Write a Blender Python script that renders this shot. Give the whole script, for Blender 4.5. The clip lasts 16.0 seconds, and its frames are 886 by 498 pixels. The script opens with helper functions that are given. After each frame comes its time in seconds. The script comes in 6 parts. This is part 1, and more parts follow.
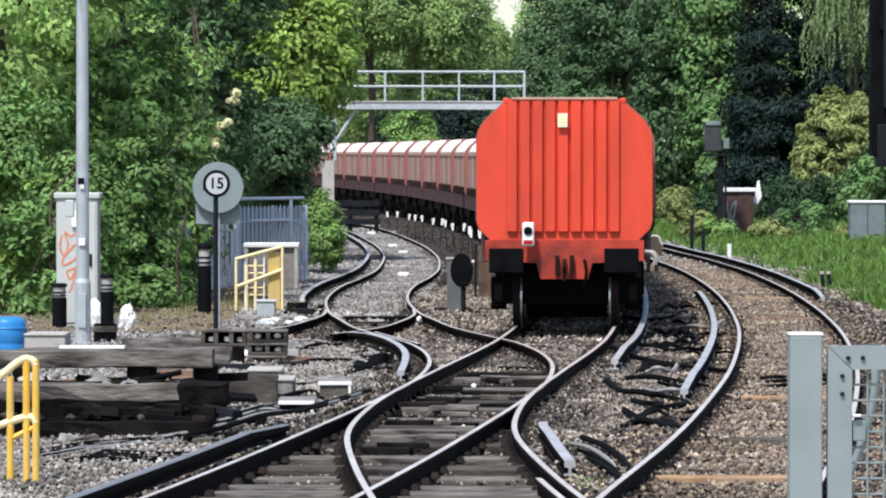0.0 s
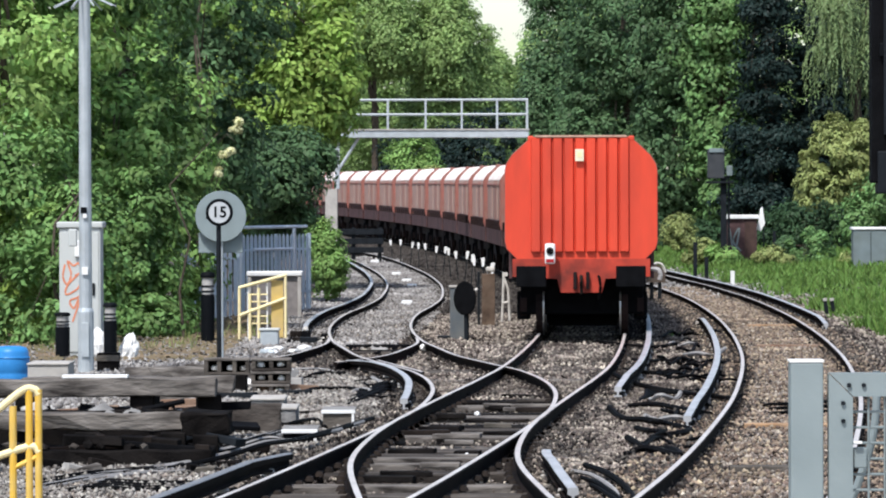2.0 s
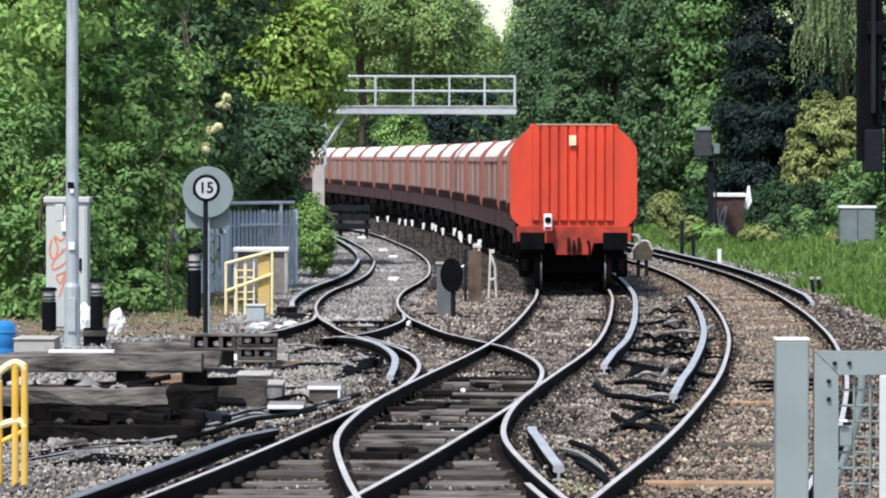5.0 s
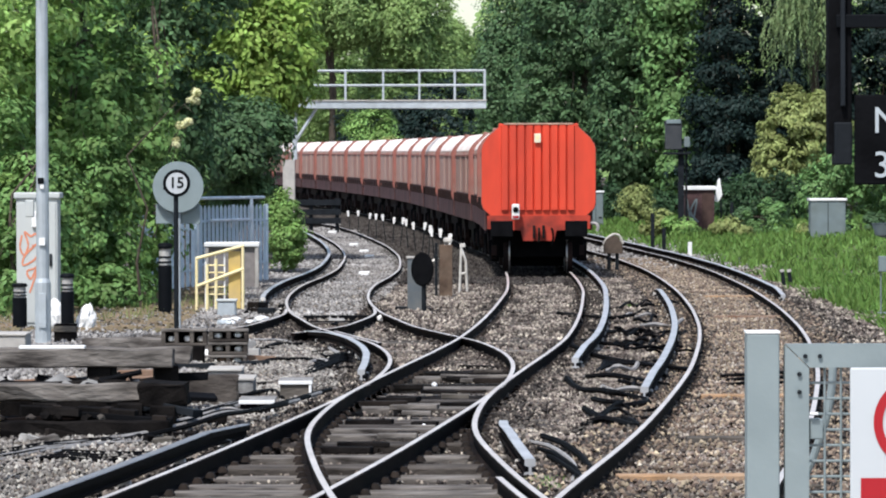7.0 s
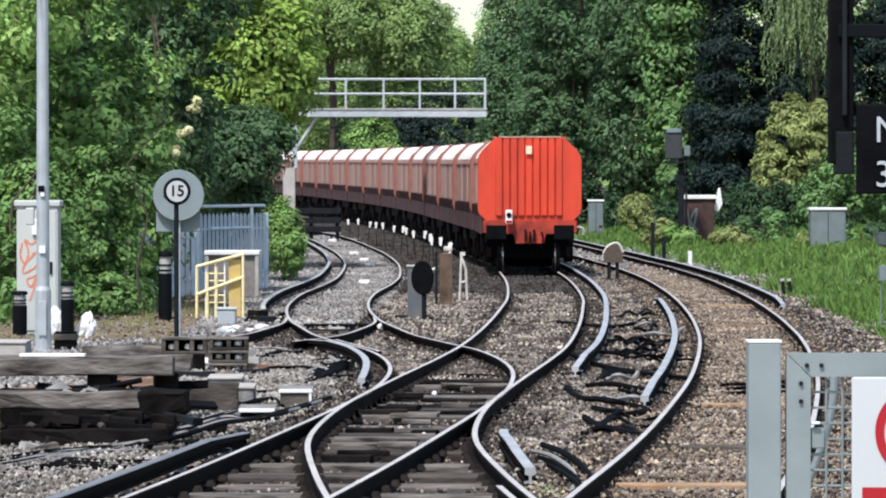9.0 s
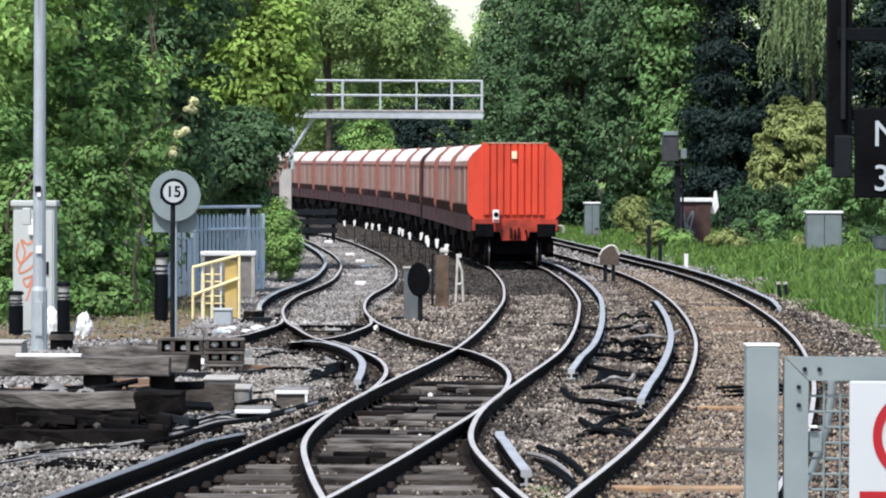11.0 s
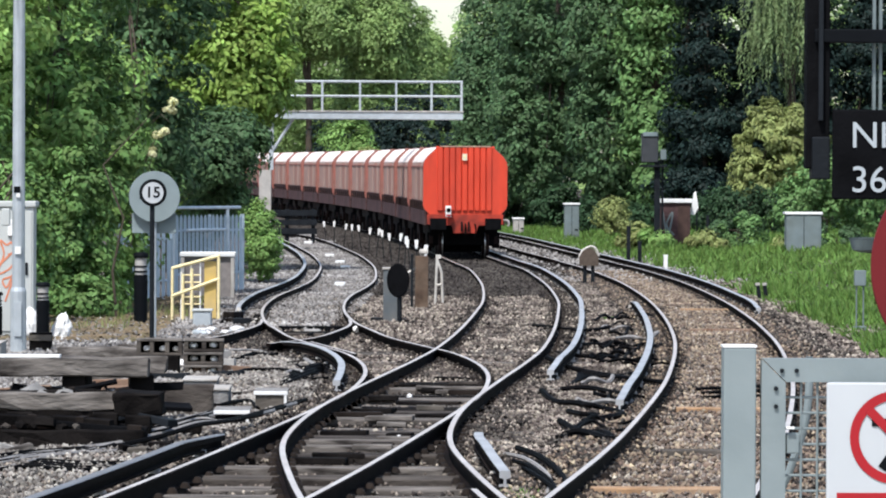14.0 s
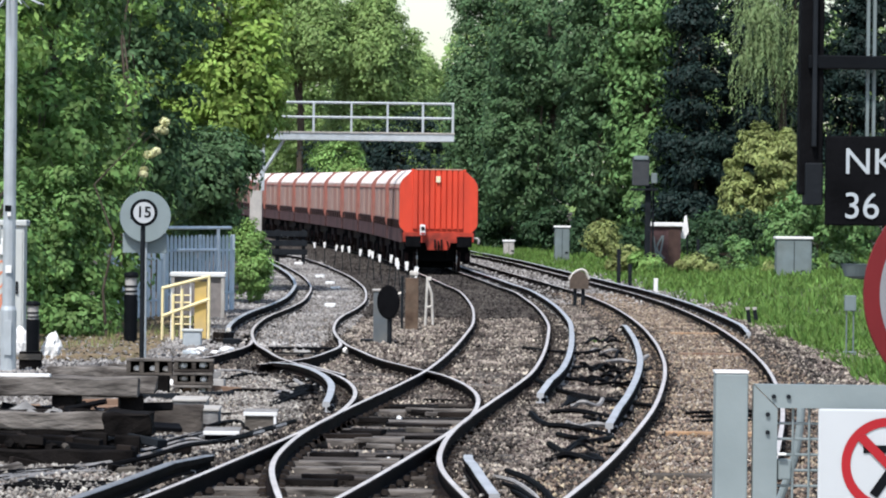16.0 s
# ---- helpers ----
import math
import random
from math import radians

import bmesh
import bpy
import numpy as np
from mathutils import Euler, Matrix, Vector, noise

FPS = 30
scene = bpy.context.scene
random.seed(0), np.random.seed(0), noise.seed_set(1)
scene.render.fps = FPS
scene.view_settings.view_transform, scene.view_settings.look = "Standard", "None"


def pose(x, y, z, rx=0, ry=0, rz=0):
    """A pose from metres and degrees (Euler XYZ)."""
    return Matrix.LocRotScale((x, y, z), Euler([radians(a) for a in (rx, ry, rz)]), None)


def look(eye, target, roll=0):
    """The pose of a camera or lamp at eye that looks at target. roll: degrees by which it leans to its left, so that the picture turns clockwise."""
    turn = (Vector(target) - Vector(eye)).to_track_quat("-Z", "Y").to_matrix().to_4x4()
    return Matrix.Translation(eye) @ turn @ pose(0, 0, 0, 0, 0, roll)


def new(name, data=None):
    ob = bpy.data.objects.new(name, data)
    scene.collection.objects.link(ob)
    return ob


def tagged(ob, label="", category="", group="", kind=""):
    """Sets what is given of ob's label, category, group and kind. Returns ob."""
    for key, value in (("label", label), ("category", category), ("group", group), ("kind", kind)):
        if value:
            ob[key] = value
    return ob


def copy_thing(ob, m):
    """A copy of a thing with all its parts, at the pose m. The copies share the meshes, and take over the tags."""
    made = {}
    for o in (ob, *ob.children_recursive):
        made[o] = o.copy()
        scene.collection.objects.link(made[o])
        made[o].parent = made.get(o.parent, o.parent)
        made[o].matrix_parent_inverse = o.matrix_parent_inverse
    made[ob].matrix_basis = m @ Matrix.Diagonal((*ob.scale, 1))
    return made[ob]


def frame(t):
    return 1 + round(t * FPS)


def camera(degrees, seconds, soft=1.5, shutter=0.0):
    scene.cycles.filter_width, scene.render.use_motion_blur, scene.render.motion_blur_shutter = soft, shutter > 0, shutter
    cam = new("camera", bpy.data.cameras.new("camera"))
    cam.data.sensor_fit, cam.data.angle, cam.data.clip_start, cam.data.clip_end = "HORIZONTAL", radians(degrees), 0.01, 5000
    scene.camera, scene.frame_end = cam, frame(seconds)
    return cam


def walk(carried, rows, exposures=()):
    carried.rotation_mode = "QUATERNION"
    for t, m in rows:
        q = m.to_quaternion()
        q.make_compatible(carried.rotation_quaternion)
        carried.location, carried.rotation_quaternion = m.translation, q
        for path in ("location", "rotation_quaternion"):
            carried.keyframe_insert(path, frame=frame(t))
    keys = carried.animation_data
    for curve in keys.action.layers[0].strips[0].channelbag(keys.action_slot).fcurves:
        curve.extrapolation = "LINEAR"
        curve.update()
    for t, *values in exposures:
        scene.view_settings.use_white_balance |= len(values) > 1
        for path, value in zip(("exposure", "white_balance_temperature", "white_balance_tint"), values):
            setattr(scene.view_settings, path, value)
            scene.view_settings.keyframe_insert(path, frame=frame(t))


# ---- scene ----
cam = camera(11.2, 16.0, soft=2.0)

# camera: held by hand on the platform end, long lens
ROWS = [
    (0, 0.000, 0.000, 0.000, -0.946, 0.000), (0.5, 0.001, 0.002, 0.005, -0.964, 0.060), (1, 0.005, 0.001, 0.042, -0.893, 0.097),
    (1.5, 0.008, 0.003, 0.023, -0.735, 0.237), (2, 0.010, 0.001, 0.043, -0.591, 0.186), (2.5, 0.008, 0.001, 0.047, -0.513, 0.227),
    (3, 0.005, 0.001, 0.043, -0.507, 0.063), (3.5, 0.003, 0.001, 0.031, -0.663, 0.123), (4, 0.007, 0.000, 0.042, -0.825, 0.010),
    (6.5, 0.013, 0.000, -0.405, -0.925, 0.046), (7, 0.013, 0.001, -0.494, -0.961, 0.143), (7.5, 0.012, 0.002, -0.499, -0.968, 0.188),
    (8, 0.010, 0.002, -0.497, -0.982, 0.152), (8.5, 0.009, 0.002, -0.498, -0.908, 0.218), (9, 0.007, 0.001, -0.494, -0.852, 0.036),
    (11.5, -0.001, 0.003, -0.555, -0.830, -0.214), (12, -0.001, 0.003, -0.595, -0.830, -0.212), (12.5, -0.001, 0.004, -0.680, -0.831, -0.200),
    (13, 0.002, 0.002, -0.747, -0.816, -0.408), (13.5, 0.005, 0.005, -0.759, -0.825, -0.247), (14, 0.007, 0.004, -0.797, -0.819, -0.240),
    (14.5, 0.006, 0.002, -0.816, -0.827, -0.214), (15, 0.000, 0.007, -0.852, -0.761, -0.439), (15.5, -0.003, 0.012, -0.916, -0.604, -0.614),
    (16, -0.002, 0.009, -0.918, -0.542, -0.673),
]
EYE = 2.32
walk(cam, [(t, pose(x, 0, EYE + z, 90 + pitch, roll, yaw)) for t, x, z, yaw, pitch, roll in ROWS])

# daylight: bright hazy sky with a soft high sun behind the camera
world = bpy.data.worlds.new("world")
scene.world = world
world.use_nodes = True
wn, wl = world.node_tree.nodes, world.node_tree.links
sky = wn.new("ShaderNodeTexSky")
sky.sky_type, sky.sun_disc = "NISHITA", False
sky.sun_elevation, sky.sun_rotation = radians(52), radians(200)
sky.air_density, sky.dust_density, sky.ozone_density = 1.0, 1.2, 0.6
pale = wn.new("ShaderNodeHueSaturation")
pale.inputs["Saturation"].default_value = 1.0
wl.new(sky.outputs[0], pale.inputs["Color"])
wl.new(pale.outputs[0], wn["Background"].inputs["Color"])
wn["Background"].inputs["Strength"].default_value = 0.145
sun = new("sun", bpy.data.lights.new("sun", "SUN"))
sun.data.energy, sun.data.angle, sun.data.color = 4.0, radians(5), (1.0, 0.98, 0.975)
sun.matrix_basis = look((-20, -45, 80), (0, 0, 0))
scene.view_settings.exposure = 0.45


# ---- materials ----
def mat(name, colour, rough=0.7, metal=0.0, vary=0.15, scale=6.0, dirt=None, dirt_amount=0.35, dirt_scale=1.5, bump=0.15, bump_scale=40.0, rand=0.0, island=0.0, stretch=(1, 1, 1), trans=0.0, spec=0.22):
    """Principled paint, metal, wood or stone with variation at two scales, optional dirt and fine relief."""
    m = bpy.data.materials.new(name)
    m.use_nodes = True
    n, l = m.node_tree.nodes, m.node_tree.links
    p = n["Principled BSDF"]
    p.inputs["Roughness"].default_value, p.inputs["Metallic"].default_value = rough, metal
    p.inputs["Specular IOR Level"].default_value = spec
    co = n.new("ShaderNodeTexCoord")
    mp = n.new("ShaderNodeMapping")
    mp.inputs["Scale"].default_value = stretch
    l.new(co.outputs["Object"], mp.inputs[0])

    def noise_at(s, detail=4.0):
        t = n.new("ShaderNodeTexNoise")
        t.inputs["Scale"].default_value, t.inputs["Detail"].default_value = s, detail
        l.new(mp.outputs[0], t.inputs["Vector"])
        return t.outputs["Fac"]

    def ramp(fac, lo, hi, a=0.3, b=0.7):
        r = n.new("ShaderNodeMapRange")
        r.inputs["From Min"].default_value, r.inputs["From Max"].default_value = a, b
        r.inputs["To Min"].default_value, r.inputs["To Max"].default_value = lo, hi
        l.new(fac, r.inputs["Value"])
        return r.outputs[0]

    hsv = n.new("ShaderNodeHueSaturation")
    hsv.inputs["Color"].default_value = (*colour, 1)
    value = ramp(noise_at(scale), 1 - vary, 1 + vary)
    if rand or island:
        src = n.new("ShaderNodeObjectInfo").outputs["Random"] if rand else n.new("ShaderNodeNewGeometry").outputs["Random Per Island"]
        k = rand or island
        mul = n.new("ShaderNodeMath")
        mul.operation = "MULTIPLY"
        l.new(value, mul.inputs[0])
        l.new(ramp(src, 1 - k, 1 + k, 0, 1), mul.inputs[1])
        value = mul.outputs[0]
        l.new(ramp(src, 0.5 - 0.04 * k, 0.5 + 0.04 * k, 0, 1), hsv.inputs["Hue"])
    l.new(value, hsv.inputs["Value"])
    out = hsv.outputs[0]
    if dirt:
        mix = n.new("ShaderNodeMix")
        mix.data_type = "RGBA"
        l.new(ramp(noise_at(dirt_scale, 8.0), 0, dirt_amount * 2, 0.35, 0.75), mix.inputs["Factor"])
        l.new(out, mix.inputs["A"])
        mix.inputs["B"].default_value = (*dirt, 1)
        out = mix.outputs["Result"]
    l.new(out, p.inputs["Base Color"])
    if bump:
        b = n.new("ShaderNodeBump")
        b.inputs["Strength"].default_value, b.inputs["Distance"].default_value = bump, 0.02
        l.new(noise_at(bump_scale, 6.0), b.inputs["Height"])
        l.new(b.outputs[0], p.inputs["Normal"])
    if trans:
        tr = n.new("ShaderNodeBsdfTranslucent")
        l.new(out, tr.inputs["Color"])
        mx = n.new("ShaderNodeMixShader")
        mx.inputs[0].default_value = trans
        l.new(p.outputs[0], mx.inputs[1])
        l.new(tr.outputs[0], mx.inputs[2])
        l.new(mx.outputs[0], n["Material Output"].inputs["Surface"])
    return m


GROUND = mat("trodden_ballast", (0.085, 0.07, 0.058), 0.95, vary=0.3, scale=1.2, dirt=(0.07, 0.06, 0.055), dirt_amount=0.4, dirt_scale=0.35, bump=0.8, bump_scale=14)
STONE = mat("ballast_stone", (0.310, 0.262, 0.222), 0.9, vary=0.35, scale=0.6, dirt=(0.030, 0.024, 0.021), dirt_amount=0.62, dirt_scale=1.8, bump=0, island=0.7, spec=0.1)
# oily stone; on the far bed this colour is also the train's shadow
STONE_DARK = mat("oily_and_shadowed_stone", (0.046, 0.040, 0.036), 0.85, vary=0.4, scale=0.5, bump=0, island=0.75, spec=0.08)
STONE_SAND = mat("sandy_stone", (0.285, 0.218, 0.162), 0.9, vary=0.3, scale=0.6, dirt=(0.07, 0.052, 0.041), dirt_amount=0.55, dirt_scale=1.4, bump=0, island=0.65, spec=0.1)
STONE_PALE = mat("pale_stone_chips", (0.33, 0.305, 0.275), 0.9, vary=0.3, scale=0.8, dirt=(0.05, 0.045, 0.04), dirt_amount=0.55, dirt_scale=1.6, bump=0, island=0.7, spec=0.1)
STONE_GREY = mat("grey_stone", (0.255, 0.243, 0.232), 0.9, vary=0.25, scale=0.4, dirt=(0.10, 0.09, 0.08), dirt_amount=0.35, dirt_scale=0.3, bump=0, island=0.65, spec=0.1)
# tar black, which also serves as painted shade in gaps and holes
TAR_SHADE = mat("tarred_and_shaded_timber", (0.0055, 0.005, 0.005), 0.85, vary=0.45, scale=3, dirt=(0.040, 0.034, 0.030), dirt_amount=0.14, dirt_scale=4, bump=0.5, spec=0.03)
TIMBER = mat("old_timber", (0.048, 0.041, 0.036), 0.85, vary=0.5, scale=5, dirt=(0.16, 0.14, 0.12), dirt_amount=0.26, dirt_scale=4, bump=0.8, bump_scale=25, rand=0.75, stretch=(0.5, 2, 1.2), spec=0.1)
BEAM = mat("weathered_beam", (0.045, 0.039, 0.035), 0.9, vary=0.6, scale=7, dirt=(0.27, 0.245, 0.22), dirt_amount=0.45, dirt_scale=4.5, bump=1.0, bump_scale=16, rand=0.35, stretch=(0.45, 2, 1.6), spec=0.08)
RAIL_SIDE = mat("rusty_rail", (0.0065, 0.0055, 0.0055), 0.8, vary=0.4, scale=3, dirt=(0.034, 0.021, 0.016), dirt_amount=0.2, dirt_scale=1.0, bump=0.3, spec=0.03)
RAIL_TOP = mat("polished_rail_head", (0.60, 0.55, 0.51), 0.42, metal=0.3, vary=0.16, scale=2, dirt=(0.33, 0.26, 0.21), dirt_amount=0.22, dirt_scale=0.5, bump=0.05)
CONDUCTOR = mat("conductor_steel", (0.43, 0.43, 0.435), 0.4, metal=0.3, vary=0.2, scale=2, bump=0.1)
CHAIR = mat("rusty_chair", (0.013, 0.011, 0.010), 0.8, vary=0.4, scale=8, dirt=(0.05, 0.036, 0.028), dirt_amount=0.2, bump=0.2, spec=0.05)
POT = mat("insulator_pot", (0.60, 0.57, 0.52), 0.5, vary=0.2, scale=10, dirt=(0.2, 0.17, 0.14), bump=0.1)
DUSTY_RED = mat("dusty_end_red", (0.29, 0.090, 0.070), 0.7, vary=0.2, scale=2, dirt=(0.24, 0.155, 0.13), dirt_amount=0.5, dirt_scale=1.5, bump=0.1)
RED = mat("wagon_red", (0.65, 0.066, 0.033), 0.5, vary=0.09, scale=2, dirt=(0.42, 0.050, 0.030), dirt_amount=0.36, dirt_scale=1.6, bump=0.1, bump_scale=8, stretch=(1.6, 1, 0.5))
RED_SIDE = mat("dusty_red_side", (0.36, 0.175, 0.135), 0.8, vary=0.15, scale=0.8, dirt=(0.33, 0.29, 0.255), dirt_amount=0.55, dirt_scale=0.5, bump=0.15, stretch=(1, 1, 0.35))
ROOF = mat("pale_wagon_roof", (0.84, 0.77, 0.72), 0.6, vary=0.12, scale=1.0, dirt=(0.46, 0.29, 0.23), dirt_amount=0.28, dirt_scale=0.9, bump=0.1)
RIM = mat("red_rim", (0.25, 0.082, 0.064), 0.6, vary=0.15, scale=2, dirt=(0.22, 0.15, 0.125), dirt_amount=0.4, bump=0.1)
SOLE = mat("grimy_underframe", (0.018, 0.013, 0.0135), 0.8, vary=0.35, scale=2, dirt=(0.040, 0.022, 0.019), dirt_amount=0.3, bump=0.3, spec=0.05)
# grimy black, also used where the wagon's underside shade is filled in
BLACK = mat("black_grime_and_shade", (0.0048, 0.0050, 0.0058), 0.8, vary=0.3, scale=6, bump=0.2, spec=0.03)
STEEL = mat("bright_steel", (0.5, 0.5, 0.5), 0.35, metal=0.9, vary=0.1, scale=4, bump=0.05)
GALV = mat("galvanised_steel", (0.43, 0.47, 0.49), 0.5, metal=0.25, vary=0.1, scale=5, dirt=(0.30, 0.32, 0.33), dirt_amount=0.25, dirt_scale=3, bump=0.1)
GREYBLUE = mat("blue_grey_paint", (0.60, 0.69, 0.75), 0.6, vary=0.14, scale=4, dirt=(0.32, 0.37, 0.40), dirt_amount=0.25, dirt_scale=2, bump=0.1)
CABINET = mat("pale_cabinet_paint", (0.50, 0.52, 0.50), 0.55, vary=0.08, scale=2, dirt=(0.33, 0.34, 0.32), dirt_amount=0.25, dirt_scale=2, bump=0.05)
GREYBOX = mat("grey_cabinet_paint", (0.165, 0.205, 0.21), 0.6, vary=0.12, scale=2, dirt=(0.11, 0.125, 0.11), dirt_amount=0.35, dirt_scale=1.6, bump=0.08, spec=0.12)
WHITE = mat("white_paint", (0.78, 0.78, 0.76), 0.5, vary=0.05, scale=4, dirt=(0.55, 0.53, 0.5), dirt_amount=0.18, dirt_scale=3, bump=0.05)
CASE = mat("case_grey", (0.10, 0.115, 0.125), 0.7, vary=0.15, scale=4, dirt=(0.16, 0.15, 0.13), dirt_amount=0.3, dirt_scale=3, bump=0.1)
CONCRETE = mat("concrete", (0.42, 0.40, 0.37), 0.9, vary=0.15, scale=5, dirt=(0.25, 0.23, 0.2), dirt_amount=0.3, dirt_scale=2, bump=0.4)
YELLOW = mat("yellow_paint", (0.70, 0.42, 0.05), 0.5, vary=0.1, scale=5, dirt=(0.60, 0.50, 0.25), dirt_amount=0.3, dirt_scale=4, bump=0.08)
CREAM = mat("faded_yellow_paint", (0.80, 0.68, 0.38), 0.6, vary=0.12, scale=5, bump=0.08)
BLUE = mat("blue_plastic", (0.03, 0.20, 0.48), 0.4, vary=0.08, scale=4, bump=0.05)
DARK = mat("dark_paint", (0.0045, 0.0055, 0.007), 0.6, vary=0.2, scale=6, bump=0.1, spec=0.06)
CHARCOAL = mat("charcoal_metal", (0.013, 0.0155, 0.0185), 0.6, vary=0.25, scale=4, bump=0.15, spec=0.06)
RUST = mat("rust_brown", (0.17, 0.095, 0.06), 0.85, vary=0.3, scale=5, dirt=(0.26, 0.20, 0.15), dirt_amount=0.35, dirt_scale=4, bump=0.4)
TAN = mat("tan_cover", (0.085, 0.064, 0.05), 0.8, vary=0.2, scale=8, bump=0.2)
ORANGE = mat("orange_spray", (0.62, 0.23, 0.13), 0.6, vary=0.15, scale=10, bump=0)
NOTICE = mat("notice_white", (0.45, 0.47, 0.48), 0.5, vary=0.03, scale=4, bump=0)
# round sign's red and face, darkened because the sign hangs in shade
SHADED_RED = mat("shaded_red_rim", (0.13, 0.010, 0.012), 0.6, vary=0.08, scale=5, bump=0)
SHADED_FACE = mat("shaded_sign_face", (0.20, 0.20, 0.21), 0.6, vary=0.08, scale=5, bump=0)
OCHRE_PANEL = mat("ochre_panel", (0.56, 0.40, 0.13), 0.6, vary=0.12, scale=5, dirt=(0.42, 0.33, 0.2), bump=0.08)
SIGN_RED = mat("sign_red", (0.33, 0.014, 0.020), 0.4, vary=0.04, scale=5, bump=0)
BRICK = mat("dark_brick", (0.085, 0.050, 0.048), 0.9, vary=0.3, scale=6, bump=0.3, rand=0.3)
MORTAR = mat("mortar", (0.22, 0.2, 0.19), 0.95, vary=0.2, scale=8, bump=0.3)
CABLE = mat("black_cable", (0.0042, 0.0042, 0.0046), 0.7, vary=0.25, scale=5, bump=0.1, spec=0.03)
CABLE_GREY = mat("grey_cable", (0.26, 0.25, 0.24), 0.7, vary=0.25, scale=5, bump=0.1)
WOODCAP = mat("grey_trough_lid", (0.36, 0.35, 0.33), 0.9, vary=0.2, scale=5, dirt=(0.2, 0.18, 0.16), bump=0.3)
BARK = mat("bark", (0.075, 0.06, 0.045), 0.9, vary=0.35, scale=5, bump=0.8, bump_scale=15, stretch=(3, 3, 0.5))
SOIL = mat("leaf_litter", (0.17, 0.125, 0.085), 0.95, vary=0.35, scale=3, dirt=(0.08, 0.09, 0.03), dirt_amount=0.35, dirt_scale=1, bump=0.8)


def leafy(name, colour, island=0.3, trans=0.3, spec=0.16):
    return mat(name, colour, 0.55, vary=0.35, scale=0.9, bump=0, island=island, trans=trans, spec=spec)


LEAF_MID = leafy("leaf_mid_green", (0.200, 0.330, 0.095))
LEAF_LIGHT = leafy("leaf_light_green", (0.240, 0.355, 0.080))
# mid green leaf again, with shade mixed into the colour
LEAF_SHADOW = leafy("leaf_mid_shaded", (0.145, 0.255, 0.080))
LEAF_FRESH = leafy("leaf_fresh_green", (0.265, 0.405, 0.120))
# dark leaf green, lowered further to carry shade at the bank's foot
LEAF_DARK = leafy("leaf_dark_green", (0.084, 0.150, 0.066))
# right bank's shade is put into this leaf colour
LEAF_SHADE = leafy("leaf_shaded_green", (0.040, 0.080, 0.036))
LEAF_BIG = leafy("leaf_big_green", (0.142, 0.252, 0.088))
LEAF_YELLOW = leafy("leaf_yellow_green", (0.255, 0.295, 0.105))
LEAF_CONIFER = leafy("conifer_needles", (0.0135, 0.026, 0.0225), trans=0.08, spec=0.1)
# distance haze painted in: paler leaves with less variation
LEAF_HAZE = leafy("leaf_far_haze", (0.245, 0.355, 0.125), island=0.2, trans=0.4)
BLOSSOM = leafy("pale_blossom", (0.62, 0.61, 0.36))
GRASS = leafy("grass_blades", (0.122, 0.215, 0.048))


# ---- mesh helpers ----
def part(name, bm, material, parent=None, label="", smooth=False):
    me = bpy.data.meshes.new(name)
    bm.normal_update()
    bm.to_mesh(me)
    bm.free()
    me.materials.append(material)
    if smooth:
        for p in me.polygons:
            p.use_smooth = True
    ob = new(name, me)
    ob.parent = parent
    return tagged(ob, label)


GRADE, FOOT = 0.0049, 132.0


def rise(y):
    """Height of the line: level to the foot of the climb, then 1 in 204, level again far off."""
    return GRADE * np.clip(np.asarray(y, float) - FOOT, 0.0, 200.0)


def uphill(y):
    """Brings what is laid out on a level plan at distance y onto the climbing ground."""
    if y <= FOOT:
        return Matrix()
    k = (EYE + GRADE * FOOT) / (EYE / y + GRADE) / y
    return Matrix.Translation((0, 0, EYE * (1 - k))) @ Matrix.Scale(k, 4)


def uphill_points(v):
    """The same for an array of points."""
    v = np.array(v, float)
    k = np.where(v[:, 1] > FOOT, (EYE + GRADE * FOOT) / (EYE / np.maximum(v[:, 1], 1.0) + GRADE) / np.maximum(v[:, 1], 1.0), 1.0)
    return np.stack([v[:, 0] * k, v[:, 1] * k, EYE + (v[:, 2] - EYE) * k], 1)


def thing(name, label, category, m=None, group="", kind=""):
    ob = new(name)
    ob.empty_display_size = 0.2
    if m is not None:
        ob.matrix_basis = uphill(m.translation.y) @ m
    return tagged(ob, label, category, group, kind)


def share(name, mesh, parent, m):
    ob = new(name, mesh)
    ob.parent = parent
    ob.matrix_basis = m
    return ob


def box(x0, x1, y0, y1, z0, z1, bevel=0.0, bm=None, m=None):
    bm = bm or bmesh.new()
    got = bmesh.ops.create_cube(bm, size=1)
    mm = Matrix.Translation(((x0 + x1) / 2, (y0 + y1) / 2, (z0 + z1) / 2)) @ Matrix.Diagonal((x1 - x0, y1 - y0, z1 - z0, 1))
    bmesh.ops.transform(bm, matrix=(m @ mm) if m is not None else mm, verts=got["verts"])
    if bevel:
        edges = {e for v in got["verts"] for e in v.link_edges}
        bmesh.ops.bevel(bm, geom=list(edges), offset=bevel, segments=2, affect="EDGES", profile=0.5)
    return bm


def rod(a, b, r, seg=10, r2=None, bm=None):
    """A round bar from a to b, with closed ends."""
    bm = bm or bmesh.new()
    a, b = Vector(a), Vector(b)
    m = Matrix.Translation((a + b) / 2) @ (b - a).to_track_quat("Z", "Y").to_matrix().to_4x4()
    bmesh.ops.create_cone(bm, cap_ends=True, segments=seg, radius1=r, radius2=r if r2 is None else r2, depth=(b - a).length, matrix=m)
    return bm


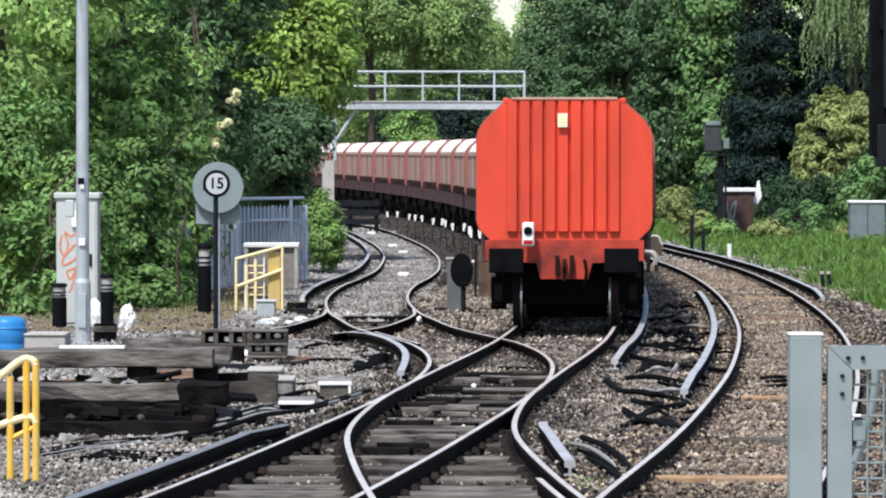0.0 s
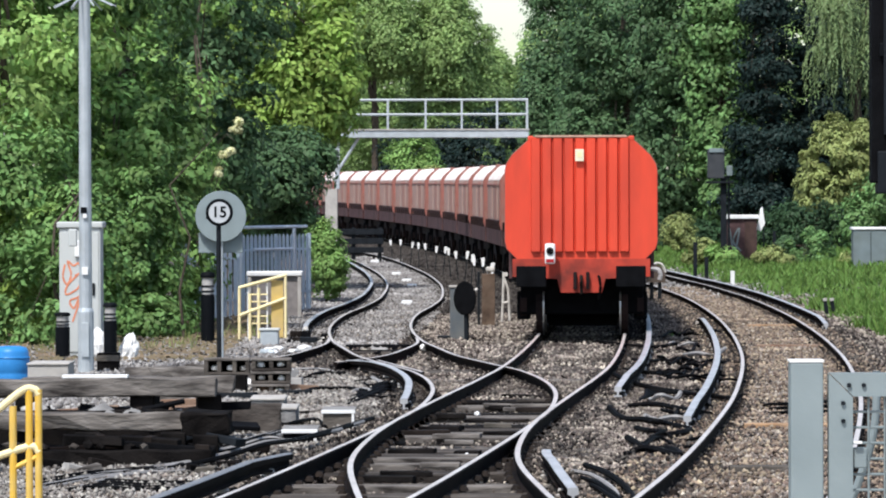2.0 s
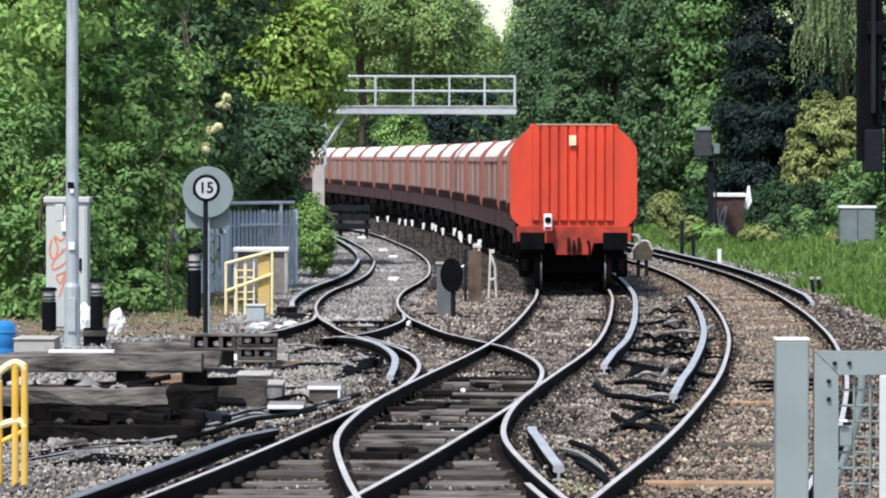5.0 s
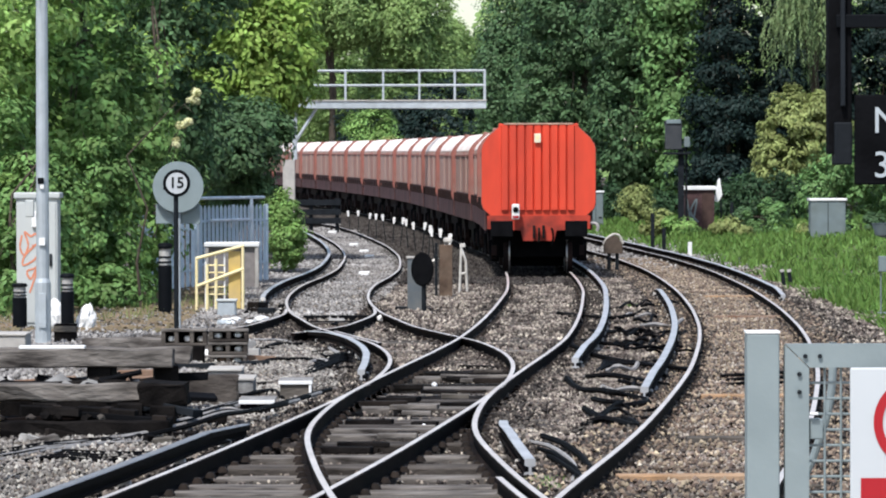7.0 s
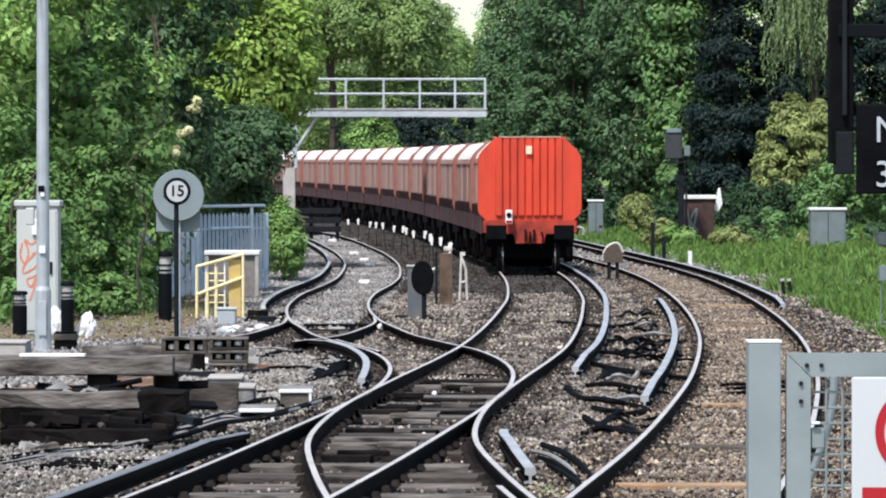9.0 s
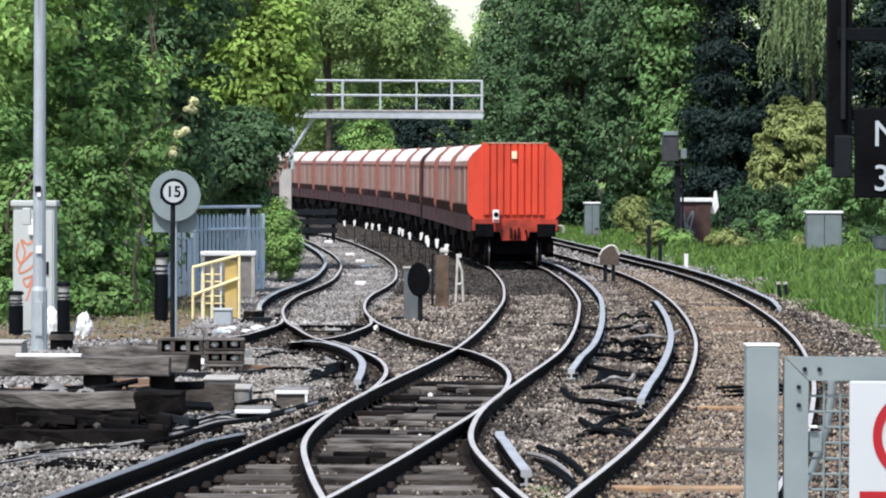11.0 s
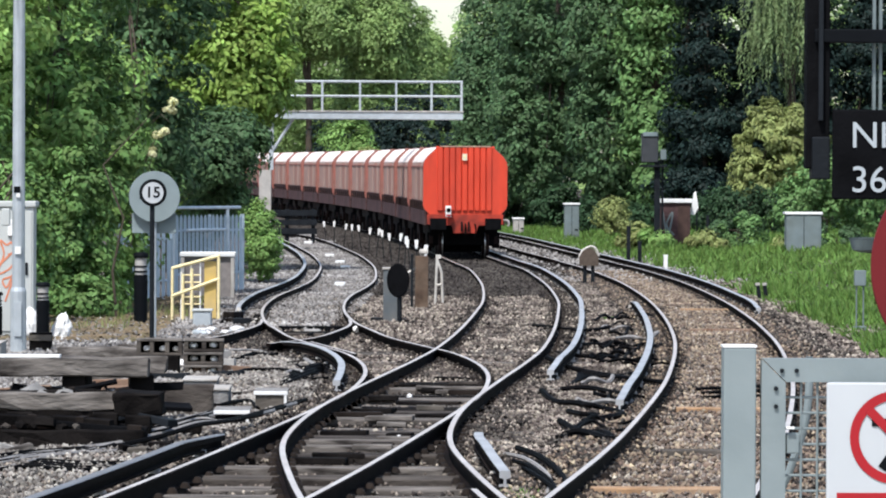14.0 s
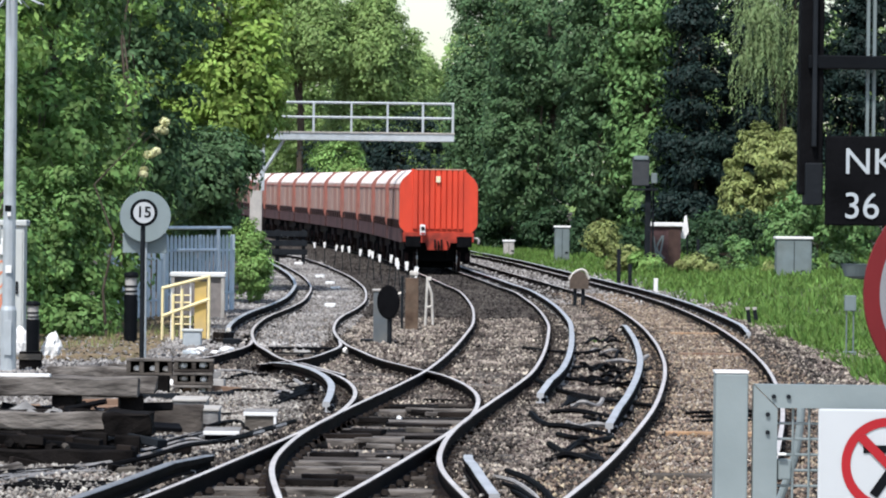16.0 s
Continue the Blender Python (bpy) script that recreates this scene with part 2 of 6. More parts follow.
def lathe(rings, seg=20, bm=None, m=None):
    """A turned form about z from (radius, height) rings."""
    bm = bm or bmesh.new()
    m = m or Matrix()
    loops = [[bm.verts.new(m @ Vector((r * math.cos(2 * math.pi * i / seg), r * math.sin(2 * math.pi * i / seg), z))) for i in range(seg)] for r, z in rings]
    for lo, hi in zip(loops, loops[1:]):
        for i in range(seg):
            bm.faces.new((lo[i], lo[(i + 1) % seg], hi[(i + 1) % seg], hi[i]))
    bm.faces.new(loops[0][::-1])
    bm.faces.new(loops[-1])
    return bm


def prism(outline, y0, y1, bm=None):
    """An (x, z) outline, anticlockwise seen from -y, given depth along y."""
    bm = bm or bmesh.new()
    f = [bm.verts.new((x, y0, z)) for x, z in outline]
    b = [bm.verts.new((x, y1, z)) for x, z in outline]
    bm.faces.new(f)
    bm.faces.new(b[::-1])
    k = len(outline)
    for i in range(k):
        bm.faces.new((f[i], b[i], b[(i + 1) % k], f[(i + 1) % k]))
    return bm


def tube(points, r, seg=6, bm=None):
    """A bent pipe or cable through points."""
    bm = bm or bmesh.new()
    pts = [Vector(p) for p in smooth_path(points, 5)]
    rings = []
    for i, p in enumerate(pts):
        d = pts[min(i + 1, len(pts) - 1)] - pts[max(i - 1, 0)]
        q = d.to_track_quat("Z", "Y")
        rings.append([bm.verts.new(p + q @ Vector((r * math.cos(2 * math.pi * k / seg), r * math.sin(2 * math.pi * k / seg), 0))) for k in range(seg)])
    for a, b in zip(rings, rings[1:]):
        for k in range(seg):
            bm.faces.new((a[k], a[(k + 1) % seg], b[(k + 1) % seg], b[k]))
    bm.faces.new(rings[0][::-1])
    bm.faces.new(rings[-1])
    return bm


def smooth_path(points, steps):
    """Catmull-Rom through the points."""
    p = np.array(points, float)
    e = np.vstack([2 * p[0] - p[1], p, 2 * p[-1] - p[-2]])
    out = []
    for i in range(len(p) - 1):
        a, b, c, d = e[i:i + 4]
        for s in range(steps):
            u = s / steps
            out.append(0.5 * (2 * b + (c - a) * u + (2 * a - 5 * b + 4 * c - d) * u * u + (3 * b - a - 3 * c + d) * u ** 3))
    out.append(p[-1])
    return np.array(out)


def raw(name, verts, faces, material, parent=None, loops=None, smooth=False):
    """A mesh from numpy arrays of verts and equal-sided faces."""
    me = bpy.data.meshes.new(name)
    verts, faces = np.asarray(verts, np.float32), np.asarray(faces, np.int32)
    k = faces.shape[1]
    me.vertices.add(len(verts))
    me.vertices.foreach_set("co", verts.ravel())
    me.loops.add(faces.size)
    me.loops.foreach_set("vertex_index", faces.ravel())
    me.polygons.add(len(faces))
    me.polygons.foreach_set("loop_start", np.arange(0, faces.size, k, dtype=np.int32))
    me.update(calc_edges=True)
    me.validate()
    me.materials.append(material)
    ob = new(name, me)
    ob.parent = parent
    return ob


# ---- the lines of the tracks, (x, y) from near to far ----
MAIN = [(1.02, 22.4), (0.56, 28.4), (0.26, 32.2), (0.03, 36.4), (-0.1, 40.4), (-0.02, 44.1), (0.22, 48.2), (0.68, 53.6), (1.2, 59.4), (1.61, 64.7), (2.08, 73.0), (2.53, 82.8), (2.85, 91.2), (3.11, 103.2), (3.21, 114.2), (3.21, 125.0), (2.94, 135.0), (2.22, 155.0), (1.38, 175.0), (0.21, 195.0), (-1.29, 215.0), (-3.4, 240.0), (-6.24, 270.0), (-10.56, 310.0), (-16.2, 350.0), (-23.5, 390.0), (-33.0, 430.0), (-45.0, 470.0)]
SIDING = [(-2.65, 22.4), (-1.88, 28.4), (-1.45, 32.0), (-0.84, 37.4), (-0.24, 43.3), (0.15, 47.4), (0.42, 50.8), (0.58, 55.0), (0.53, 58.7), (0.28, 62.3), (-0.12, 65.1), (-0.58, 68.5), (-0.89, 72.3), (-1.16, 76.1), (-1.38, 82.3), (-1.43, 88.4), (-1.33, 94.9), (-1.02, 103.2), (-0.85, 112.4), (-0.91, 127.7), (-1.24, 140.3), (-1.76, 151.8), (-2.81, 170.5), (-3.92, 183.7), (-6.48, 200.4), (-10.74, 220.5)]
BRANCH = [(-4.59, 60.4), (-3.19, 63.2), (-2.34, 66.1), (-1.74, 68.5), (-1.44, 71.4), (-1.24, 74.7), (-1.26, 78.0)]
RIGHT = [(0.92, 22.4), (1.47, 28.4), (1.88, 32.4), (2.69, 39.0), (3.3, 44.6), (4.03, 52.1), (4.54, 58.3), (4.98, 64.4), (5.34, 70.4), (5.78, 79.5), (6.2, 91.2), (6.48, 104.1), (6.55, 114.2), (6.45, 127.7), (6.07, 139.6), (5.6, 150.1), (5.12, 162.1), (4.58, 175.2), (3.4, 195.2), (1.9, 215.3), (-0.21, 240.3), (-3.06, 270.3), (-7.38, 310.4)]
GAUGE = 1.505
LINE = {k: smooth_path(v, 12) for k, v in (("main", MAIN), ("siding", SIDING), ("branch", BRANCH), ("right", RIGHT))}


def offset(line, d):
    """The line moved d metres to its right."""
    t = np.gradient(line, axis=0)
    t /= np.linalg.norm(t, axis=1)[:, None]
    return line + d * np.stack([t[:, 1], -t[:, 0]], 1)


def stretch_of(line, y0, y1):
    return line[(line[:, 1] >= y0) & (line[:, 1] <= y1)]


def sweep(line, profile, zs=None):
    """A bar of constant (u, z) profile along a plan line; zs lifts it point by point."""
    t = np.gradient(line, axis=0)
    t /= np.linalg.norm(t, axis=1)[:, None]
    n = np.stack([t[:, 1], -t[:, 0]], 1)
    k, c = len(profile), len(line)
    v = np.zeros((c, k, 3))
    for j, (u, z) in enumerate(profile):
        v[:, j, :2] = line + u * n
        v[:, j, 2] = z + rise(line[:, 1]) + (0 if zs is None else zs)
    bm = bmesh.new()
    vs = [bm.verts.new(p) for p in v.reshape(-1, 3)]
    for i in range(c - 1):
        for j in range(k):
            bm.faces.new((vs[i * k + j], vs[(i + 1) * k + j], vs[(i + 1) * k + (j + 1) % k], vs[i * k + (j + 1) % k]))
    bm.faces.new(vs[:k])
    bm.faces.new(vs[-k:][::-1])
    bmesh.ops.recalc_face_normals(bm, faces=bm.faces)
    return bm


RAIL = [(-0.035, -0.009), (-0.025, 0.0), (0.025, 0.0), (0.035, -0.009), (0.035, -0.035), (0.010, -0.045), (0.010, -0.130), (0.065, -0.142), (0.065, -0.152),
        (-0.065, -0.152), (-0.065, -0.142), (-0.010, -0.130), (-0.010, -0.045), (-0.035, -0.035)]


def rail(line, parent, drop=0.0):
    bm = sweep(line, RAIL)
    if drop:
        bmesh.ops.translate(bm, verts=bm.verts, vec=(0, 0, -drop))
    ob = part("rail", bm, RAIL_SIDE, parent)
    ob.data.materials.append(RAIL_TOP)
    for p in ob.data.polygons:
        if p.normal.z > 0.9 and p.center.z > rise(p.center.y) - 0.03:
            p.material_index = 1
    return ob


# ---- ground ----
def ground_sheet():
    xs = np.concatenate([[-2500, -600, -150, -60, -30], np.arange(-16, 30, 0.8), [40, 70, 160, 600, 2500]])
    ys = np.concatenate([[-60, -20, 0, 15], np.arange(24, 130, 1.0), np.arange(130, 330, 5.0), [380, 500, 900, 2000, 4800]])
    v, f = [], []
    for y in ys:
        for x in xs:
            bank = max(0.0, min(1.0, (x - 9.5) / 6)) * 0.35 if y > 60 else 0.0
            left = max(0.0, min(1.0, (-4.6 - x) / 3)) * 0.05
            pit = 0.05 if -1.6 < x < 1.8 and y < 57 else 0.0
            v.append((x, y, -0.205 - pit + bank + left + float(rise(y)) + 0.03 * noise.noise((x * 0.7, y * 0.25, 3))))
    w = len(xs)
    for j in range(len(ys) - 1):
        for i in range(w - 1):
            f.append((j * w + i, j * w + i + 1, (j + 1) * w + i + 1, (j + 1) * w + i))
    return tagged(raw("ground", v, f, GROUND), "brown stony ground and ballast bed of a railway junction", "ground", kind="structure")


ground_sheet()


def stones(name, count, area, size, material, rng, keep=None, z0=-0.19, lift=0.05):
    """Broken stones scattered over a stretch of the plan."""
    x0, x1, y0, y1 = area
    p = np.stack([rng.uniform(x0, x1, count), rng.uniform(y0, y1, count)], 1)
    if keep is not None:
        p = p[keep(p)]
    c = len(p)
    base = np.array([(1, 0, 0), (0, 1, 0), (-1, 0, 0), (0, -1, 0), (0, 0, 1), (0, 0, -1)], float)
    f8 = np.array([(0, 1, 4), (1, 2, 4), (2, 3, 4), (3, 0, 4), (1, 0, 5), (0, 3, 5)])
    s = rng.uniform(0.6, 1.35, (c, 1, 3)) * size
    v = base[None] * s * rng.uniform(0.75, 1.2, (c, 6, 1))
    a = rng.uniform(0, 6.28, c)
    tl = rng.uniform(-0.7, 0.7, c)
    ca, sa, ct, st = np.cos(a), np.sin(a), np.cos(tl), np.sin(tl)
    x, y, z = v[..., 0], v[..., 1], v[..., 2]
    y, z = y * ct[:, None] - z * st[:, None], y * st[:, None] + z * ct[:, None]
    x, y = x * ca[:, None] - y * sa[:, None], x * sa[:, None] + y * ca[:, None]
    zz = z0 + rng.uniform(0, lift, c) + rise(p[:, 1])
    v = np.stack([x + p[:, :1], y + p[:, 1:], z + zz[:, None]], 2)
    f = (f8[None] + 6 * np.arange(c)[:, None, None]).reshape(-1, 3)
    return raw(name, v.reshape(-1, 3), f, material)


def near_line(p, name, reach):
    """Which points lie within reach of a track's centre."""
    line = LINE[name]
    cx = np.interp(p[:, 1], line[:, 1], line[:, 0])
    return np.abs(p[:, 0] - cx) < reach


rng = np.random.default_rng(7)


def four_foot(p):
    return near_line(p, "main", 1.2) | near_line(p, "siding", 1.2)


def on_timbers(p):
    return (p[:, 1] < 57) & (near_line(p, "main", 0.78) | near_line(p, "siding", 0.78))


def open_ballast(p):
    return ~((p[:, 1] < 57) & (near_line(p, "main", 0.78) | near_line(p, "siding", 0.78)))


def sandy(p):
    return near_line(p, "right", 1.35)


def left_apron(p):
    cx = np.interp(p[:, 1], LINE["siding"][:, 1], LINE["siding"][:, 0])
    return p[:, 0] < cx - 1.3


def siding_side(p):
    return p[:, 0] < np.interp(p[:, 1], LINE["main"][:, 1], LINE["main"][:, 0]) - 3.2


def brake_dust(p):
    """Dark strips of brake dust and oil beside the rails."""
    out = np.zeros(len(p), bool)
    for name, lo, hi in (("main", 0.55, 1.25), ("main", -1.05, -0.6), ("right", -1.45, -0.55), ("right", 0.6, 1.6), ("siding", -1.5, -0.6), ("siding", 0.55, 0.95)):
        d = p[:, 0] - np.interp(p[:, 1], LINE[name][:, 1], LINE[name][:, 0])
        wob = 0.15 * np.sin(p[:, 1] * 0.9 + lo * 7) + 0.1 * np.sin(p[:, 1] * 2.3)
        out |= (d > lo + wob * 0.5) & (d < hi + wob)
    return out & ~on_timbers(p)


def far_bed(p):
    d = p[:, 0] - np.interp(p[:, 1], LINE["main"][:, 1], LINE["main"][:, 0])
    return (d > -3.3 + 0.25 * np.sin(p[:, 1] * 0.4)) & (d < 0.9)


for st in (
    # dark ballast, with the train's shadow put in as extra dark stones
    tagged(stones("ballast", 95000, (-7.5, 4.5, 100, 240), 0.045, STONE_DARK, rng, far_bed, z0=-0.165, lift=0.05), "far main line ballast darkened for train shadow", "ballast", kind="stuff"),
    tagged(stones("ballast", 110000, (-4.0, 9.0, 29, 140), 0.028, STONE_DARK, rng, brake_dust, z0=-0.165, lift=0.045), "ballast blackened by brake dust and oil beside the rails", "ballast", kind="stuff"),
    tagged(stones("ballast", 4200, (-1.8, 2.0, 29, 58), 0.022, STONE, rng, four_foot, z0=-0.222, lift=0.035), "loose stones spilled on the crossing timbers", "ballast", kind="stuff"),
    tagged(stones("ballast", 80000, (0.5, 8.2, 29, 130), 0.028, STONE_SAND, rng, sandy, z0=-0.175), "sandy brown stone ballast in the outer track", "ballast", kind="stuff"),
    tagged(stones("ballast", 40000, (-4.6, -0.6, 29, 66), 0.026, STONE_PALE, rng, left_apron, z0=-0.175), "pale stone chips beside the timber heap", "ballast", kind="stuff"),
    tagged(stones("ballast", 84000, (-4.2, 6.5, 29, 62), 0.024, STONE, rng, open_ballast), "brown and grey broken stone ballast between the rails", "ballast", kind="stuff"),
    tagged(stones("ballast", 52000, (-4.0, 9.5, 60, 120), 0.034, STONE, rng, lambda p: ~(far_bed(p) & (p[:, 1] > 100))), "brown and grey broken stone ballast between the rails", "ballast", kind="stuff"),
    tagged(stones("ballast", 16000, (-3.6, 9.5, 115, 230), 0.06, STONE_GREY, rng, lambda p: ~far_bed(p)), "grey broken stone ballast on the far curve", "ballast", kind="stuff"),
    tagged(stones("ballast", 42000, (-3.4, 1.4, 76, 170), 0.036, STONE_GREY, rng, siding_side, z0=-0.172), "grey broken stone ballast along the siding", "ballast", kind="stuff"),
    tagged(stones("rubble", 16000, (-8.0, -2.6, 48, 82), 0.042, STONE_GREY, rng, z0=-0.185, lift=0.06), "pale rubble and litter on the bank foot", "rubble", kind="stuff"),
    tagged(stones("ballast", 5500, (-2.6, 2.2, 29, 58), 0.030, STONE_DARK, rng, four_foot, z0=-0.245, lift=0.03), "dark oily ballast between the crossing timbers", "ballast", kind="stuff"),
):
    pass


# ---- tracks ----
def sleeper_mesh(length, width=0.25, height=0.13, material=None):
    bm = box(-length / 2, length / 2, -width / 2, width / 2, -height, 0, bevel=0.012)
    me = bpy.data.meshes.new("sleeper")
    bm.to_mesh(me)
    bm.free()
    me.materials.append(material or TIMBER)
    return me


SLEEPER = sleeper_mesh(2.6)


def track(name_line, label, y_end, sleepers, drop=0.0, rails=True):
    line = LINE[name_line]
    t = thing("railway_track", label, "railway track", group="railway tracks")
    for side in (-1, 1):
        rail(stretch_of(offset(line, side * GAUGE / 2), 20, y_end), t, drop)
    if sleepers:
        y = sleepers[0]
        r = random.Random(name_line)
        while y < sleepers[1]:
            x = float(np.interp(y, line[:, 1], line[:, 0]))
            dx = float(np.interp(y + 0.5, line[:, 1], line[:, 0])) - x
            share("sleeper", SLEEPER, t, pose(x + r.uniform(-0.04, 0.04), y, -0.152 + r.uniform(-0.012, 0.0), r.uniform(-1, 1), 0, -math.degrees(math.atan2(dx, 0.5))))
            y += sleepers[2]
    v, f = [], []
    y = 30.0
    while y < min(y_end, 110):
        x = float(np.interp(y, line[:, 1], line[:, 0]))
        for side in (-1, 1):
            for u in (-0.085, 0.085):
                cx = x + side * GAUGE / 2 + u
                k = len(v)
                for zz, hw in ((-0.155, 0.046), (-0.112, 0.022)):
                    v += [(cx - hw, y - 0.09, zz), (cx + hw, y - 0.09, zz), (cx + hw, y + 0.09, zz), (cx - hw, y + 0.09, zz)]
                f += [(k, k + 1, k + 5, k + 4), (k + 1, k + 2, k + 6, k + 5), (k + 2, k + 3, k + 7, k + 6), (k + 3, k, k + 4, k + 7), (k + 4, k + 5, k + 6, k + 7)]
        y += 0.68
    if rails:
        tagged(raw("rail_chair", v, f, CHAIR, t), "rusty iron rail chairs", kind="stuff")
    return t


track("main", "curving main line of polished rails on dark timber sleepers", 400, (72, 130, 0.68))
track("siding", "siding track of polished rails winding to a fence", 300, (72.5, 130, 0.68), drop=0.003)
track("right", "outer main line of rails on stone ballast beside grass", 350, (30, 130, 0.68))
branch = thing("railway_track", "short branch rails leaving the siding over timber", "railway track", group="railway tracks")
for side in (-1, 1):
    rail(stretch_of(offset(LINE["branch"], side * GAUGE / 2), 65.8, 79), branch, 0.005)

# crossing timbers under the junction
junction = thing("crossing_timbers", "long dark oily timbers under the track crossing", "railway sleeper", group="railway tracks")
yy = 30.2
rj = random.Random(5)
meshes = {}
while yy < 72:
    a = float(np.interp(yy, LINE["main"][:, 1], LINE["main"][:, 0]))
    b = float(np.interp(yy, LINE["siding"][:, 1], LINE["siding"][:, 0]))
    length = round((abs(a - b) + 2.7) * 2) / 2
    wood = rj.choice((0, 0, 1, 1, 2))
    if (length, wood) not in meshes:
        meshes[length, wood] = sleeper_mesh(length, 0.3, 0.16, (TIMBER, BEAM, TAR_SHADE)[wood])
    share("timber", meshes[length, wood], junction, pose((a + b) / 2 + rj.uniform(-0.15, 0.15), yy, -0.154 + rj.choice((0.012, 0, -0.004, -0.03, -0.05)), rj.uniform(-1, 4), rj.uniform(-0.3, 0.3), rj.uniform(-1.5, 1.5)))
    yy += 0.72 * rj.choice((1, 1, 1, 1.9))

# check rails and blades within the crossing
guard = thing("check_rail", "rusty check rails inside the crossing", "rail", group="railway tracks")
for name_line, off, y0, y1 in (("main", 0.62, 30, 35), ("siding", -0.62, 62, 67)):
    rail(stretch_of(offset(LINE[name_line], off), y0, y1), guard, 0.012)

COND = [(-0.045, 0.0), (-0.035, 0.008), (0.035, 0.008), (0.045, 0.0), (0.045, -0.05), (0.012, -0.06), (0.012, -0.10), (0.05, -0.105), (0.05, -0.125), (-0.05, -0.125), (-0.05, -0.105), (-0.012, -0.10), (-0.012, -0.06), (-0.045, -0.05)]


def conductor(name_line, off, y0, y1, label, top=None):
    line = stretch_of(offset(LINE[name_line], off), y0, y1)
    t = thing("conductor_rail", label, "rail", group="conductor rails")
    zs = np.full(len(line), 0.055)
    d0, d1 = line[:, 1] - line[0, 1], line[-1, 1] - line[:, 1]
    zs -= np.clip(1 - d0 / 2.5, 0, 1) * 0.07
    zs -= np.clip(1 - d1 / 2.5, 0, 1) * 0.07
    ob = part("rail", sweep(line, COND, zs), RAIL_SIDE, t)
    ob.data.materials.append(top or CONDUCTOR)
    for p in ob.data.polygons:
        if (p.normal.z > 0.2 and p.center.z > rise(p.center.y) - 0.03) or len(p.vertices) > 4:
            p.material_index = 1
    pot = lathe([(0.075, -0.16), (0.08, -0.13), (0.05, -0.12), (0.06, -0.10), (0.05, -0.075)], 8)
    me = bpy.data.meshes.new("insulator")
    pot.to_mesh(me)
    pot.free()
    me.materials.append(POT)
    y = y0 + 1.2
    while y < min(y1, 120):
        share("insulator", me, t, pose(float(np.interp(y, line[:, 1], line[:, 0])), y, 0))
        y += 2.7
    return t


DULL_TOP = mat("dull_conductor_top", (0.25, 0.255, 0.265), 0.5, metal=0.2, vary=0.3, scale=2, dirt=(0.03, 0.028, 0.027), dirt_amount=0.4, dirt_scale=2, bump=0.1)
conductor("siding", -1.20, 81.5, 230, "raised third rail beside the siding on pale insulators")
conductor("main", 1.18, 56.4, 330, "raised third rail beside the main line with ramped end")
conductor("right", -1.12, 48.8, 90.8, "short raised third rail with both ends ramped")
conductor("right", 1.20, 85.4, 330, "dark third rail along the grass verge")
conductor("siding", -1.10, 26, 42.2, "raised third rail ending among cables", DULL_TOP)
conductor("siding", -1.05, 53.4, 67, "short third rail with a bent ramp")
conductor("main", 1.02, 36.6, 42.6, "short loose-looking third rail piece with pale top")


# ---- the train ----
WAGON = 11.3
HALF = [(-1.325, 1.62), (-1.29, 1.50), (-1.12, 1.33), (1.12, 1.33), (1.29, 1.50), (1.325, 1.62), (1.325, 2.86), (1.30, 2.98), (1.20, 3.14), (0.93, 3.39), (0.84, 3.45), (-0.84, 3.45), (-0.93, 3.39), (-1.20, 3.14), (-1.30, 2.98), (-1.325, 2.86)]


def wheelset(parent, y):
    bm = rod((-0.8, 0, 0), (0.8, 0, 0), 0.075, 10)
    turn = Matrix.Rotation(math.pi / 2, 4, "Y")
    for s in (-1, 1):
        lathe([(0.40, -0.065), (0.42, -0.06), (0.425, 0.05), (0.455, 0.055), (0.455, 0.085), (0.30, 0.085), (0.28, 0.06), (0.1, 0.09)], 24, bm, Matrix.Translation((s * 0.745, 0, 0)) @ (turn if s < 0 else Matrix.Rotation(-math.pi / 2, 4, "Y")))
    ob = part("wheelset", bm, SOLE, parent, "grimy wheels on an axle", smooth=False)
    ob.data.materials.append(STEEL)
    for p in ob.data.polygons:
        if math.hypot(p.center.y, p.center.z) > 0.44 and abs(p.normal.x) < 0.5:
            p.material_index = 1
    ob.matrix_basis = pose(0, y, 0.425)
    return ob


# darker maroon for the body below the side sheets
LOWER = mat("dark_lower_body", (0.100, 0.056, 0.057), 0.85, vary=0.3, scale=1.2, dirt=(0.045, 0.03, 0.03), dirt_amount=0.4, dirt_scale=0.9, bump=0.2, spec=0.1)


GRIMY_RED = mat("grimy_headstock_red", (0.46, 0.052, 0.030), 0.6, vary=0.15, scale=3, dirt=(0.06, 0.022, 0.018), dirt_amount=0.4, dirt_scale=2.5, bump=0.15)


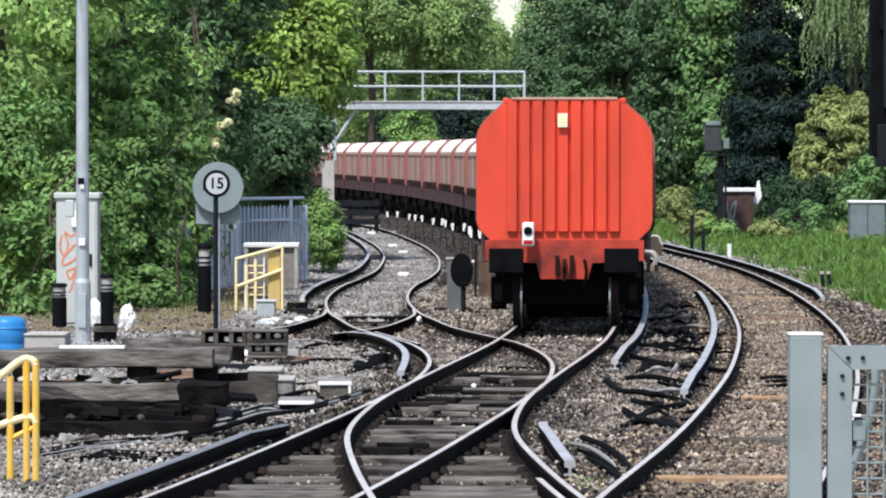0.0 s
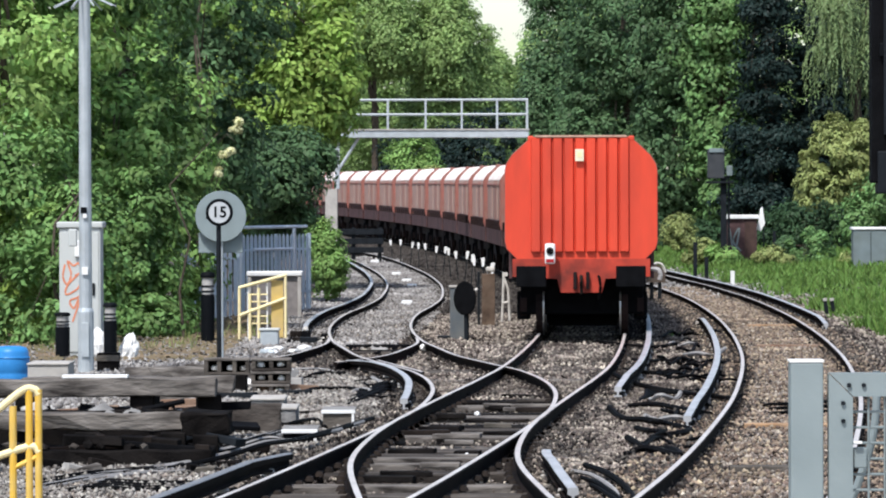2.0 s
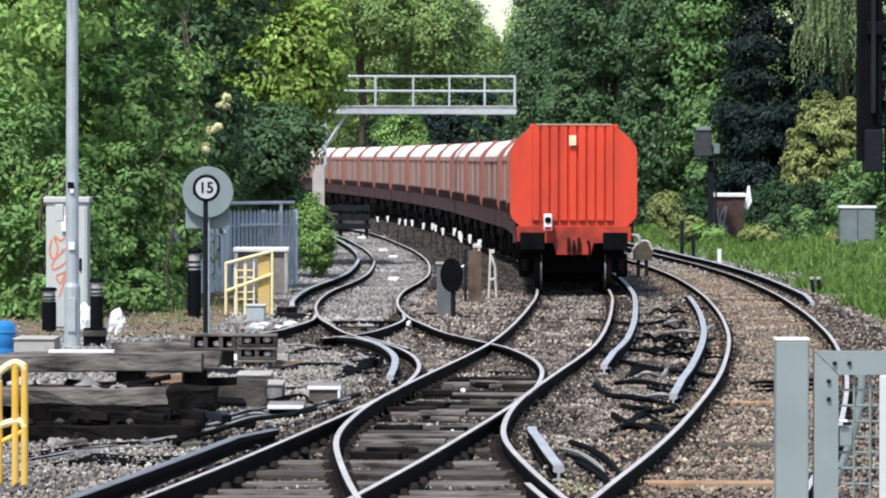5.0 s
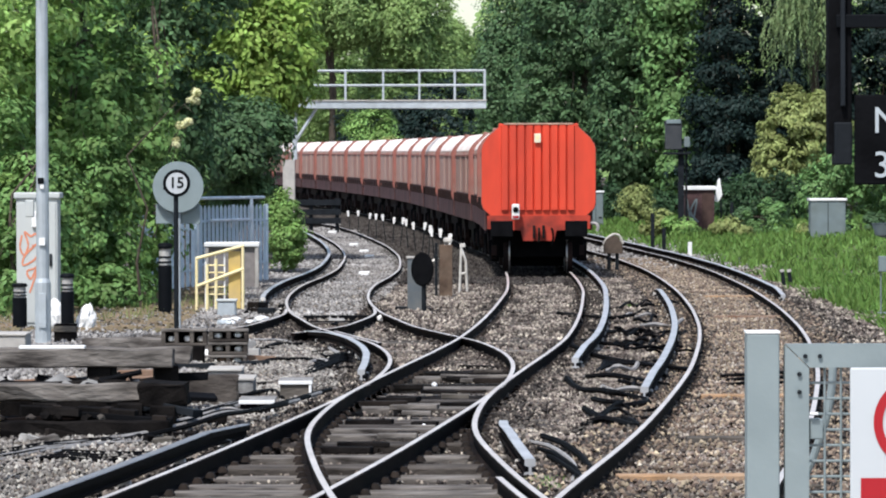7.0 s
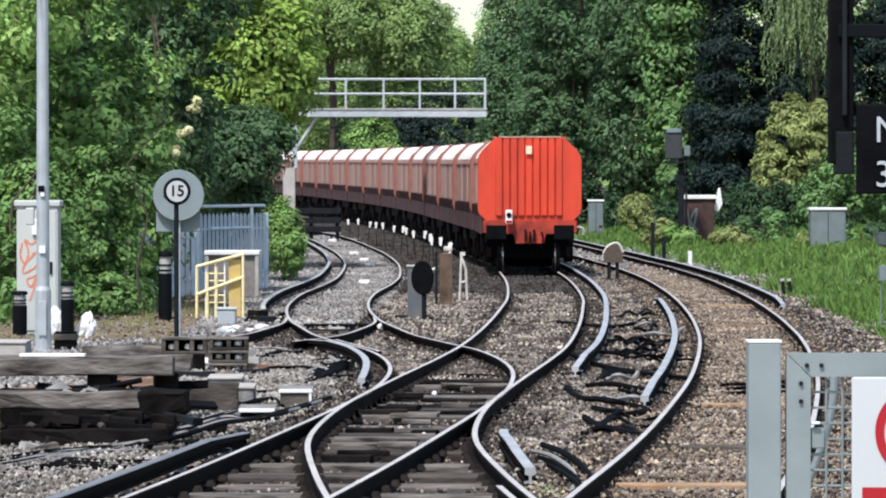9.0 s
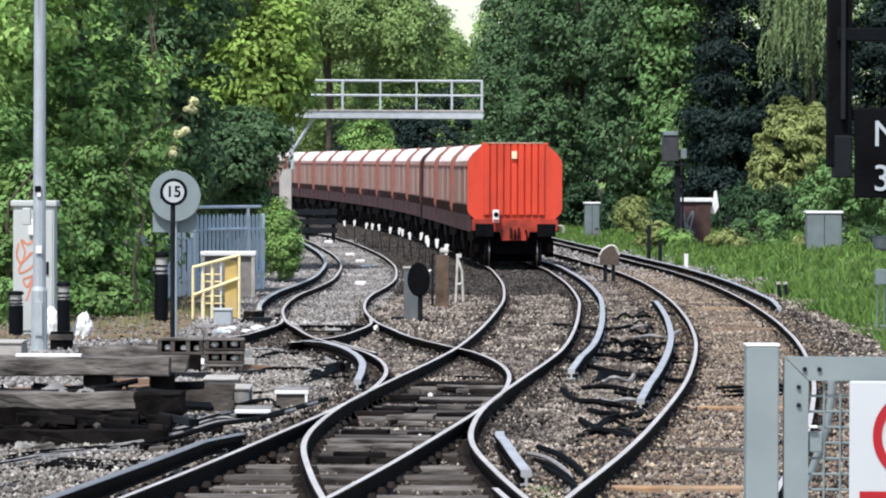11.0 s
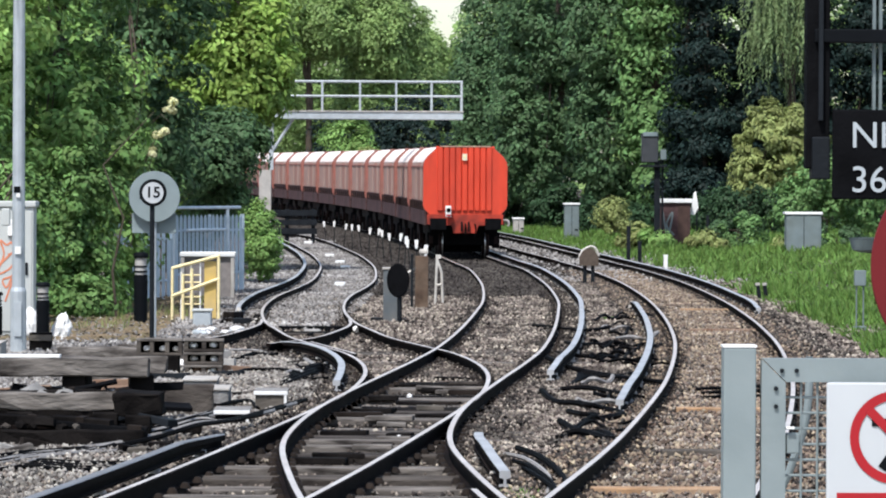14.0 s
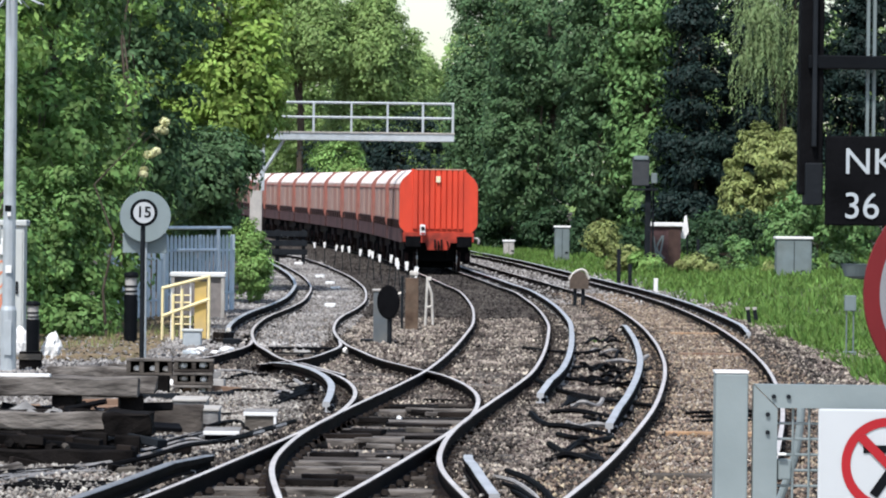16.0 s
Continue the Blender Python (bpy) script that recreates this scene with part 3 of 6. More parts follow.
def wagon(end_paint):
    w = thing("hopper_wagon", "red bogie freight wagon with pale roof and ribbed end", "wagon", group="freight train")
    e = WAGON / 2 - 0.36
    # local y runs ahead, away from the camera
    bm = prism([(-1.20, 2.96), (-1.225, 2.82), (-1.225, 1.74), (1.225, 1.74), (1.225, 2.82), (1.20, 2.96)], -e + 0.06, e - 0.06)
    part("body", bm, RED_SIDE, w, "dusty brown-red side sheets")
    for s in (-1, 1):
        for y in (-e / 3, e / 3):
            part("side_rib", box(s * 1.235 - 0.02, s * 1.235 + 0.02, y - 0.05, y + 0.05, 1.76, 2.84, 0.008), RED_SIDE, w)
        part("eaves_strip", box(s * 1.225 - 0.025, s * 1.225 + 0.025, -e + 0.07, e - 0.07, 2.80, 2.86, 0.008), DUSTY_RED, w)
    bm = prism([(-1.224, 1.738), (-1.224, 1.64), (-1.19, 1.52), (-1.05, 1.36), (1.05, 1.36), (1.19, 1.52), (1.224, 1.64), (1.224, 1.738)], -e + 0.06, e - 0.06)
    part("lower_body", bm, LOWER, w, "dark maroon lower body")
    bm = prism([(-1.205, 2.962), (1.205, 2.962), (1.20, 2.99), (1.13, 3.12), (0.90, 3.36), (0.80, 3.43), (0.4, 3.48), (-0.4, 3.48), (-0.80, 3.43), (-0.90, 3.36), (-1.13, 3.12), (-1.20, 2.99)], -e + 0.06, e - 0.06)
    part("roof", bm, ROOF, w, "pale curved roof")
    for s in (-1, 1):
        y = s * (e - 0.02)
        paint = end_paint if s < 0 else DUSTY_RED
        panel = part("end_panel", prism(HALF, y - 0.045, y + 0.045), paint, w, "bright red steel end")
        panel.data.materials.append(RIM)
        for face in panel.data.polygons:
            if abs(face.normal.y) < 0.5:
                face.material_index = 1
        # vertical ribs of the end
        for i in range(9):
            x = -0.79 + i * 0.193
            top = 3.43 if abs(x) < 0.86 else 3.36
            out = s * (e + 0.025)
            m = Matrix.Translation((x, out + s * 0.032, 0))
            bm = bmesh.new()
            for zz, hw in ((1.46, 0.0), (top, 0.0)):
                for u, dy in ((-0.088, -0.032), (-0.070, 0.032), (0.070, 0.032), (0.088, -0.032)):
                    bm.verts.new(m @ Vector((u, dy * s, zz)))
            v = list(bm.verts)
            for a in range(4):
                bm.faces.new((v[a], v[(a + 1) % 4], v[4 + (a + 1) % 4], v[4 + a]))
            bm.faces.new(v[:4])
            bm.faces.new(v[4:])
            bmesh.ops.recalc_face_normals(bm, faces=bm.faces)
            part("rib", bm, paint, panel)
        # lip round the end, corner ears, headstock, buffers and coupling
        lip = bmesh.new()
        for (xa, za), (xb, zb) in zip(HALF, HALF[1:] + HALF[:1]):
            rod((xa, y, za), (xb, y, zb), 0.014, 6, bm=lip)
        part("rim", lip, RIM, panel)
        for q in (-1, 1):
            part("corner_ear", box(q * 0.88 - 0.05, q * 0.88 + 0.05, y - 0.05, y + 0.05, 3.38, 3.475, 0.02), paint, panel)
        hs = prism([(-1.20, 1.33), (-1.20, 1.02), (-0.42, 0.98), (-0.36, 0.74), (0.36, 0.74), (0.42, 0.98), (1.20, 1.02), (1.20, 1.33)], y - 0.05, y + 0.05)
        beam = part("headstock", hs, GRIMY_RED, w, "red headstock beam with a dropped centre")
        for q in (-1, 1):
            b = s * (e + 0.07)
            buf = part("buffer", box(q * 0.865 - 0.26, q * 0.865 + 0.26, min(b + s * 0.30, b + s * 0.35), max(b + s * 0.30, b + s * 0.35), 0.84, 1.21, 0.018), BLACK, w, "black oblong buffer head")
            part("buffer_shank", rod((q * 0.865, b - s * 0.05, 1.03), (q * 0.865, b + s * 0.30, 1.03), 0.09, 12), BLACK, buf)
        for q in (-0.11, 0.11):
            part("coupling_plate", box(q - 0.03, q + 0.03, y + s * 0.04 if s > 0 else y - 0.16, y + 0.16 if s > 0 else y - 0.04, 0.80, 1.10, 0.01), SOLE, beam)
        hook = tube([(0, y + s * 0.05, 1.02), (0, y + s * 0.25, 1.02), (0, y + s * 0.30, 0.94), (0, y + s * 0.24, 0.86), (0, y + s * 0.2, 0.72)], 0.03)
        part("coupling_hook", hook, CHAIR, beam, "rusty coupling hook")
        hose = tube([(0.30, y + s * 0.06, 1.02), (0.32, y + s * 0.2, 0.98), (0.33, y + s * 0.22, 0.80), (0.30, y + s * 0.16, 0.62)], 0.025)
        part("brake_hose", hose, CABLE, beam)
    for s in (-1, 1):
        part("solebar", box(s * 1.16 - 0.05, s * 1.16 + 0.05, -e + 0.05, e - 0.05, 1.04, 1.40, 0.01), SOLE, w, "grimy dark solebar")
        for i in range(7):
            y = -e + 0.9 + i * (2 * e - 1.8) / 6
            part("side_stake", box(s * 1.30 - 0.03, s * 1.30 + 0.03, y - 0.04, y + 0.04, 1.45, 1.72), SOLE, w)
    part("underframe", box(-1.0, 1.0, -1.9, 1.9, 0.62, 1.34, 0.05), SOLE, w, "dark underframe gear")
    for s in (-1, 1):
        # black block and plate fill the shaded space between the wheels
        part("brake_gear", box(-1.08, 1.08, s * (e - 0.9) - 0.12, s * (e - 0.9) + 0.12, 0.34, 1.30, 0.03), BLACK, w, "black block standing in for shade under the wagon")
        part("guard_plate", box(-0.62, 0.62, s * (e - 1.5) - 0.02, s * (e - 1.5) + 0.02, 0.12, 0.60, 0.01), BLACK, w)
        for q in (-1, 1):
            part("axle_box", box(q * 1.03 - 0.12, q * 1.03 + 0.12, s * (e - 1.0) - 0.1, s * (e - 1.0) + 0.1, 0.25, 0.75, 0.03), BLACK, w)
        part("lower_skirt", box(s * 1.24 - 0.03, s * 1.24 + 0.03, -e + 0.3, e - 0.3, 0.98, 1.50, 0.01), LOWER, w, "dark maroon lower skirt")
    wheels = []
    for by in (-e + 2.0, e - 2.0):
        for s in (-1, 1):
            bm = prism([(-1.25, 0.40), (-1.05, 0.28), (-0.75, 0.40), (-0.4, 0.62), (0.4, 0.62), (0.75, 0.40), (1.05, 0.28), (1.25, 0.40), (1.25, 0.62), (0.5, 0.92), (-0.5, 0.92), (-1.25, 0.62)], s * 1.03 - 0.06, s * 1.03 + 0.06)
            for v in bm.verts:
                v.co = Vector((v.co.y, v.co.x + by, v.co.z))
            bmesh.ops.recalc_face_normals(bm, faces=bm.faces)
            part("bogie_frame", bm, SOLE, w, "grimy cast bogie side")
        part("bolster", box(-1.05, 1.05, by - 0.22, by + 0.22, 0.6, 1.3, 0.03), SOLE, w)
        for wy in (by - 0.9, by + 0.9):
            wheels.append(wheelset(w, wy))
    return w, wheels


def wagon_pose(s):
    """The pose of a wagon whose tail end is s metres along the main line."""
    line = LINE["main"]
    d = np.concatenate([[0], np.cumsum(np.linalg.norm(np.diff(line, axis=0), axis=1))])
    a, b = s + 2.4, s + WAGON - 2.4
    xa, ya, xb, yb = np.interp(a, d, line[:, 0]), np.interp(a, d, line[:, 1]), np.interp(b, d, line[:, 0]), np.interp(b, d, line[:, 1])
    za, zb = float(rise(ya)), float(rise(yb))
    return pose((xa + xb) / 2, (ya + yb) / 2, (za + zb) / 2, math.degrees(math.atan2(zb - za, b - a)), 0, -math.degrees(math.atan2(xb - xa, yb - ya)))


SPEED, START = 5.30, 45.6
tail, tail_wheels = wagon(RED)
second, _ = wagon(DUSTY_RED)
tagged(tail, "red bogie freight wagon at the tail with a white lamp")
tagged(second, "dusty red-brown freight wagon with pale roof in a train")
train = [tail, second]
for k in range(2, 22):
    train.append(copy_thing(second, wagon_pose(START + k * WAGON)))
LABEL = mat("cream_label", (0.72, 0.66, 0.48), 0.6, vary=0.08, scale=20, bump=0)
TAN_TOP = mat("dirty_capping", (0.42, 0.27, 0.20), 0.8, vary=0.25, scale=6, bump=0.2)
# tail lamp and label plate on the last wagon
yb = -WAGON / 2 + 0.36 - 0.02
lamp = part("tail_lamp", box(-0.63, -0.45, yb - 0.30, yb - 0.14, 1.24, 1.60, 0.03), WHITE, tail, "white tail lamp box")
part("lens", lathe([(0.065, 0), (0.065, 0.02), (0.04, 0.03)], 14, None, Matrix.Translation((-0.54, yb - 0.30, 1.47)) @ Matrix.Rotation(math.pi / 2, 4, "X")), BLACK, lamp)
part("base", box(-0.61, -0.47, yb - 0.306, yb - 0.28, 1.27, 1.33), SIGN_RED, lamp)
part("label_plate", box(-0.10, 0.05, yb - 0.14, yb - 0.125, 3.03, 3.24, 0.004), LABEL, tail, "small cream label plate")
part("label_mark", box(-0.06, 0.01, yb - 0.145, yb - 0.138, 3.10, 3.19), CREAM, tail)
part("top_capping", box(-0.80, 0.80, yb - 0.06, yb + 0.03, 3.445, 3.485, 0.008), TAN_TOP, tail, "pale brown dirty top capping")
part("hand_brake", tube([(1.16, yb + 0.1, 1.15), (1.33, yb, 1.14), (1.38, yb - 0.03, 1.05), (1.36, yb - 0.03, 0.96)], 0.04), CABLE_GREY, tail)


# ---- foliage ----
def leaves(c, n, size, rng, droop=0.25, slim=0.33):
    """Folded leaves at centres c facing about n: verts and quads."""
    k = len(c)
    n = n + rng.normal(0, 0.32, (k, 3))
    n /= np.linalg.norm(n, axis=1)[:, None] + 1e-9
    d = rng.normal(0, 1, (k, 3)) + np.array([0, 0, -droop])
    d -= (d * n).sum(1)[:, None] * n
    d /= np.linalg.norm(d, axis=1)[:, None] + 1e-9
    s = np.cross(n, d)
    ln = size * rng.uniform(0.65, 1.3, (k, 1))
    v = np.stack([c - d * ln * 0.5, c + s * ln * slim + n * ln * 0.08, c + d * ln * 0.55, c - s * ln * slim + n * ln * 0.08], 1)
    return v.reshape(-1, 3), np.arange(4 * k).reshape(-1, 4)


def crown_points(blobs, count, rng, clump, fill=0.25):
    """Leaf places in ragged clumps over ellipsoid blobs (x, y, z, rx, ry, rz)."""
    blobs = np.array(blobs, float)
    wgt = (blobs[:, 3] * blobs[:, 5]) ** 0.9
    per = 80
    nc = max(4, count // per)
    idx = rng.choice(len(blobs), nc, p=wgt / wgt.sum())
    b = blobs[idx]
    u = rng.normal(0, 1, (nc, 3))
    u[:, 1] -= 0.35 * np.abs(u[:, 1])
    u /= np.linalg.norm(u, axis=1)[:, None]
    r = 1 - fill * rng.uniform(0, 1, (nc, 1)) ** 1.5 + rng.normal(0, 0.06, (nc, 1))
    cc = b[:, :3] + u * b[:, 3:] * r
    cr = clump * rng.uniform(0.45, 1.5, nc)
    j = np.repeat(np.arange(nc), per)
    o = rng.normal(0, 1, (len(j), 3))
    o /= np.linalg.norm(o, axis=1)[:, None]
    o *= rng.uniform(0.35, 1, (len(j), 1)) ** 0.5
    c = cc[j] + o * cr[j][:, None] * np.array([1, 1, 0.75])
    nrm = 0.9 * o + 0.5 * u[j] + np.array([0, 0, 0.5])
    return c, nrm


def trunk_mesh(x, y, z0, top, r, rng, limbs, blobs):
    bm = bmesh.new()
    pts = [(x + rng.normal(0, 0.08) * i, y, z0 - 0.1 + (top - z0) * i / 4) for i in range(5)]
    for i, (a, b) in enumerate(zip(pts, pts[1:])):
        rod(a, b, r * (1 - 0.18 * i), 9, r * (1 - 0.18 * (i + 1)), bm)
    for i in range(limbs):
        bl = blobs[int(rng.integers(len(blobs)))]
        f = rng.uniform(0.35, 1.0)
        a = Vector(pts[0]).lerp(Vector(pts[-1]), f)
        e = Vector((bl[0] + rng.normal(0, 0.4) * bl[3], bl[1] + rng.normal(0, 0.3) * bl[4], bl[2] + rng.normal(0.1, 0.4) * bl[5]))
        mid = a.lerp(e, 0.5) + Vector((0, 0, 0.1 * (e - a).length))
        rod(a, mid, r * 0.38, 6, r * 0.25, bm)
        rod(mid, e, r * 0.25, 6, r * 0.06, bm)
    return bm


def tree(x, y, z0, blobs, count, leaf, clump, material, label, seed, trunk_r=0.16, name="tree", category="tree", limbs=10, droop=0.8, fill=0.3, group="lineside trees", slim=0.27):
    rg = np.random.default_rng(seed)
    t = thing(name, label, category, group=group)
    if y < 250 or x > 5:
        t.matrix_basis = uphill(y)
    top = max(b[2] + 0.3 * b[5] for b in blobs)
    part("trunk", trunk_mesh(x, y, z0, top, trunk_r, rg, limbs, blobs), BARK, t)
    c, n = crown_points(blobs, int(count * 1.3), rg, clump * 1.3, fill)
    ok = c[:, 2] > z0
    v, f = leaves(c[ok], n[ok], leaf, rg, droop, slim)
    raw("crown", v, f, material, t)
    return t


# left bank, from near to far
tree(-8.2, 84, -0.15, [(-8.6, 84, 3.4, 2.2, 1.8, 3.6), (-7.6, 83, 6.0, 1.9, 1.8, 2.6), (-7.4, 82.5, 1.2, 1.2, 1.0, 1.4), (-9.8, 84, 6.5, 2, 2, 3)], 15000, 0.17, 0.34, LEAF_FRESH, "leafy light-green lineside tree with low branches", 11)
tree(-8.0, 80, -0.15, [(-8.0, 80, 0.9, 0.9, 0.8, 1.2), (-7.5, 80.5, 0.2, 0.8, 0.6, 0.6), (-8.4, 80, 2.1, 0.8, 0.8, 0.9)], 5200, 0.15, 0.25, LEAF_LIGHT, "light green bush of drooping pointed leaves", 12, 0.05, "bush", "bush", 5)
tree(-6.2, 86, -0.15, [(-6.5, 86, 5.6, 1.7, 1.6, 3.0), (-5.9, 85, 3.4, 1.5, 1.4, 1.6), (-6.0, 84.5, 2.2, 1.0, 1.2, 1.3), (-6.4, 85, 7.8, 2.0, 1.6, 2.2)], 15000, 0.16, 0.32, LEAF_SHADOW, "dense leafy lineside tree behind a cabinet", 13, 0.08)
tree(-5.45, 83, -0.15, [(-5.85, 83, 1.1, 0.85, 0.8, 1.25), (-5.40, 82.8, 0.5, 0.5, 0.6, 0.75), (-5.7, 83, 2.2, 0.75, 0.8, 0.9), (-5.25, 82.4, 0.12, 0.7, 0.5, 0.36), (-6.0, 82.4, 0.1, 0.7, 0.5, 0.36)], 10000, 0.13, 0.22, LEAF_SHADOW, "dense green bush with small leaves beside bollards", 14, 0.05, "bush", "bush", 5)
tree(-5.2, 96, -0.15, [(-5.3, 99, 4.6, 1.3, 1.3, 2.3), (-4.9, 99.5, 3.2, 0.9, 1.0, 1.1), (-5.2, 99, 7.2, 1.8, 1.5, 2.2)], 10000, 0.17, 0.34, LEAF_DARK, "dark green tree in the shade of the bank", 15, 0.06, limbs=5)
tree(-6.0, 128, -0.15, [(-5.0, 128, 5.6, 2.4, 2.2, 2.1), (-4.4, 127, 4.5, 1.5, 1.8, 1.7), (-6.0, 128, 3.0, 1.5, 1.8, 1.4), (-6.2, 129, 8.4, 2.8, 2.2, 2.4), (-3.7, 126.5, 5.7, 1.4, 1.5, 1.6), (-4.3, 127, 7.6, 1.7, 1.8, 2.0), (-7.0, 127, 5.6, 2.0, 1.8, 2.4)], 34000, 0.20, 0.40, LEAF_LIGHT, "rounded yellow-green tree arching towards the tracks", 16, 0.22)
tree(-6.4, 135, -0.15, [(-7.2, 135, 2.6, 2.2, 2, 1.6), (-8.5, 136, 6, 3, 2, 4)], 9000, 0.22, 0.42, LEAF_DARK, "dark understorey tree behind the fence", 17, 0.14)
tree(-4.75, 82.0, -0.15, [(-3.80, 80.5, 3.55, 0.16, 0.2, 0.18), (-3.66, 80.5, 3.68, 0.12, 0.15, 0.10), (-3.86, 80.5, 3.25, 0.14, 0.2, 0.16), (-3.98, 80.5, 2.88, 0.13, 0.2, 0.14), (-3.72, 80.4, 3.36, 0.10, 0.1, 0.08)], 640, 0.075, 0.055, BLOSSOM, "small elder with pale cream blossom", 18, 0.03, "shrub", "shrub", 5)
tree(-3.0, 112, -0.15, [(-3.02, 112, 1.15, 0.42, 0.5, 0.75), (-2.85, 111.6, 0.6, 0.38, 0.5, 0.6)], 6500, 0.10, 0.17, LEAF_MID, "clipped light green shrub at the end of a fence", 19, 0.04, "shrub", "shrub", 4)

tree(-7.0, 92, -0.15, [(-7.5, 92, 2.2, 2.2, 1.2, 2.6), (-5.8, 92, 1.8, 1.3, 1.0, 2.2), (-7.0, 92, 6.0, 2.4, 1.2, 3.0), (-9.5, 92, 4.0, 2.0, 1.2, 4.5)], 20000, 0.17, 0.36, LEAF_MID, "dense leafy thicket behind the cabinet", 21, 0.12)
tree(-6.6, 78, -0.15, [(-6.9, 78, 0.6, 0.9, 0.6, 1.0), (-6.3, 79, 1.6, 0.8, 0.6, 1.2), (-7.3, 79, 2.4, 0.9, 0.6, 1.4)], 7000, 0.14, 0.26, LEAF_SHADOW, "leafy bush growing round a cabinet", 22, 0.05, "bush", "bush", 5)
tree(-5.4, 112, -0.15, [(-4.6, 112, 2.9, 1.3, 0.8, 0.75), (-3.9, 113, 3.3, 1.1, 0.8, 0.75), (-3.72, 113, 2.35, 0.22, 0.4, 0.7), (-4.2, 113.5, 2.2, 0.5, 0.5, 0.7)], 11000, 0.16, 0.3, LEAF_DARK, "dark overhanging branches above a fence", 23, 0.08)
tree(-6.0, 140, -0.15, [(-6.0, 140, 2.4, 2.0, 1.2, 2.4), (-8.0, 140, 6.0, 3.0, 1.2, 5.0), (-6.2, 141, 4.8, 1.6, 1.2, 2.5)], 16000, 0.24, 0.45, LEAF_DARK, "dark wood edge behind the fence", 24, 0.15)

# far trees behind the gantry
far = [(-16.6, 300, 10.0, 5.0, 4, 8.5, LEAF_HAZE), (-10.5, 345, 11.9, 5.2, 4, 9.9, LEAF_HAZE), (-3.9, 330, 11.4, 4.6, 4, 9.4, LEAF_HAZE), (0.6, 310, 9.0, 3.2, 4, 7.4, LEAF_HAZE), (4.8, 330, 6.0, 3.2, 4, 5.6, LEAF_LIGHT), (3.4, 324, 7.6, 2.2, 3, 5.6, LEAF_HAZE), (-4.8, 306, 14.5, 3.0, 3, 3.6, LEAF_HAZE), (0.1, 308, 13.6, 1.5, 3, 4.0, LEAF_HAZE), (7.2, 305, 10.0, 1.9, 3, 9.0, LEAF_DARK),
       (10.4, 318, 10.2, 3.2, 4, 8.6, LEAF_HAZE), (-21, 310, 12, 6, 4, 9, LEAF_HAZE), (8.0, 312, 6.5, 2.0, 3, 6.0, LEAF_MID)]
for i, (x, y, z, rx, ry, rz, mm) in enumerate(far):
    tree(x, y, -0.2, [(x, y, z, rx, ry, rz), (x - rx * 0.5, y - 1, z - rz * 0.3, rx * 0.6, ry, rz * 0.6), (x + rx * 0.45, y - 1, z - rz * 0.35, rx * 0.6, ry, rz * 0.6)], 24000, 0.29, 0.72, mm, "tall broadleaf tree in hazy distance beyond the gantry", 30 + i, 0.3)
tree(-2.0, 284, -0.2, [(-2.1, 284, 4.6, 1.5, 1.2, 2.1), (-1.3, 283.5, 3.4, 1.1, 1.1, 1.6)], 7000, 0.22, 0.5, LEAF_MID, "light green tree beyond the gantry", 41, 0.12)
tree(-0.8, 281, -0.2, [(-0.82, 281, 3.8, 0.7, 0.6, 0.75)], 1100, 0.2, 0.36, LEAF_YELLOW, "yellow-leaved shrub beyond the train", 42, 0.05, "shrub", "shrub", 3)
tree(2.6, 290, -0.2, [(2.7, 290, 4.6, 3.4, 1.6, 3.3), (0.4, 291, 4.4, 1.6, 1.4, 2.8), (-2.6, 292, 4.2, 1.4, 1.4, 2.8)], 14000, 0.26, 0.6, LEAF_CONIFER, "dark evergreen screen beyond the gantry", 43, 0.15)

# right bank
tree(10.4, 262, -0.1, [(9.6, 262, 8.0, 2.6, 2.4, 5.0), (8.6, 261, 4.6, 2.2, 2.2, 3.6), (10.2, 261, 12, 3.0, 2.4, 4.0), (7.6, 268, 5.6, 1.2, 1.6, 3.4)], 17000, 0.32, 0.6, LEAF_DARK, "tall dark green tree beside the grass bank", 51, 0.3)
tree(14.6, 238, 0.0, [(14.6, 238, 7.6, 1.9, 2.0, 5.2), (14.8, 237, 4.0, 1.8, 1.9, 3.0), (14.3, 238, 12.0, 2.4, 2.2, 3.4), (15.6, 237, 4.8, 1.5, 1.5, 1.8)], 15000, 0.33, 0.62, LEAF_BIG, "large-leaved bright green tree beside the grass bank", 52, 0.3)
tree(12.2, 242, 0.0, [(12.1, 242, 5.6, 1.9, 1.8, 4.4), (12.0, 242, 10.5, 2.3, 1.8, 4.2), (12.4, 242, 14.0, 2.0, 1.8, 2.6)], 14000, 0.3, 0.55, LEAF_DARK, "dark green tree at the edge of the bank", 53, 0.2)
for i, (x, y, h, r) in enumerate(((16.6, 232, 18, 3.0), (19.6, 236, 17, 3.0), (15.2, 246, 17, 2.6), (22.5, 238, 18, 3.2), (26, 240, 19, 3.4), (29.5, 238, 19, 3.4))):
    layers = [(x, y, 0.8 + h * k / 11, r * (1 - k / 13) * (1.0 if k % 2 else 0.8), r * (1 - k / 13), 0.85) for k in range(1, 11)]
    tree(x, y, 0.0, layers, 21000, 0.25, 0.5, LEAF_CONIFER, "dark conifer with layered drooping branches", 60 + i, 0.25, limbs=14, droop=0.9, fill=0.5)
tree(17.4, 200, 0.0, [(17.3, 200, 4.0, 1.5, 1.4, 2.0), (16.5, 199.5, 2.6, 1.0, 1.0, 1.3), (18.4, 200, 4.2, 1.2, 1.2, 1.9)], 13000, 0.26, 0.27, LEAF_YELLOW, "variegated yellow-green bush on the grass bank", 71, 0.1, "bush", "bush", droop=-1.6, slim=0.2)
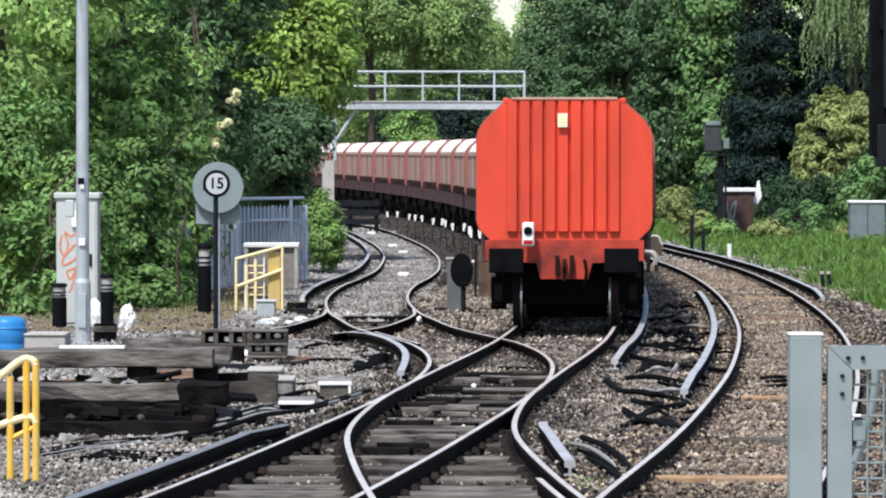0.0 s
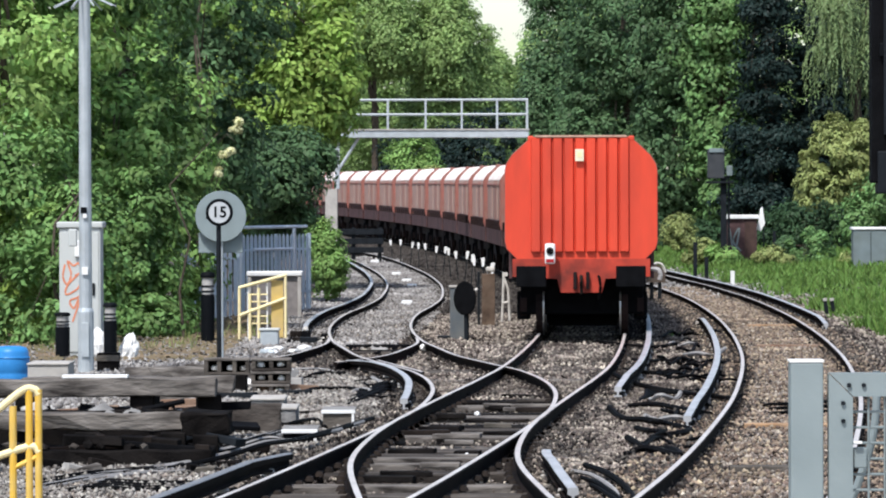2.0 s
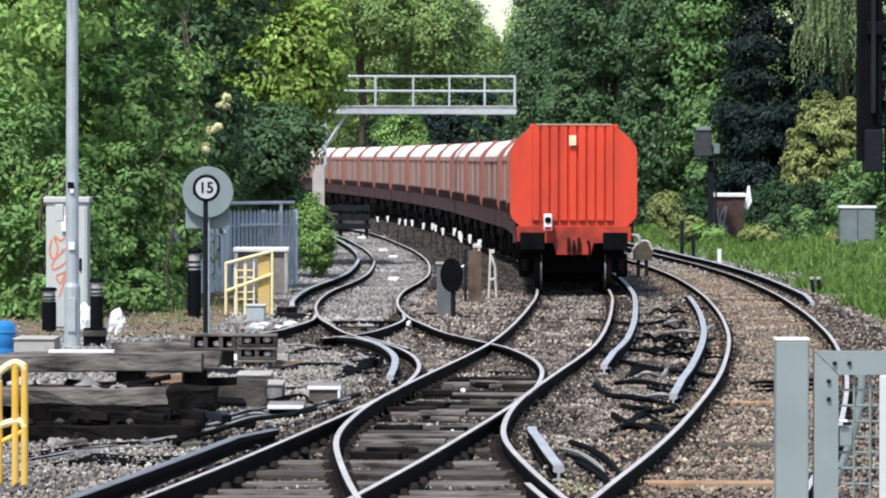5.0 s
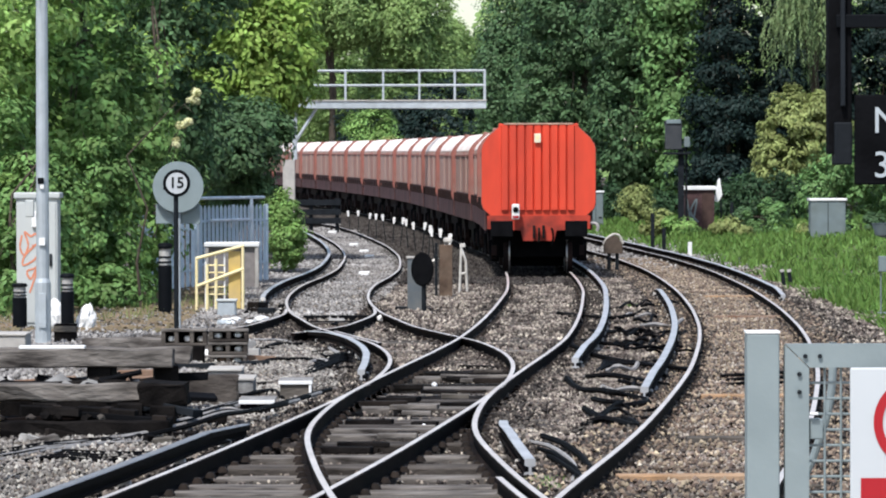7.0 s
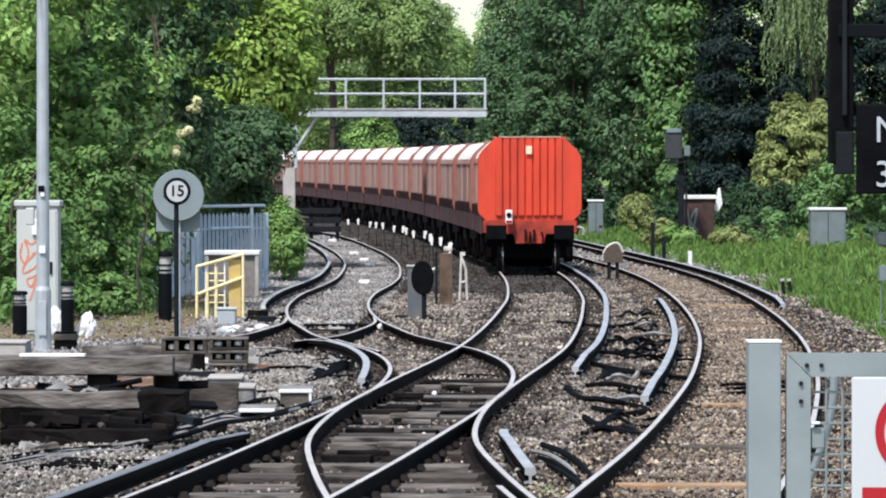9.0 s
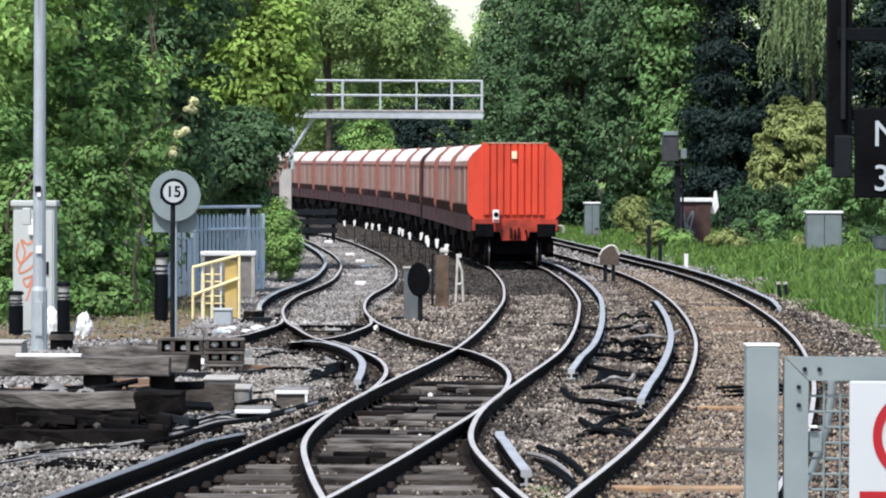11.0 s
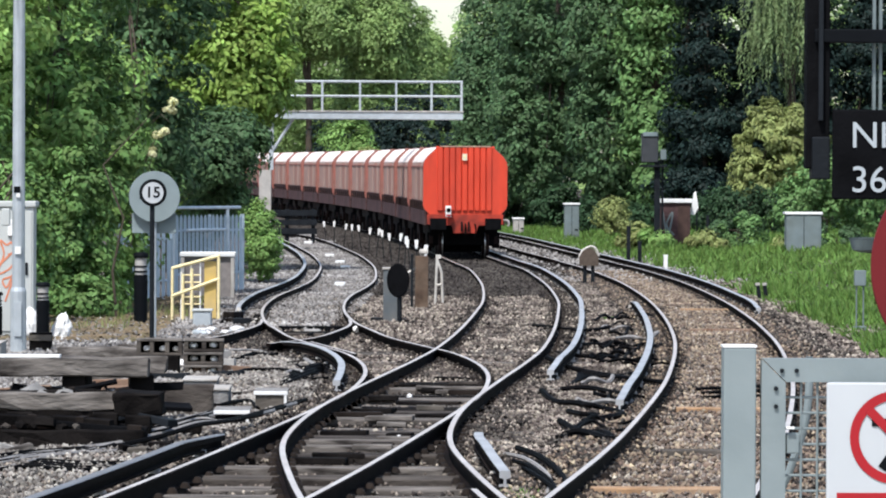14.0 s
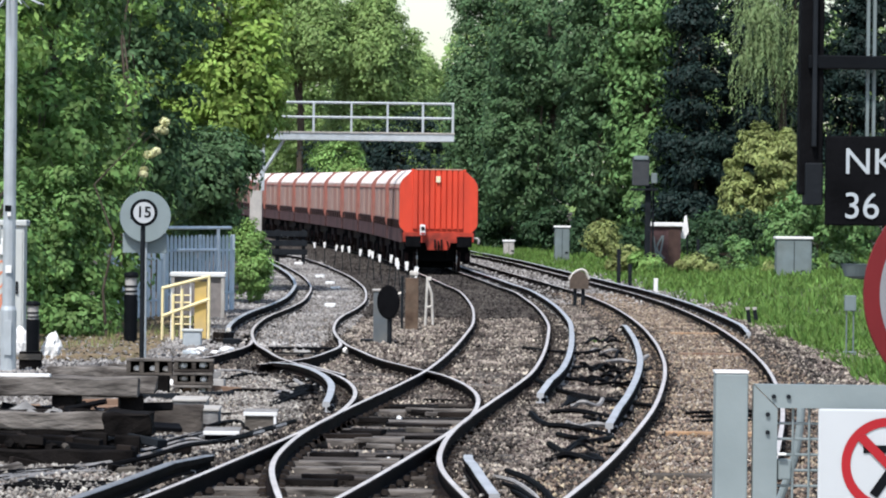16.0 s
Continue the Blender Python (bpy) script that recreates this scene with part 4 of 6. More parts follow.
tree(18.3, 185, 0.0, [(18.0, 185, 2.3, 1.1, 1.0, 1.3), (17.0, 185, 1.3, 1.0, 1.0, 1.2), (19.5, 185, 2.0, 1.5, 1.0, 1.6)], 8000, 0.19, 0.32, LEAF_BIG, "bright green bush above a grey cabinet", 72, 0.08, "bush", "bush")
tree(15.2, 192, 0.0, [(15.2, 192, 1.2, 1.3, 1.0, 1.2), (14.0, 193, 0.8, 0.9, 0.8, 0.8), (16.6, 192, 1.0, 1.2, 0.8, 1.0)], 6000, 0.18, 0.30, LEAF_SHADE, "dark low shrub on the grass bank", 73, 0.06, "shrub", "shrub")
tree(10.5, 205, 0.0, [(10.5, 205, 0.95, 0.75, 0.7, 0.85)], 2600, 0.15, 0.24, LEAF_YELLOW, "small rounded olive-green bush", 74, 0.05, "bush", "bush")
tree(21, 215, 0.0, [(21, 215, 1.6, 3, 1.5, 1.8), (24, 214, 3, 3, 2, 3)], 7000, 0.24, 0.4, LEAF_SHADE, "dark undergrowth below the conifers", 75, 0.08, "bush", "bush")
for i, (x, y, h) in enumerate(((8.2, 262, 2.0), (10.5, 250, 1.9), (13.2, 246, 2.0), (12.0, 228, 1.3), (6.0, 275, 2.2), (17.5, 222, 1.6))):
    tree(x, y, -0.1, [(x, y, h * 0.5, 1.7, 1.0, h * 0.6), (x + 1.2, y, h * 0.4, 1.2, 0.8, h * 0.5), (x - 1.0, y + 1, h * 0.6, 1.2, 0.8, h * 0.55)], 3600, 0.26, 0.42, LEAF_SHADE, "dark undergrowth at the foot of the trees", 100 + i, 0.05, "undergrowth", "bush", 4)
for i, (x, y, rx, h, mm) in enumerate(((9.4, 171, 0.75, 1.1, LEAF_YELLOW), (10.3, 169, 0.6, 0.7, LEAF_MID), (12.7, 170, 0.7, 1.0, LEAF_DARK), (13.5, 168, 0.8, 1.3, LEAF_BIG), (12.0, 166, 0.7, 0.55, LEAF_YELLOW), (15.6, 164, 0.8, 0.8, LEAF_MID), (14.2, 158, 0.5, 0.4, LEAF_YELLOW), (16.3, 160, 0.9, 1.0, LEAF_DARK))):
    tree(x, y, -0.05, [(x, y, h * 0.45, rx, 0.6, h * 0.55), (x + 0.5 * rx, y - 0.3, h * 0.3, rx * 0.7, 0.5, h * 0.4)], 1500, 0.15, 0.2, mm, "rough weedy growth beside lineside cabinets", 140 + i, 0.03, "undergrowth", "bush", 4)
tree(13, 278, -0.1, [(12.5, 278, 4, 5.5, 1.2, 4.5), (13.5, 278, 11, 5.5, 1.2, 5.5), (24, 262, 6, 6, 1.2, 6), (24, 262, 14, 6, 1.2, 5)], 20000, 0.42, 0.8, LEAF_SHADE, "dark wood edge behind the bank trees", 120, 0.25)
# weeping willow: hanging strands
wil = thing("willow", "pale green weeping willow with hanging strands", "tree", group="lineside trees")
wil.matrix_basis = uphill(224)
rw = np.random.default_rng(80)
part("trunk", trunk_mesh(20.6, 224, 0, 12, 0.25, rw, 8, [(20.0, 224, 12, 2, 1, 2)]), BARK, wil)
strands, normals = [], []
for lobe in range(17):
    lx, ly, lz, drop = rw.uniform(18.5, 21.6), rw.uniform(221, 225), rw.uniform(8.6, 14.5), rw.uniform(2.2, 4.4)
    for i in range(26):
        a, r0, ln = rw.uniform(0, 6.28), 0.55 * rw.random() ** 0.5, drop * rw.uniform(0.45, 1.0)
        k = int(ln * 8)
        u = np.linspace(0, 1, k)
        out = 0.45 * np.sin(np.minimum(u * 2.2, 1.57))
        strands.append(np.stack([lx + (r0 + out) * math.cos(a) + 0.06 * np.sin(u * 5 + i), ly + (r0 + out) * math.sin(a), lz + 0.35 * np.sin(u * 3.1) * (1 - u) - u * ln], 1) + rw.normal(0, 0.035, (k, 3)))
        normals.append(np.tile((0.5 * math.cos(a), 0.5 * math.sin(a) - 0.3, 0.5), (k, 1)))
v, f = leaves(np.vstack(strands), np.vstack(normals), 0.27, rw, 4.0, 0.13)
raw("crown", v, f, leafy("willow_leaf", (0.175, 0.245, 0.105)), wil)

# far woods closing the place behind everything
rf = np.random.default_rng(90)
pts = np.stack([rf.uniform(-90, 90, 40000), rf.uniform(420, 455, 40000), rf.uniform(0, 1, 40000) ** 0.9 * 22], 1)
pts[:, 2] *= 0.75 + 0.3 * np.sin(pts[:, 0] * 0.35) * np.cos(pts[:, 0] * 0.11 + 1)
pts = pts[pts[:, 2] < 13.4 + np.clip(np.abs(pts[:, 0] - 4.0) - 1.6, 0, 6) * 2.4 + 0.8 * np.sin(pts[:, 0] * 2.1)]
pts[:, 0] *= 1.2
pts[:, 2] = 1.2 * pts[:, 2] + 0.4
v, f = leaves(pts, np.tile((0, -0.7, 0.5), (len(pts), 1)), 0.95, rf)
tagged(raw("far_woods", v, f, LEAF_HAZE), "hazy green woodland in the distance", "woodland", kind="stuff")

# grass verge
rg = np.random.default_rng(91)
gx, gy = rg.uniform(4.5, 26, 120000), rg.uniform(58, 330, 120000)
edge = np.interp(gy, [58, 66, 80, 100, 120, 144, 170, 205, 250, 330], [7.0, 7.4, 8.0, 8.4, 8.6, 8.6, 7.9, 6.3, 3.2, -8]) + 0.25 * np.sin(gy * 0.9)
ok = gx > edge
gx, gy = gx[ok], gy[ok]
extra = rg.uniform(7.3, 10.5, 14000), rg.uniform(58, 105, 14000)
near = extra[0] > np.interp(extra[1], [58, 66, 80, 105], [7.0, 7.35, 8.0, 8.5])
extra = extra[0][near], extra[1][near]
gx, gy = np.concatenate([gx, extra[0]]), np.concatenate([gy, extra[1]])
gz = -0.2 + np.clip((gx - 9.5) / 6, 0, 1) * 0.35
hgt = rg.uniform(0.12, 0.34, len(gx)) * (0.8 + 0.5 * np.sin(gx * 1.3) * np.sin(gy * 0.35))
ang, lean = rg.uniform(0, 6.28, len(gx)), rg.normal(0, 0.12, (len(gx), 2))
wd = 0.022 + 0.00022 * gy
b0 = np.stack([gx - np.cos(ang) * wd, gy - np.sin(ang) * wd, gz], 1)
b1 = np.stack([gx + np.cos(ang) * wd, gy + np.sin(ang) * wd, gz], 1)
tip = np.stack([gx + lean[:, 0], gy + lean[:, 1], gz + hgt], 1)
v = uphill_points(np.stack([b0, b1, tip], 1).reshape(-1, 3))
tagged(raw("grass", v, np.arange(len(v)).reshape(-1, 3), GRASS), "lush bright green grass on the verge", "grass", kind="stuff")

# fallen leaves and weeds
rl = np.random.default_rng(95)
lp = np.stack([rl.uniform(-9, -3.6, 9000), rl.uniform(70, 98, 9000), rl.uniform(-0.15, -0.08, 9000)], 1)
v, f = leaves(lp, np.tile((0, -0.3, 1.0), (len(lp), 1)), 0.11, rl)
tagged(raw("leaf_litter", v, f, SOIL), "brown fallen leaves along the foot of the hedge", "leaf litter", kind="stuff")


def tufts(spots, name, label, material, blades, height, spread, seed):
    r = np.random.default_rng(seed)
    c = np.repeat(np.array(spots, float), blades, axis=0)
    c = c + r.normal(0, spread, c.shape) * np.array([1, 2.5])
    a = r.uniform(0, 6.28, len(c))
    h = height * r.uniform(0.4, 1.2, len(c))
    w = 0.008 + 0.0001 * c[:, 1]
    z = np.full(len(c), -0.18)
    b0 = np.stack([c[:, 0] - np.cos(a) * w, c[:, 1] - np.sin(a) * w, z], 1)
    b1 = np.stack([c[:, 0] + np.cos(a) * w, c[:, 1] + np.sin(a) * w, z], 1)
    tp = np.stack([c[:, 0] + r.normal(0, 0.07, len(c)), c[:, 1] + r.normal(0, 0.07, len(c)), z + h], 1)
    vv = np.stack([b0, b1, tp], 1).reshape(-1, 3)
    tagged(raw(name, vv, np.arange(len(vv)).reshape(-1, 3), material), label, "weeds", kind="stuff")


tufts([(1.14, 35.4), (0.92, 35.8), (1.2, 36.2), (4.2, 84)], "weeds", "small green weeds growing in the ballast", LEAF_MID, 60, 0.07, 0.05, 96)
tufts([(-5.4, 75), (-4.9, 76), (-4.6, 77), (-5.8, 75.5), (-6.6, 76), (-4.4, 80), (-3.9, 84), (-3.5, 92)], "tall_grass", "tall pale grass at the foot of the hedge", LEAF_YELLOW, 34, 0.26, 0.2, 97)


# ---- left side: lamp post, cabinet, bollards, signs, fence ----
def lamp_post():
    t = thing("lamp_post", "tall grey galvanised lamp post with small stickers", "post", pose(-5.225, 65.5, -0.15))
    part("post", lathe([(0.116, 0), (0.116, 0.9), (0.095, 0.96), (0.075, 8.2)], 12), GALV, t)
    part("base_plate", box(-0.18, 0.18, -0.18, 0.18, -0.06, 0.03, 0.008), CONCRETE, t)
    part("sticker", box(-0.045, 0.045, -0.125, -0.095, 1.44, 1.55, 0.004), WHITE, t)
    part("sticker", box(-0.06, 0.03, -0.12, -0.09, 2.33, 2.42, 0.004), DARK, t)
    part("sticker", box(-0.03, 0.03, -0.12, -0.09, 2.26, 2.32, 0.004), WHITE, t)
    part("door", box(-0.055, 0.055, -0.137, -0.12, 0.25, 0.75, 0.004), GALV, t)
    for a in (8, 62, 118, 172, 205, 250, 292, 335):
        c, n = math.cos(radians(a)), math.sin(radians(a))
        part("spike", rod((0.07 * c, 0.07 * n, 5.50), (0.46 * c, 0.46 * n, 5.31 + 0.02 * math.sin(a)), 0.017, 6, 0.009), GALV, t)
    part("collar", lathe([(0.092, 5.44), (0.10, 5.46), (0.10, 5.54), (0.09, 5.56)], 12), GALV, t)
    part("junction_box", box(-0.24, -0.12, -0.10, 0.02, 1.85, 2.10, 0.015), CABINET, t)


def stroke(points, r, y):
    """A flat painted line on a face that looks along -y."""
    bm = tube([(x, y, z) for x, z in points], r, 6)
    for v in bm.verts:
        v.co.y = y + (v.co.y - y) * 0.15
    return bm


def cabinet():
    t = thing("equipment_cabinet", "pale grey metal lineside cabinet with orange scribbles", "cabinet", pose(-5.85, 72.5, -0.15))
    part("body", box(-0.33, 0.33, -0.3, 0.3, 0, 2.08, 0.012), CABINET, t)
    part("lid", box(-0.37, 0.37, -0.34, 0.34, 2.08, 2.18, 0.02), CABINET, t)
    part("door", box(-0.30, 0.30, -0.318, -0.30, 0.10, 2.02, 0.006), CABINET, t)
    part("handle", box(0.20, 0.24, -0.345, -0.318, 1.0, 1.2, 0.006), CHARCOAL, t)
    part("vent_box", box(-0.08, 0.05, -0.37, -0.318, 1.62, 1.88, 0.015), WHITE, t)
    y = -0.322
    part("scribble", stroke([(-0.24, 1.50), (-0.27, 1.30), (-0.20, 1.18), (-0.14, 1.35), (-0.20, 1.55), (-0.10, 1.48), (-0.02, 1.52), (0.02, 1.38), (-0.08, 1.32)], 0.018, y), ORANGE, t, "orange sprayed scribble")
    part("scribble", stroke([(-0.02, 1.35), (-0.20, 1.16), (-0.22, 1.02), (-0.05, 1.10), (0.04, 1.22), (0.0, 1.0), (-0.16, 0.92), (-0.10, 0.80), (-0.02, 0.95)], 0.018, y), ORANGE, t, "orange sprayed scribble")
    part("scribble", stroke([(0.0, 0.92), (-0.06, 0.75), (-0.12, 0.58)], 0.016, y), ORANGE, t, "orange sprayed scribble")


def bollard(x, y, r, top):
    t = thing("bollard_light", "black round bollard light with a pale band", "bollard", pose(x, y, -0.15), group="bollards")
    h = top + 0.15
    part("post", lathe([(r, 0), (r, h * 0.68), (r * 0.9, h * 0.69)], 18), DARK, t, smooth=False)
    part("lens_band", lathe([(r * 0.85, h * 0.69), (r * 0.85, h * 0.92)], 18), WOODCAP, t, "dirty pale lens")
    for i in range(2):
        part("louvre", lathe([(r * 0.9, h * (0.72 + 0.07 * i)), (r * 1.0, h * (0.73 + 0.07 * i)), (r * 0.9, h * (0.745 + 0.07 * i))], 18), DARK, t)
    part("cap", lathe([(r * 1.05, h * 0.92), (r * 1.1, h * 0.95), (r * 0.95, h * 0.99), (r * 0.3, h)], 18), DARK, t)


lamp_post()
cabinet()
bollard(-6.08, 71.6, 0.115, 0.60)
bollard(-5.265, 70.8, 0.105, 0.77)
bollard(-4.17, 79, 0.12, 1.12)


def words(name, text, size, m, material, parent, depth=0.004):
    """Built-in font letters turned into a mesh part."""
    cu = bpy.data.curves.new(name, "FONT")
    cu.body, cu.size, cu.extrude, cu.align_x, cu.align_y = text, size, depth, "CENTER", "CENTER"
    cu.offset = size * (0.018 if size > 0.2 else 0.0)
    tmp = new(name + "_source", cu)
    dg = bpy.context.evaluated_depsgraph_get()
    me = bpy.data.meshes.new_from_object(tmp.evaluated_get(dg))
    bpy.data.objects.remove(tmp)
    bpy.data.curves.remove(cu)
    me.materials.clear()
    me.materials.append(material)
    ob = new(name, me)
    ob.parent = parent
    ob.matrix_basis = m
    return ob


FACE = Matrix.Rotation(math.pi / 2, 4, "X")


BACKING = mat("dull_green_grey_board", (0.215, 0.262, 0.268), 0.6, vary=0.08, scale=3, dirt=(0.18, 0.22, 0.22), dirt_amount=0.3, dirt_scale=2, bump=0.05)


def speed_sign():
    t = thing("speed_sign", "round white speed sign reading 15 on a thin dark post", "sign", pose(-3.56, 70.8, -0.15))
    part("post", rod((0, 0, -0.05), (0, 0, 2.25), 0.038, 12), CHARCOAL, t)
    part("bracket", box(-0.20, 0.20, 0.03, 0.06, 2.22, 2.27, 0.006), CHARCOAL, t)
    part("rim", lathe([(0.205, 0), (0.215, 0.01), (0.215, 0.03), (0.19, 0.034)], 32, None, Matrix.Translation((0.015, -0.045, 2.325)) @ FACE), DARK, t)
    part("face", lathe([(0.165, 0.030), (0.165, 0.042)], 32, None, Matrix.Translation((0.015, -0.045, 2.325)) @ FACE), NOTICE, t, "white round face")
    words("numerals", "15", 0.24, Matrix.Translation((0.015, -0.090, 2.325)) @ FACE, DARK, t)
    part("foot", box(-0.1, 0.1, -0.1, 0.1, -0.05, 0.05, 0.01), CONCRETE, t)
    b = thing("sign_backing", "large grey round backing board behind a speed sign", "board", pose(-3.565, 71.6, -0.15))
    part("disc", lathe([(0.40, 0), (0.405, 0.012), (0.40, 0.025)], 40, None, Matrix.Translation((0, 0, 2.26)) @ FACE), BACKING, b)
    part("post", rod((0, 0.06, -0.05), (0, 0.06, 2.5), 0.035, 10), GALV, b)
    part("panel", box(-0.36, 0.34, 0.10, 0.13, 1.68, 2.0, 0.01), BACKING, b)


speed_sign()


def palisade(label, a, b, z0, top, n):
    """A steel fence of pressed pales between two ground points."""
    t = thing("palisade_fence", label, "fence", group="palisade fence")
    a, b = Vector((*a, 0)), Vector((*b, 0))
    d = (b - a).normalized()
    ang = math.degrees(math.atan2(d.y, d.x))
    bm = prism([(-0.072, 0), (0.072, 0), (0.072, top - z0 - 0.07), (0, top - z0), (-0.072, top - z0 - 0.07)], -0.006, 0.006)
    bm2 = prism([(-0.012, 0), (0.012, 0), (0.012, top - z0 - 0.06), (-0.012, top - z0 - 0.06)], -0.018, -0.006, bm)
    me = bpy.data.meshes.new("pale")
    bm2.to_mesh(me)
    bm2.free()
    me.materials.append(GREYBLUE)
    for i in range(n):
        p = a.lerp(b, (i + 0.5) / n)
        share("pale", me, t, pose(p.x, p.y, z0, 0, 0, ang))
    for h in (0.25, 0.8):
        z = z0 + (top - z0) * h
        part("cross_rail", rod((a.x, a.y + 0.05, z), (b.x, b.y + 0.05, z), 0.025, 6), GREYBLUE, t)
    for q in (0, 0.5, 1):
        p = a.lerp(b, q)
        part("post", box(p.x - 0.04, p.x + 0.04, p.y + 0.06, p.y + 0.14, -0.2, top, 0.006), GREYBLUE, t)


palisade("blue-grey steel palisade fence half grown over by leaves", (-5.43, 94.4), (-4.45, 96.5), -0.15, 1.47, 10)
palisade("blue-grey steel palisade fence with a tube frame", (-4.55, 100.5), (-3.16, 104.1), -0.15, 1.62, 17)
PALE_TUBE = mat("pale_tube", (0.74, 0.78, 0.80), 0.5, metal=0.2, vary=0.1, scale=5, bump=0.05)
gf = thing("tube_gate", "light grey tubular gate frame before a palisade fence", "gate")
for a, b in (((-4.57, 100.2, -0.2), (-4.57, 100.2, 1.76)), ((-4.54, 100.2, 1.78), (-3.20, 103.6, 1.78)), ((-3.46, 102.9, -0.2), (-3.46, 102.9, 1.76)), ((-4.29, 100.8, 1.28), (-3.5, 102.8, 1.28))):
    part("tube", rod(a, b, 0.036, 8), PALE_TUBE, gf)
lb = thing("trackside_bin", "brown brick lineside box with a pale concrete lid", "box", pose(-3.71, 98, -0.2))
part("body", box(-0.52, 0.52, -0.4, 0.4, 0, 0.94, 0.01), MORTAR, lb)
part("lid", box(-0.60, 0.60, -0.48, 0.48, 0.94, 1.04, 0.02), WHITE, lb)
part("side_post", box(0.50, 0.58, -0.46, -0.38, 0, 0.94, 0.01), CONCRETE, lb)
part("side_post", box(-0.58, -0.50, -0.46, -0.38, 0, 0.94, 0.01), CONCRETE, lb)

yr = thing("yellow_handrail", "faded yellow stair handrail with a lattice and panel", "handrail", pose(0, 81, 0))
for x, z in ((-3.71, 0.80), (-3.52, 0.70), (-2.88, 1.02), (-3.36, 0.80)):
    part("upright", rod((x, 0, -0.25), (x, 0, z), 0.026, 8), CREAM, yr)
part("top_rail", rod((-3.72, 0, 0.80), (-2.86, 0, 1.03), 0.03, 8), CREAM, yr)
part("mid_rail", rod((-3.72, 0, 0.30), (-2.86, 0, 0.62), 0.03, 8), CREAM, yr)
for i in range(5):
    part("lattice_bar", rod((-3.55, 0.03, 0.16 + 0.13 * i), (-3.2, 0.03, 0.16 + 0.13 * i), 0.014, 6), CREAM, yr)
for x in (-3.55, -3.38, -3.21):
    part("lattice_post", rod((x, 0.035, -0.1), (x, 0.035, 0.82 + 0.25 * (x + 3.55)), 0.016, 6), WHITE, yr, "white lattice upright")
part("panel", box(-3.14, -2.92, 0.05, 0.09, -0.1, 0.93, 0.01), OCHRE_PANEL, yr, "yellow kick panel")
sm = thing("point_motor", "small grey metal box with pale cable ends", "box", pose(-3.05, 78, -0.2))
part("body", box(-0.16, 0.16, -0.2, 0.2, 0, 0.32, 0.03), GALV, sm)
part("lid", box(-0.18, 0.18, -0.22, 0.22, 0.32, 0.36, 0.01), CABINET, sm)

# signal gantry across the far tracks
ga = thing("signal_gantry", "grey steel cantilever gantry with a railed walkway", "gantry", pose(0, 167, 0))
part("leg", box(-4.47, -4.02, 0.1, 0.6, -0.25, 2.83, 0.02), CONCRETE, ga, "pale wide lower leg")
part("column", box(-4.12, -3.94, 0.2, 0.45, 2.83, 4.74, 0.01), GALV, ga)
part("knee_brace", rod((-4.0, 0.3, 3.50), (-3.22, 0.3, 4.74), 0.06, 8), GALV, ga)
part("deck", box(-8.0, 3.06, 0, 1.1, 4.72, 4.99, 0.015), GALV, ga, "walkway girder")
part("deck_plate", box(-8.0, 3.08, -0.04, 1.14, 4.99, 5.04), CONCRETE, ga)
for x in (-6.4, -4.9, -3.52, -2.15, -0.75, 0.59, 1.90, 3.01):
    for yv in (0.03, 1.07):
        part("rail_post", box(x - 0.035, x + 0.035, yv - 0.03, yv + 0.03, 5.04, 6.13), GALV, ga)
for z in (5.58, 6.12):
    for yv in (0.03, 1.07):
        part("handrail", rod((-8.0, yv, z), (3.04, yv, z), 0.035, 8), GALV, ga)
part("end_rail", rod((3.01, 0.03, 6.1), (3.01, 1.07, 6.1), 0.03, 8), GALV, ga)

# far low dark barrier
br = thing("low_barrier", "low dark timber barrier beside the far curve", "barrier", pose(0, 189.8, 0))
for z in (0.33, 0.70, 1.10):
    part("plank", box(-5.0, -2.64, -0.05, 0.05, z - 0.12, z + 0.12, 0.01), CHARCOAL, br)
for x in (-4.8, -3.9, -2.8):
    part("post", box(x - 0.08, x + 0.08, 0.05, 0.2, -0.25, 1.27, 0.01), CHARCOAL, br)

# row of white-capped stub posts along the main line
def stub_posts():
    first = thing("cable_post", "short dark cable post with a white cap", "post", pose(0, 0, -0.2), group="row of cable posts")
    part("post", box(-0.015, 0.015, -0.015, 0.015, 0, 0.83, 0.003), CHARCOAL, first)
    part("cap", prism([(-0.035, 0.82), (0.02, 0.80), (0.055, 1.02), (0.02, 1.05), (-0.05, 1.03)], -0.05, 0.05), WHITE, first, "white cap")
    for i in range(15):
        y = 107.5 + 5.6 * i
        x = float(np.interp(y, [107, 120.5, 142.8, 164.5, 185.6], [1.10, 0.98, 0.33, -0.70, -2.18]))
        if i == 0:
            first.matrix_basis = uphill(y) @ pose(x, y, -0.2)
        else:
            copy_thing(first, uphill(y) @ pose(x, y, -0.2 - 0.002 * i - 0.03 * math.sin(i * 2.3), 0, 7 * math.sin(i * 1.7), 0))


stub_posts()
STONE_FACE = mat("broken_concrete", (0.25, 0.245, 0.235), 0.9, vary=0.3, scale=9, dirt=(0.10, 0.095, 0.09), dirt_amount=0.45, dirt_scale=5, bump=0.6)


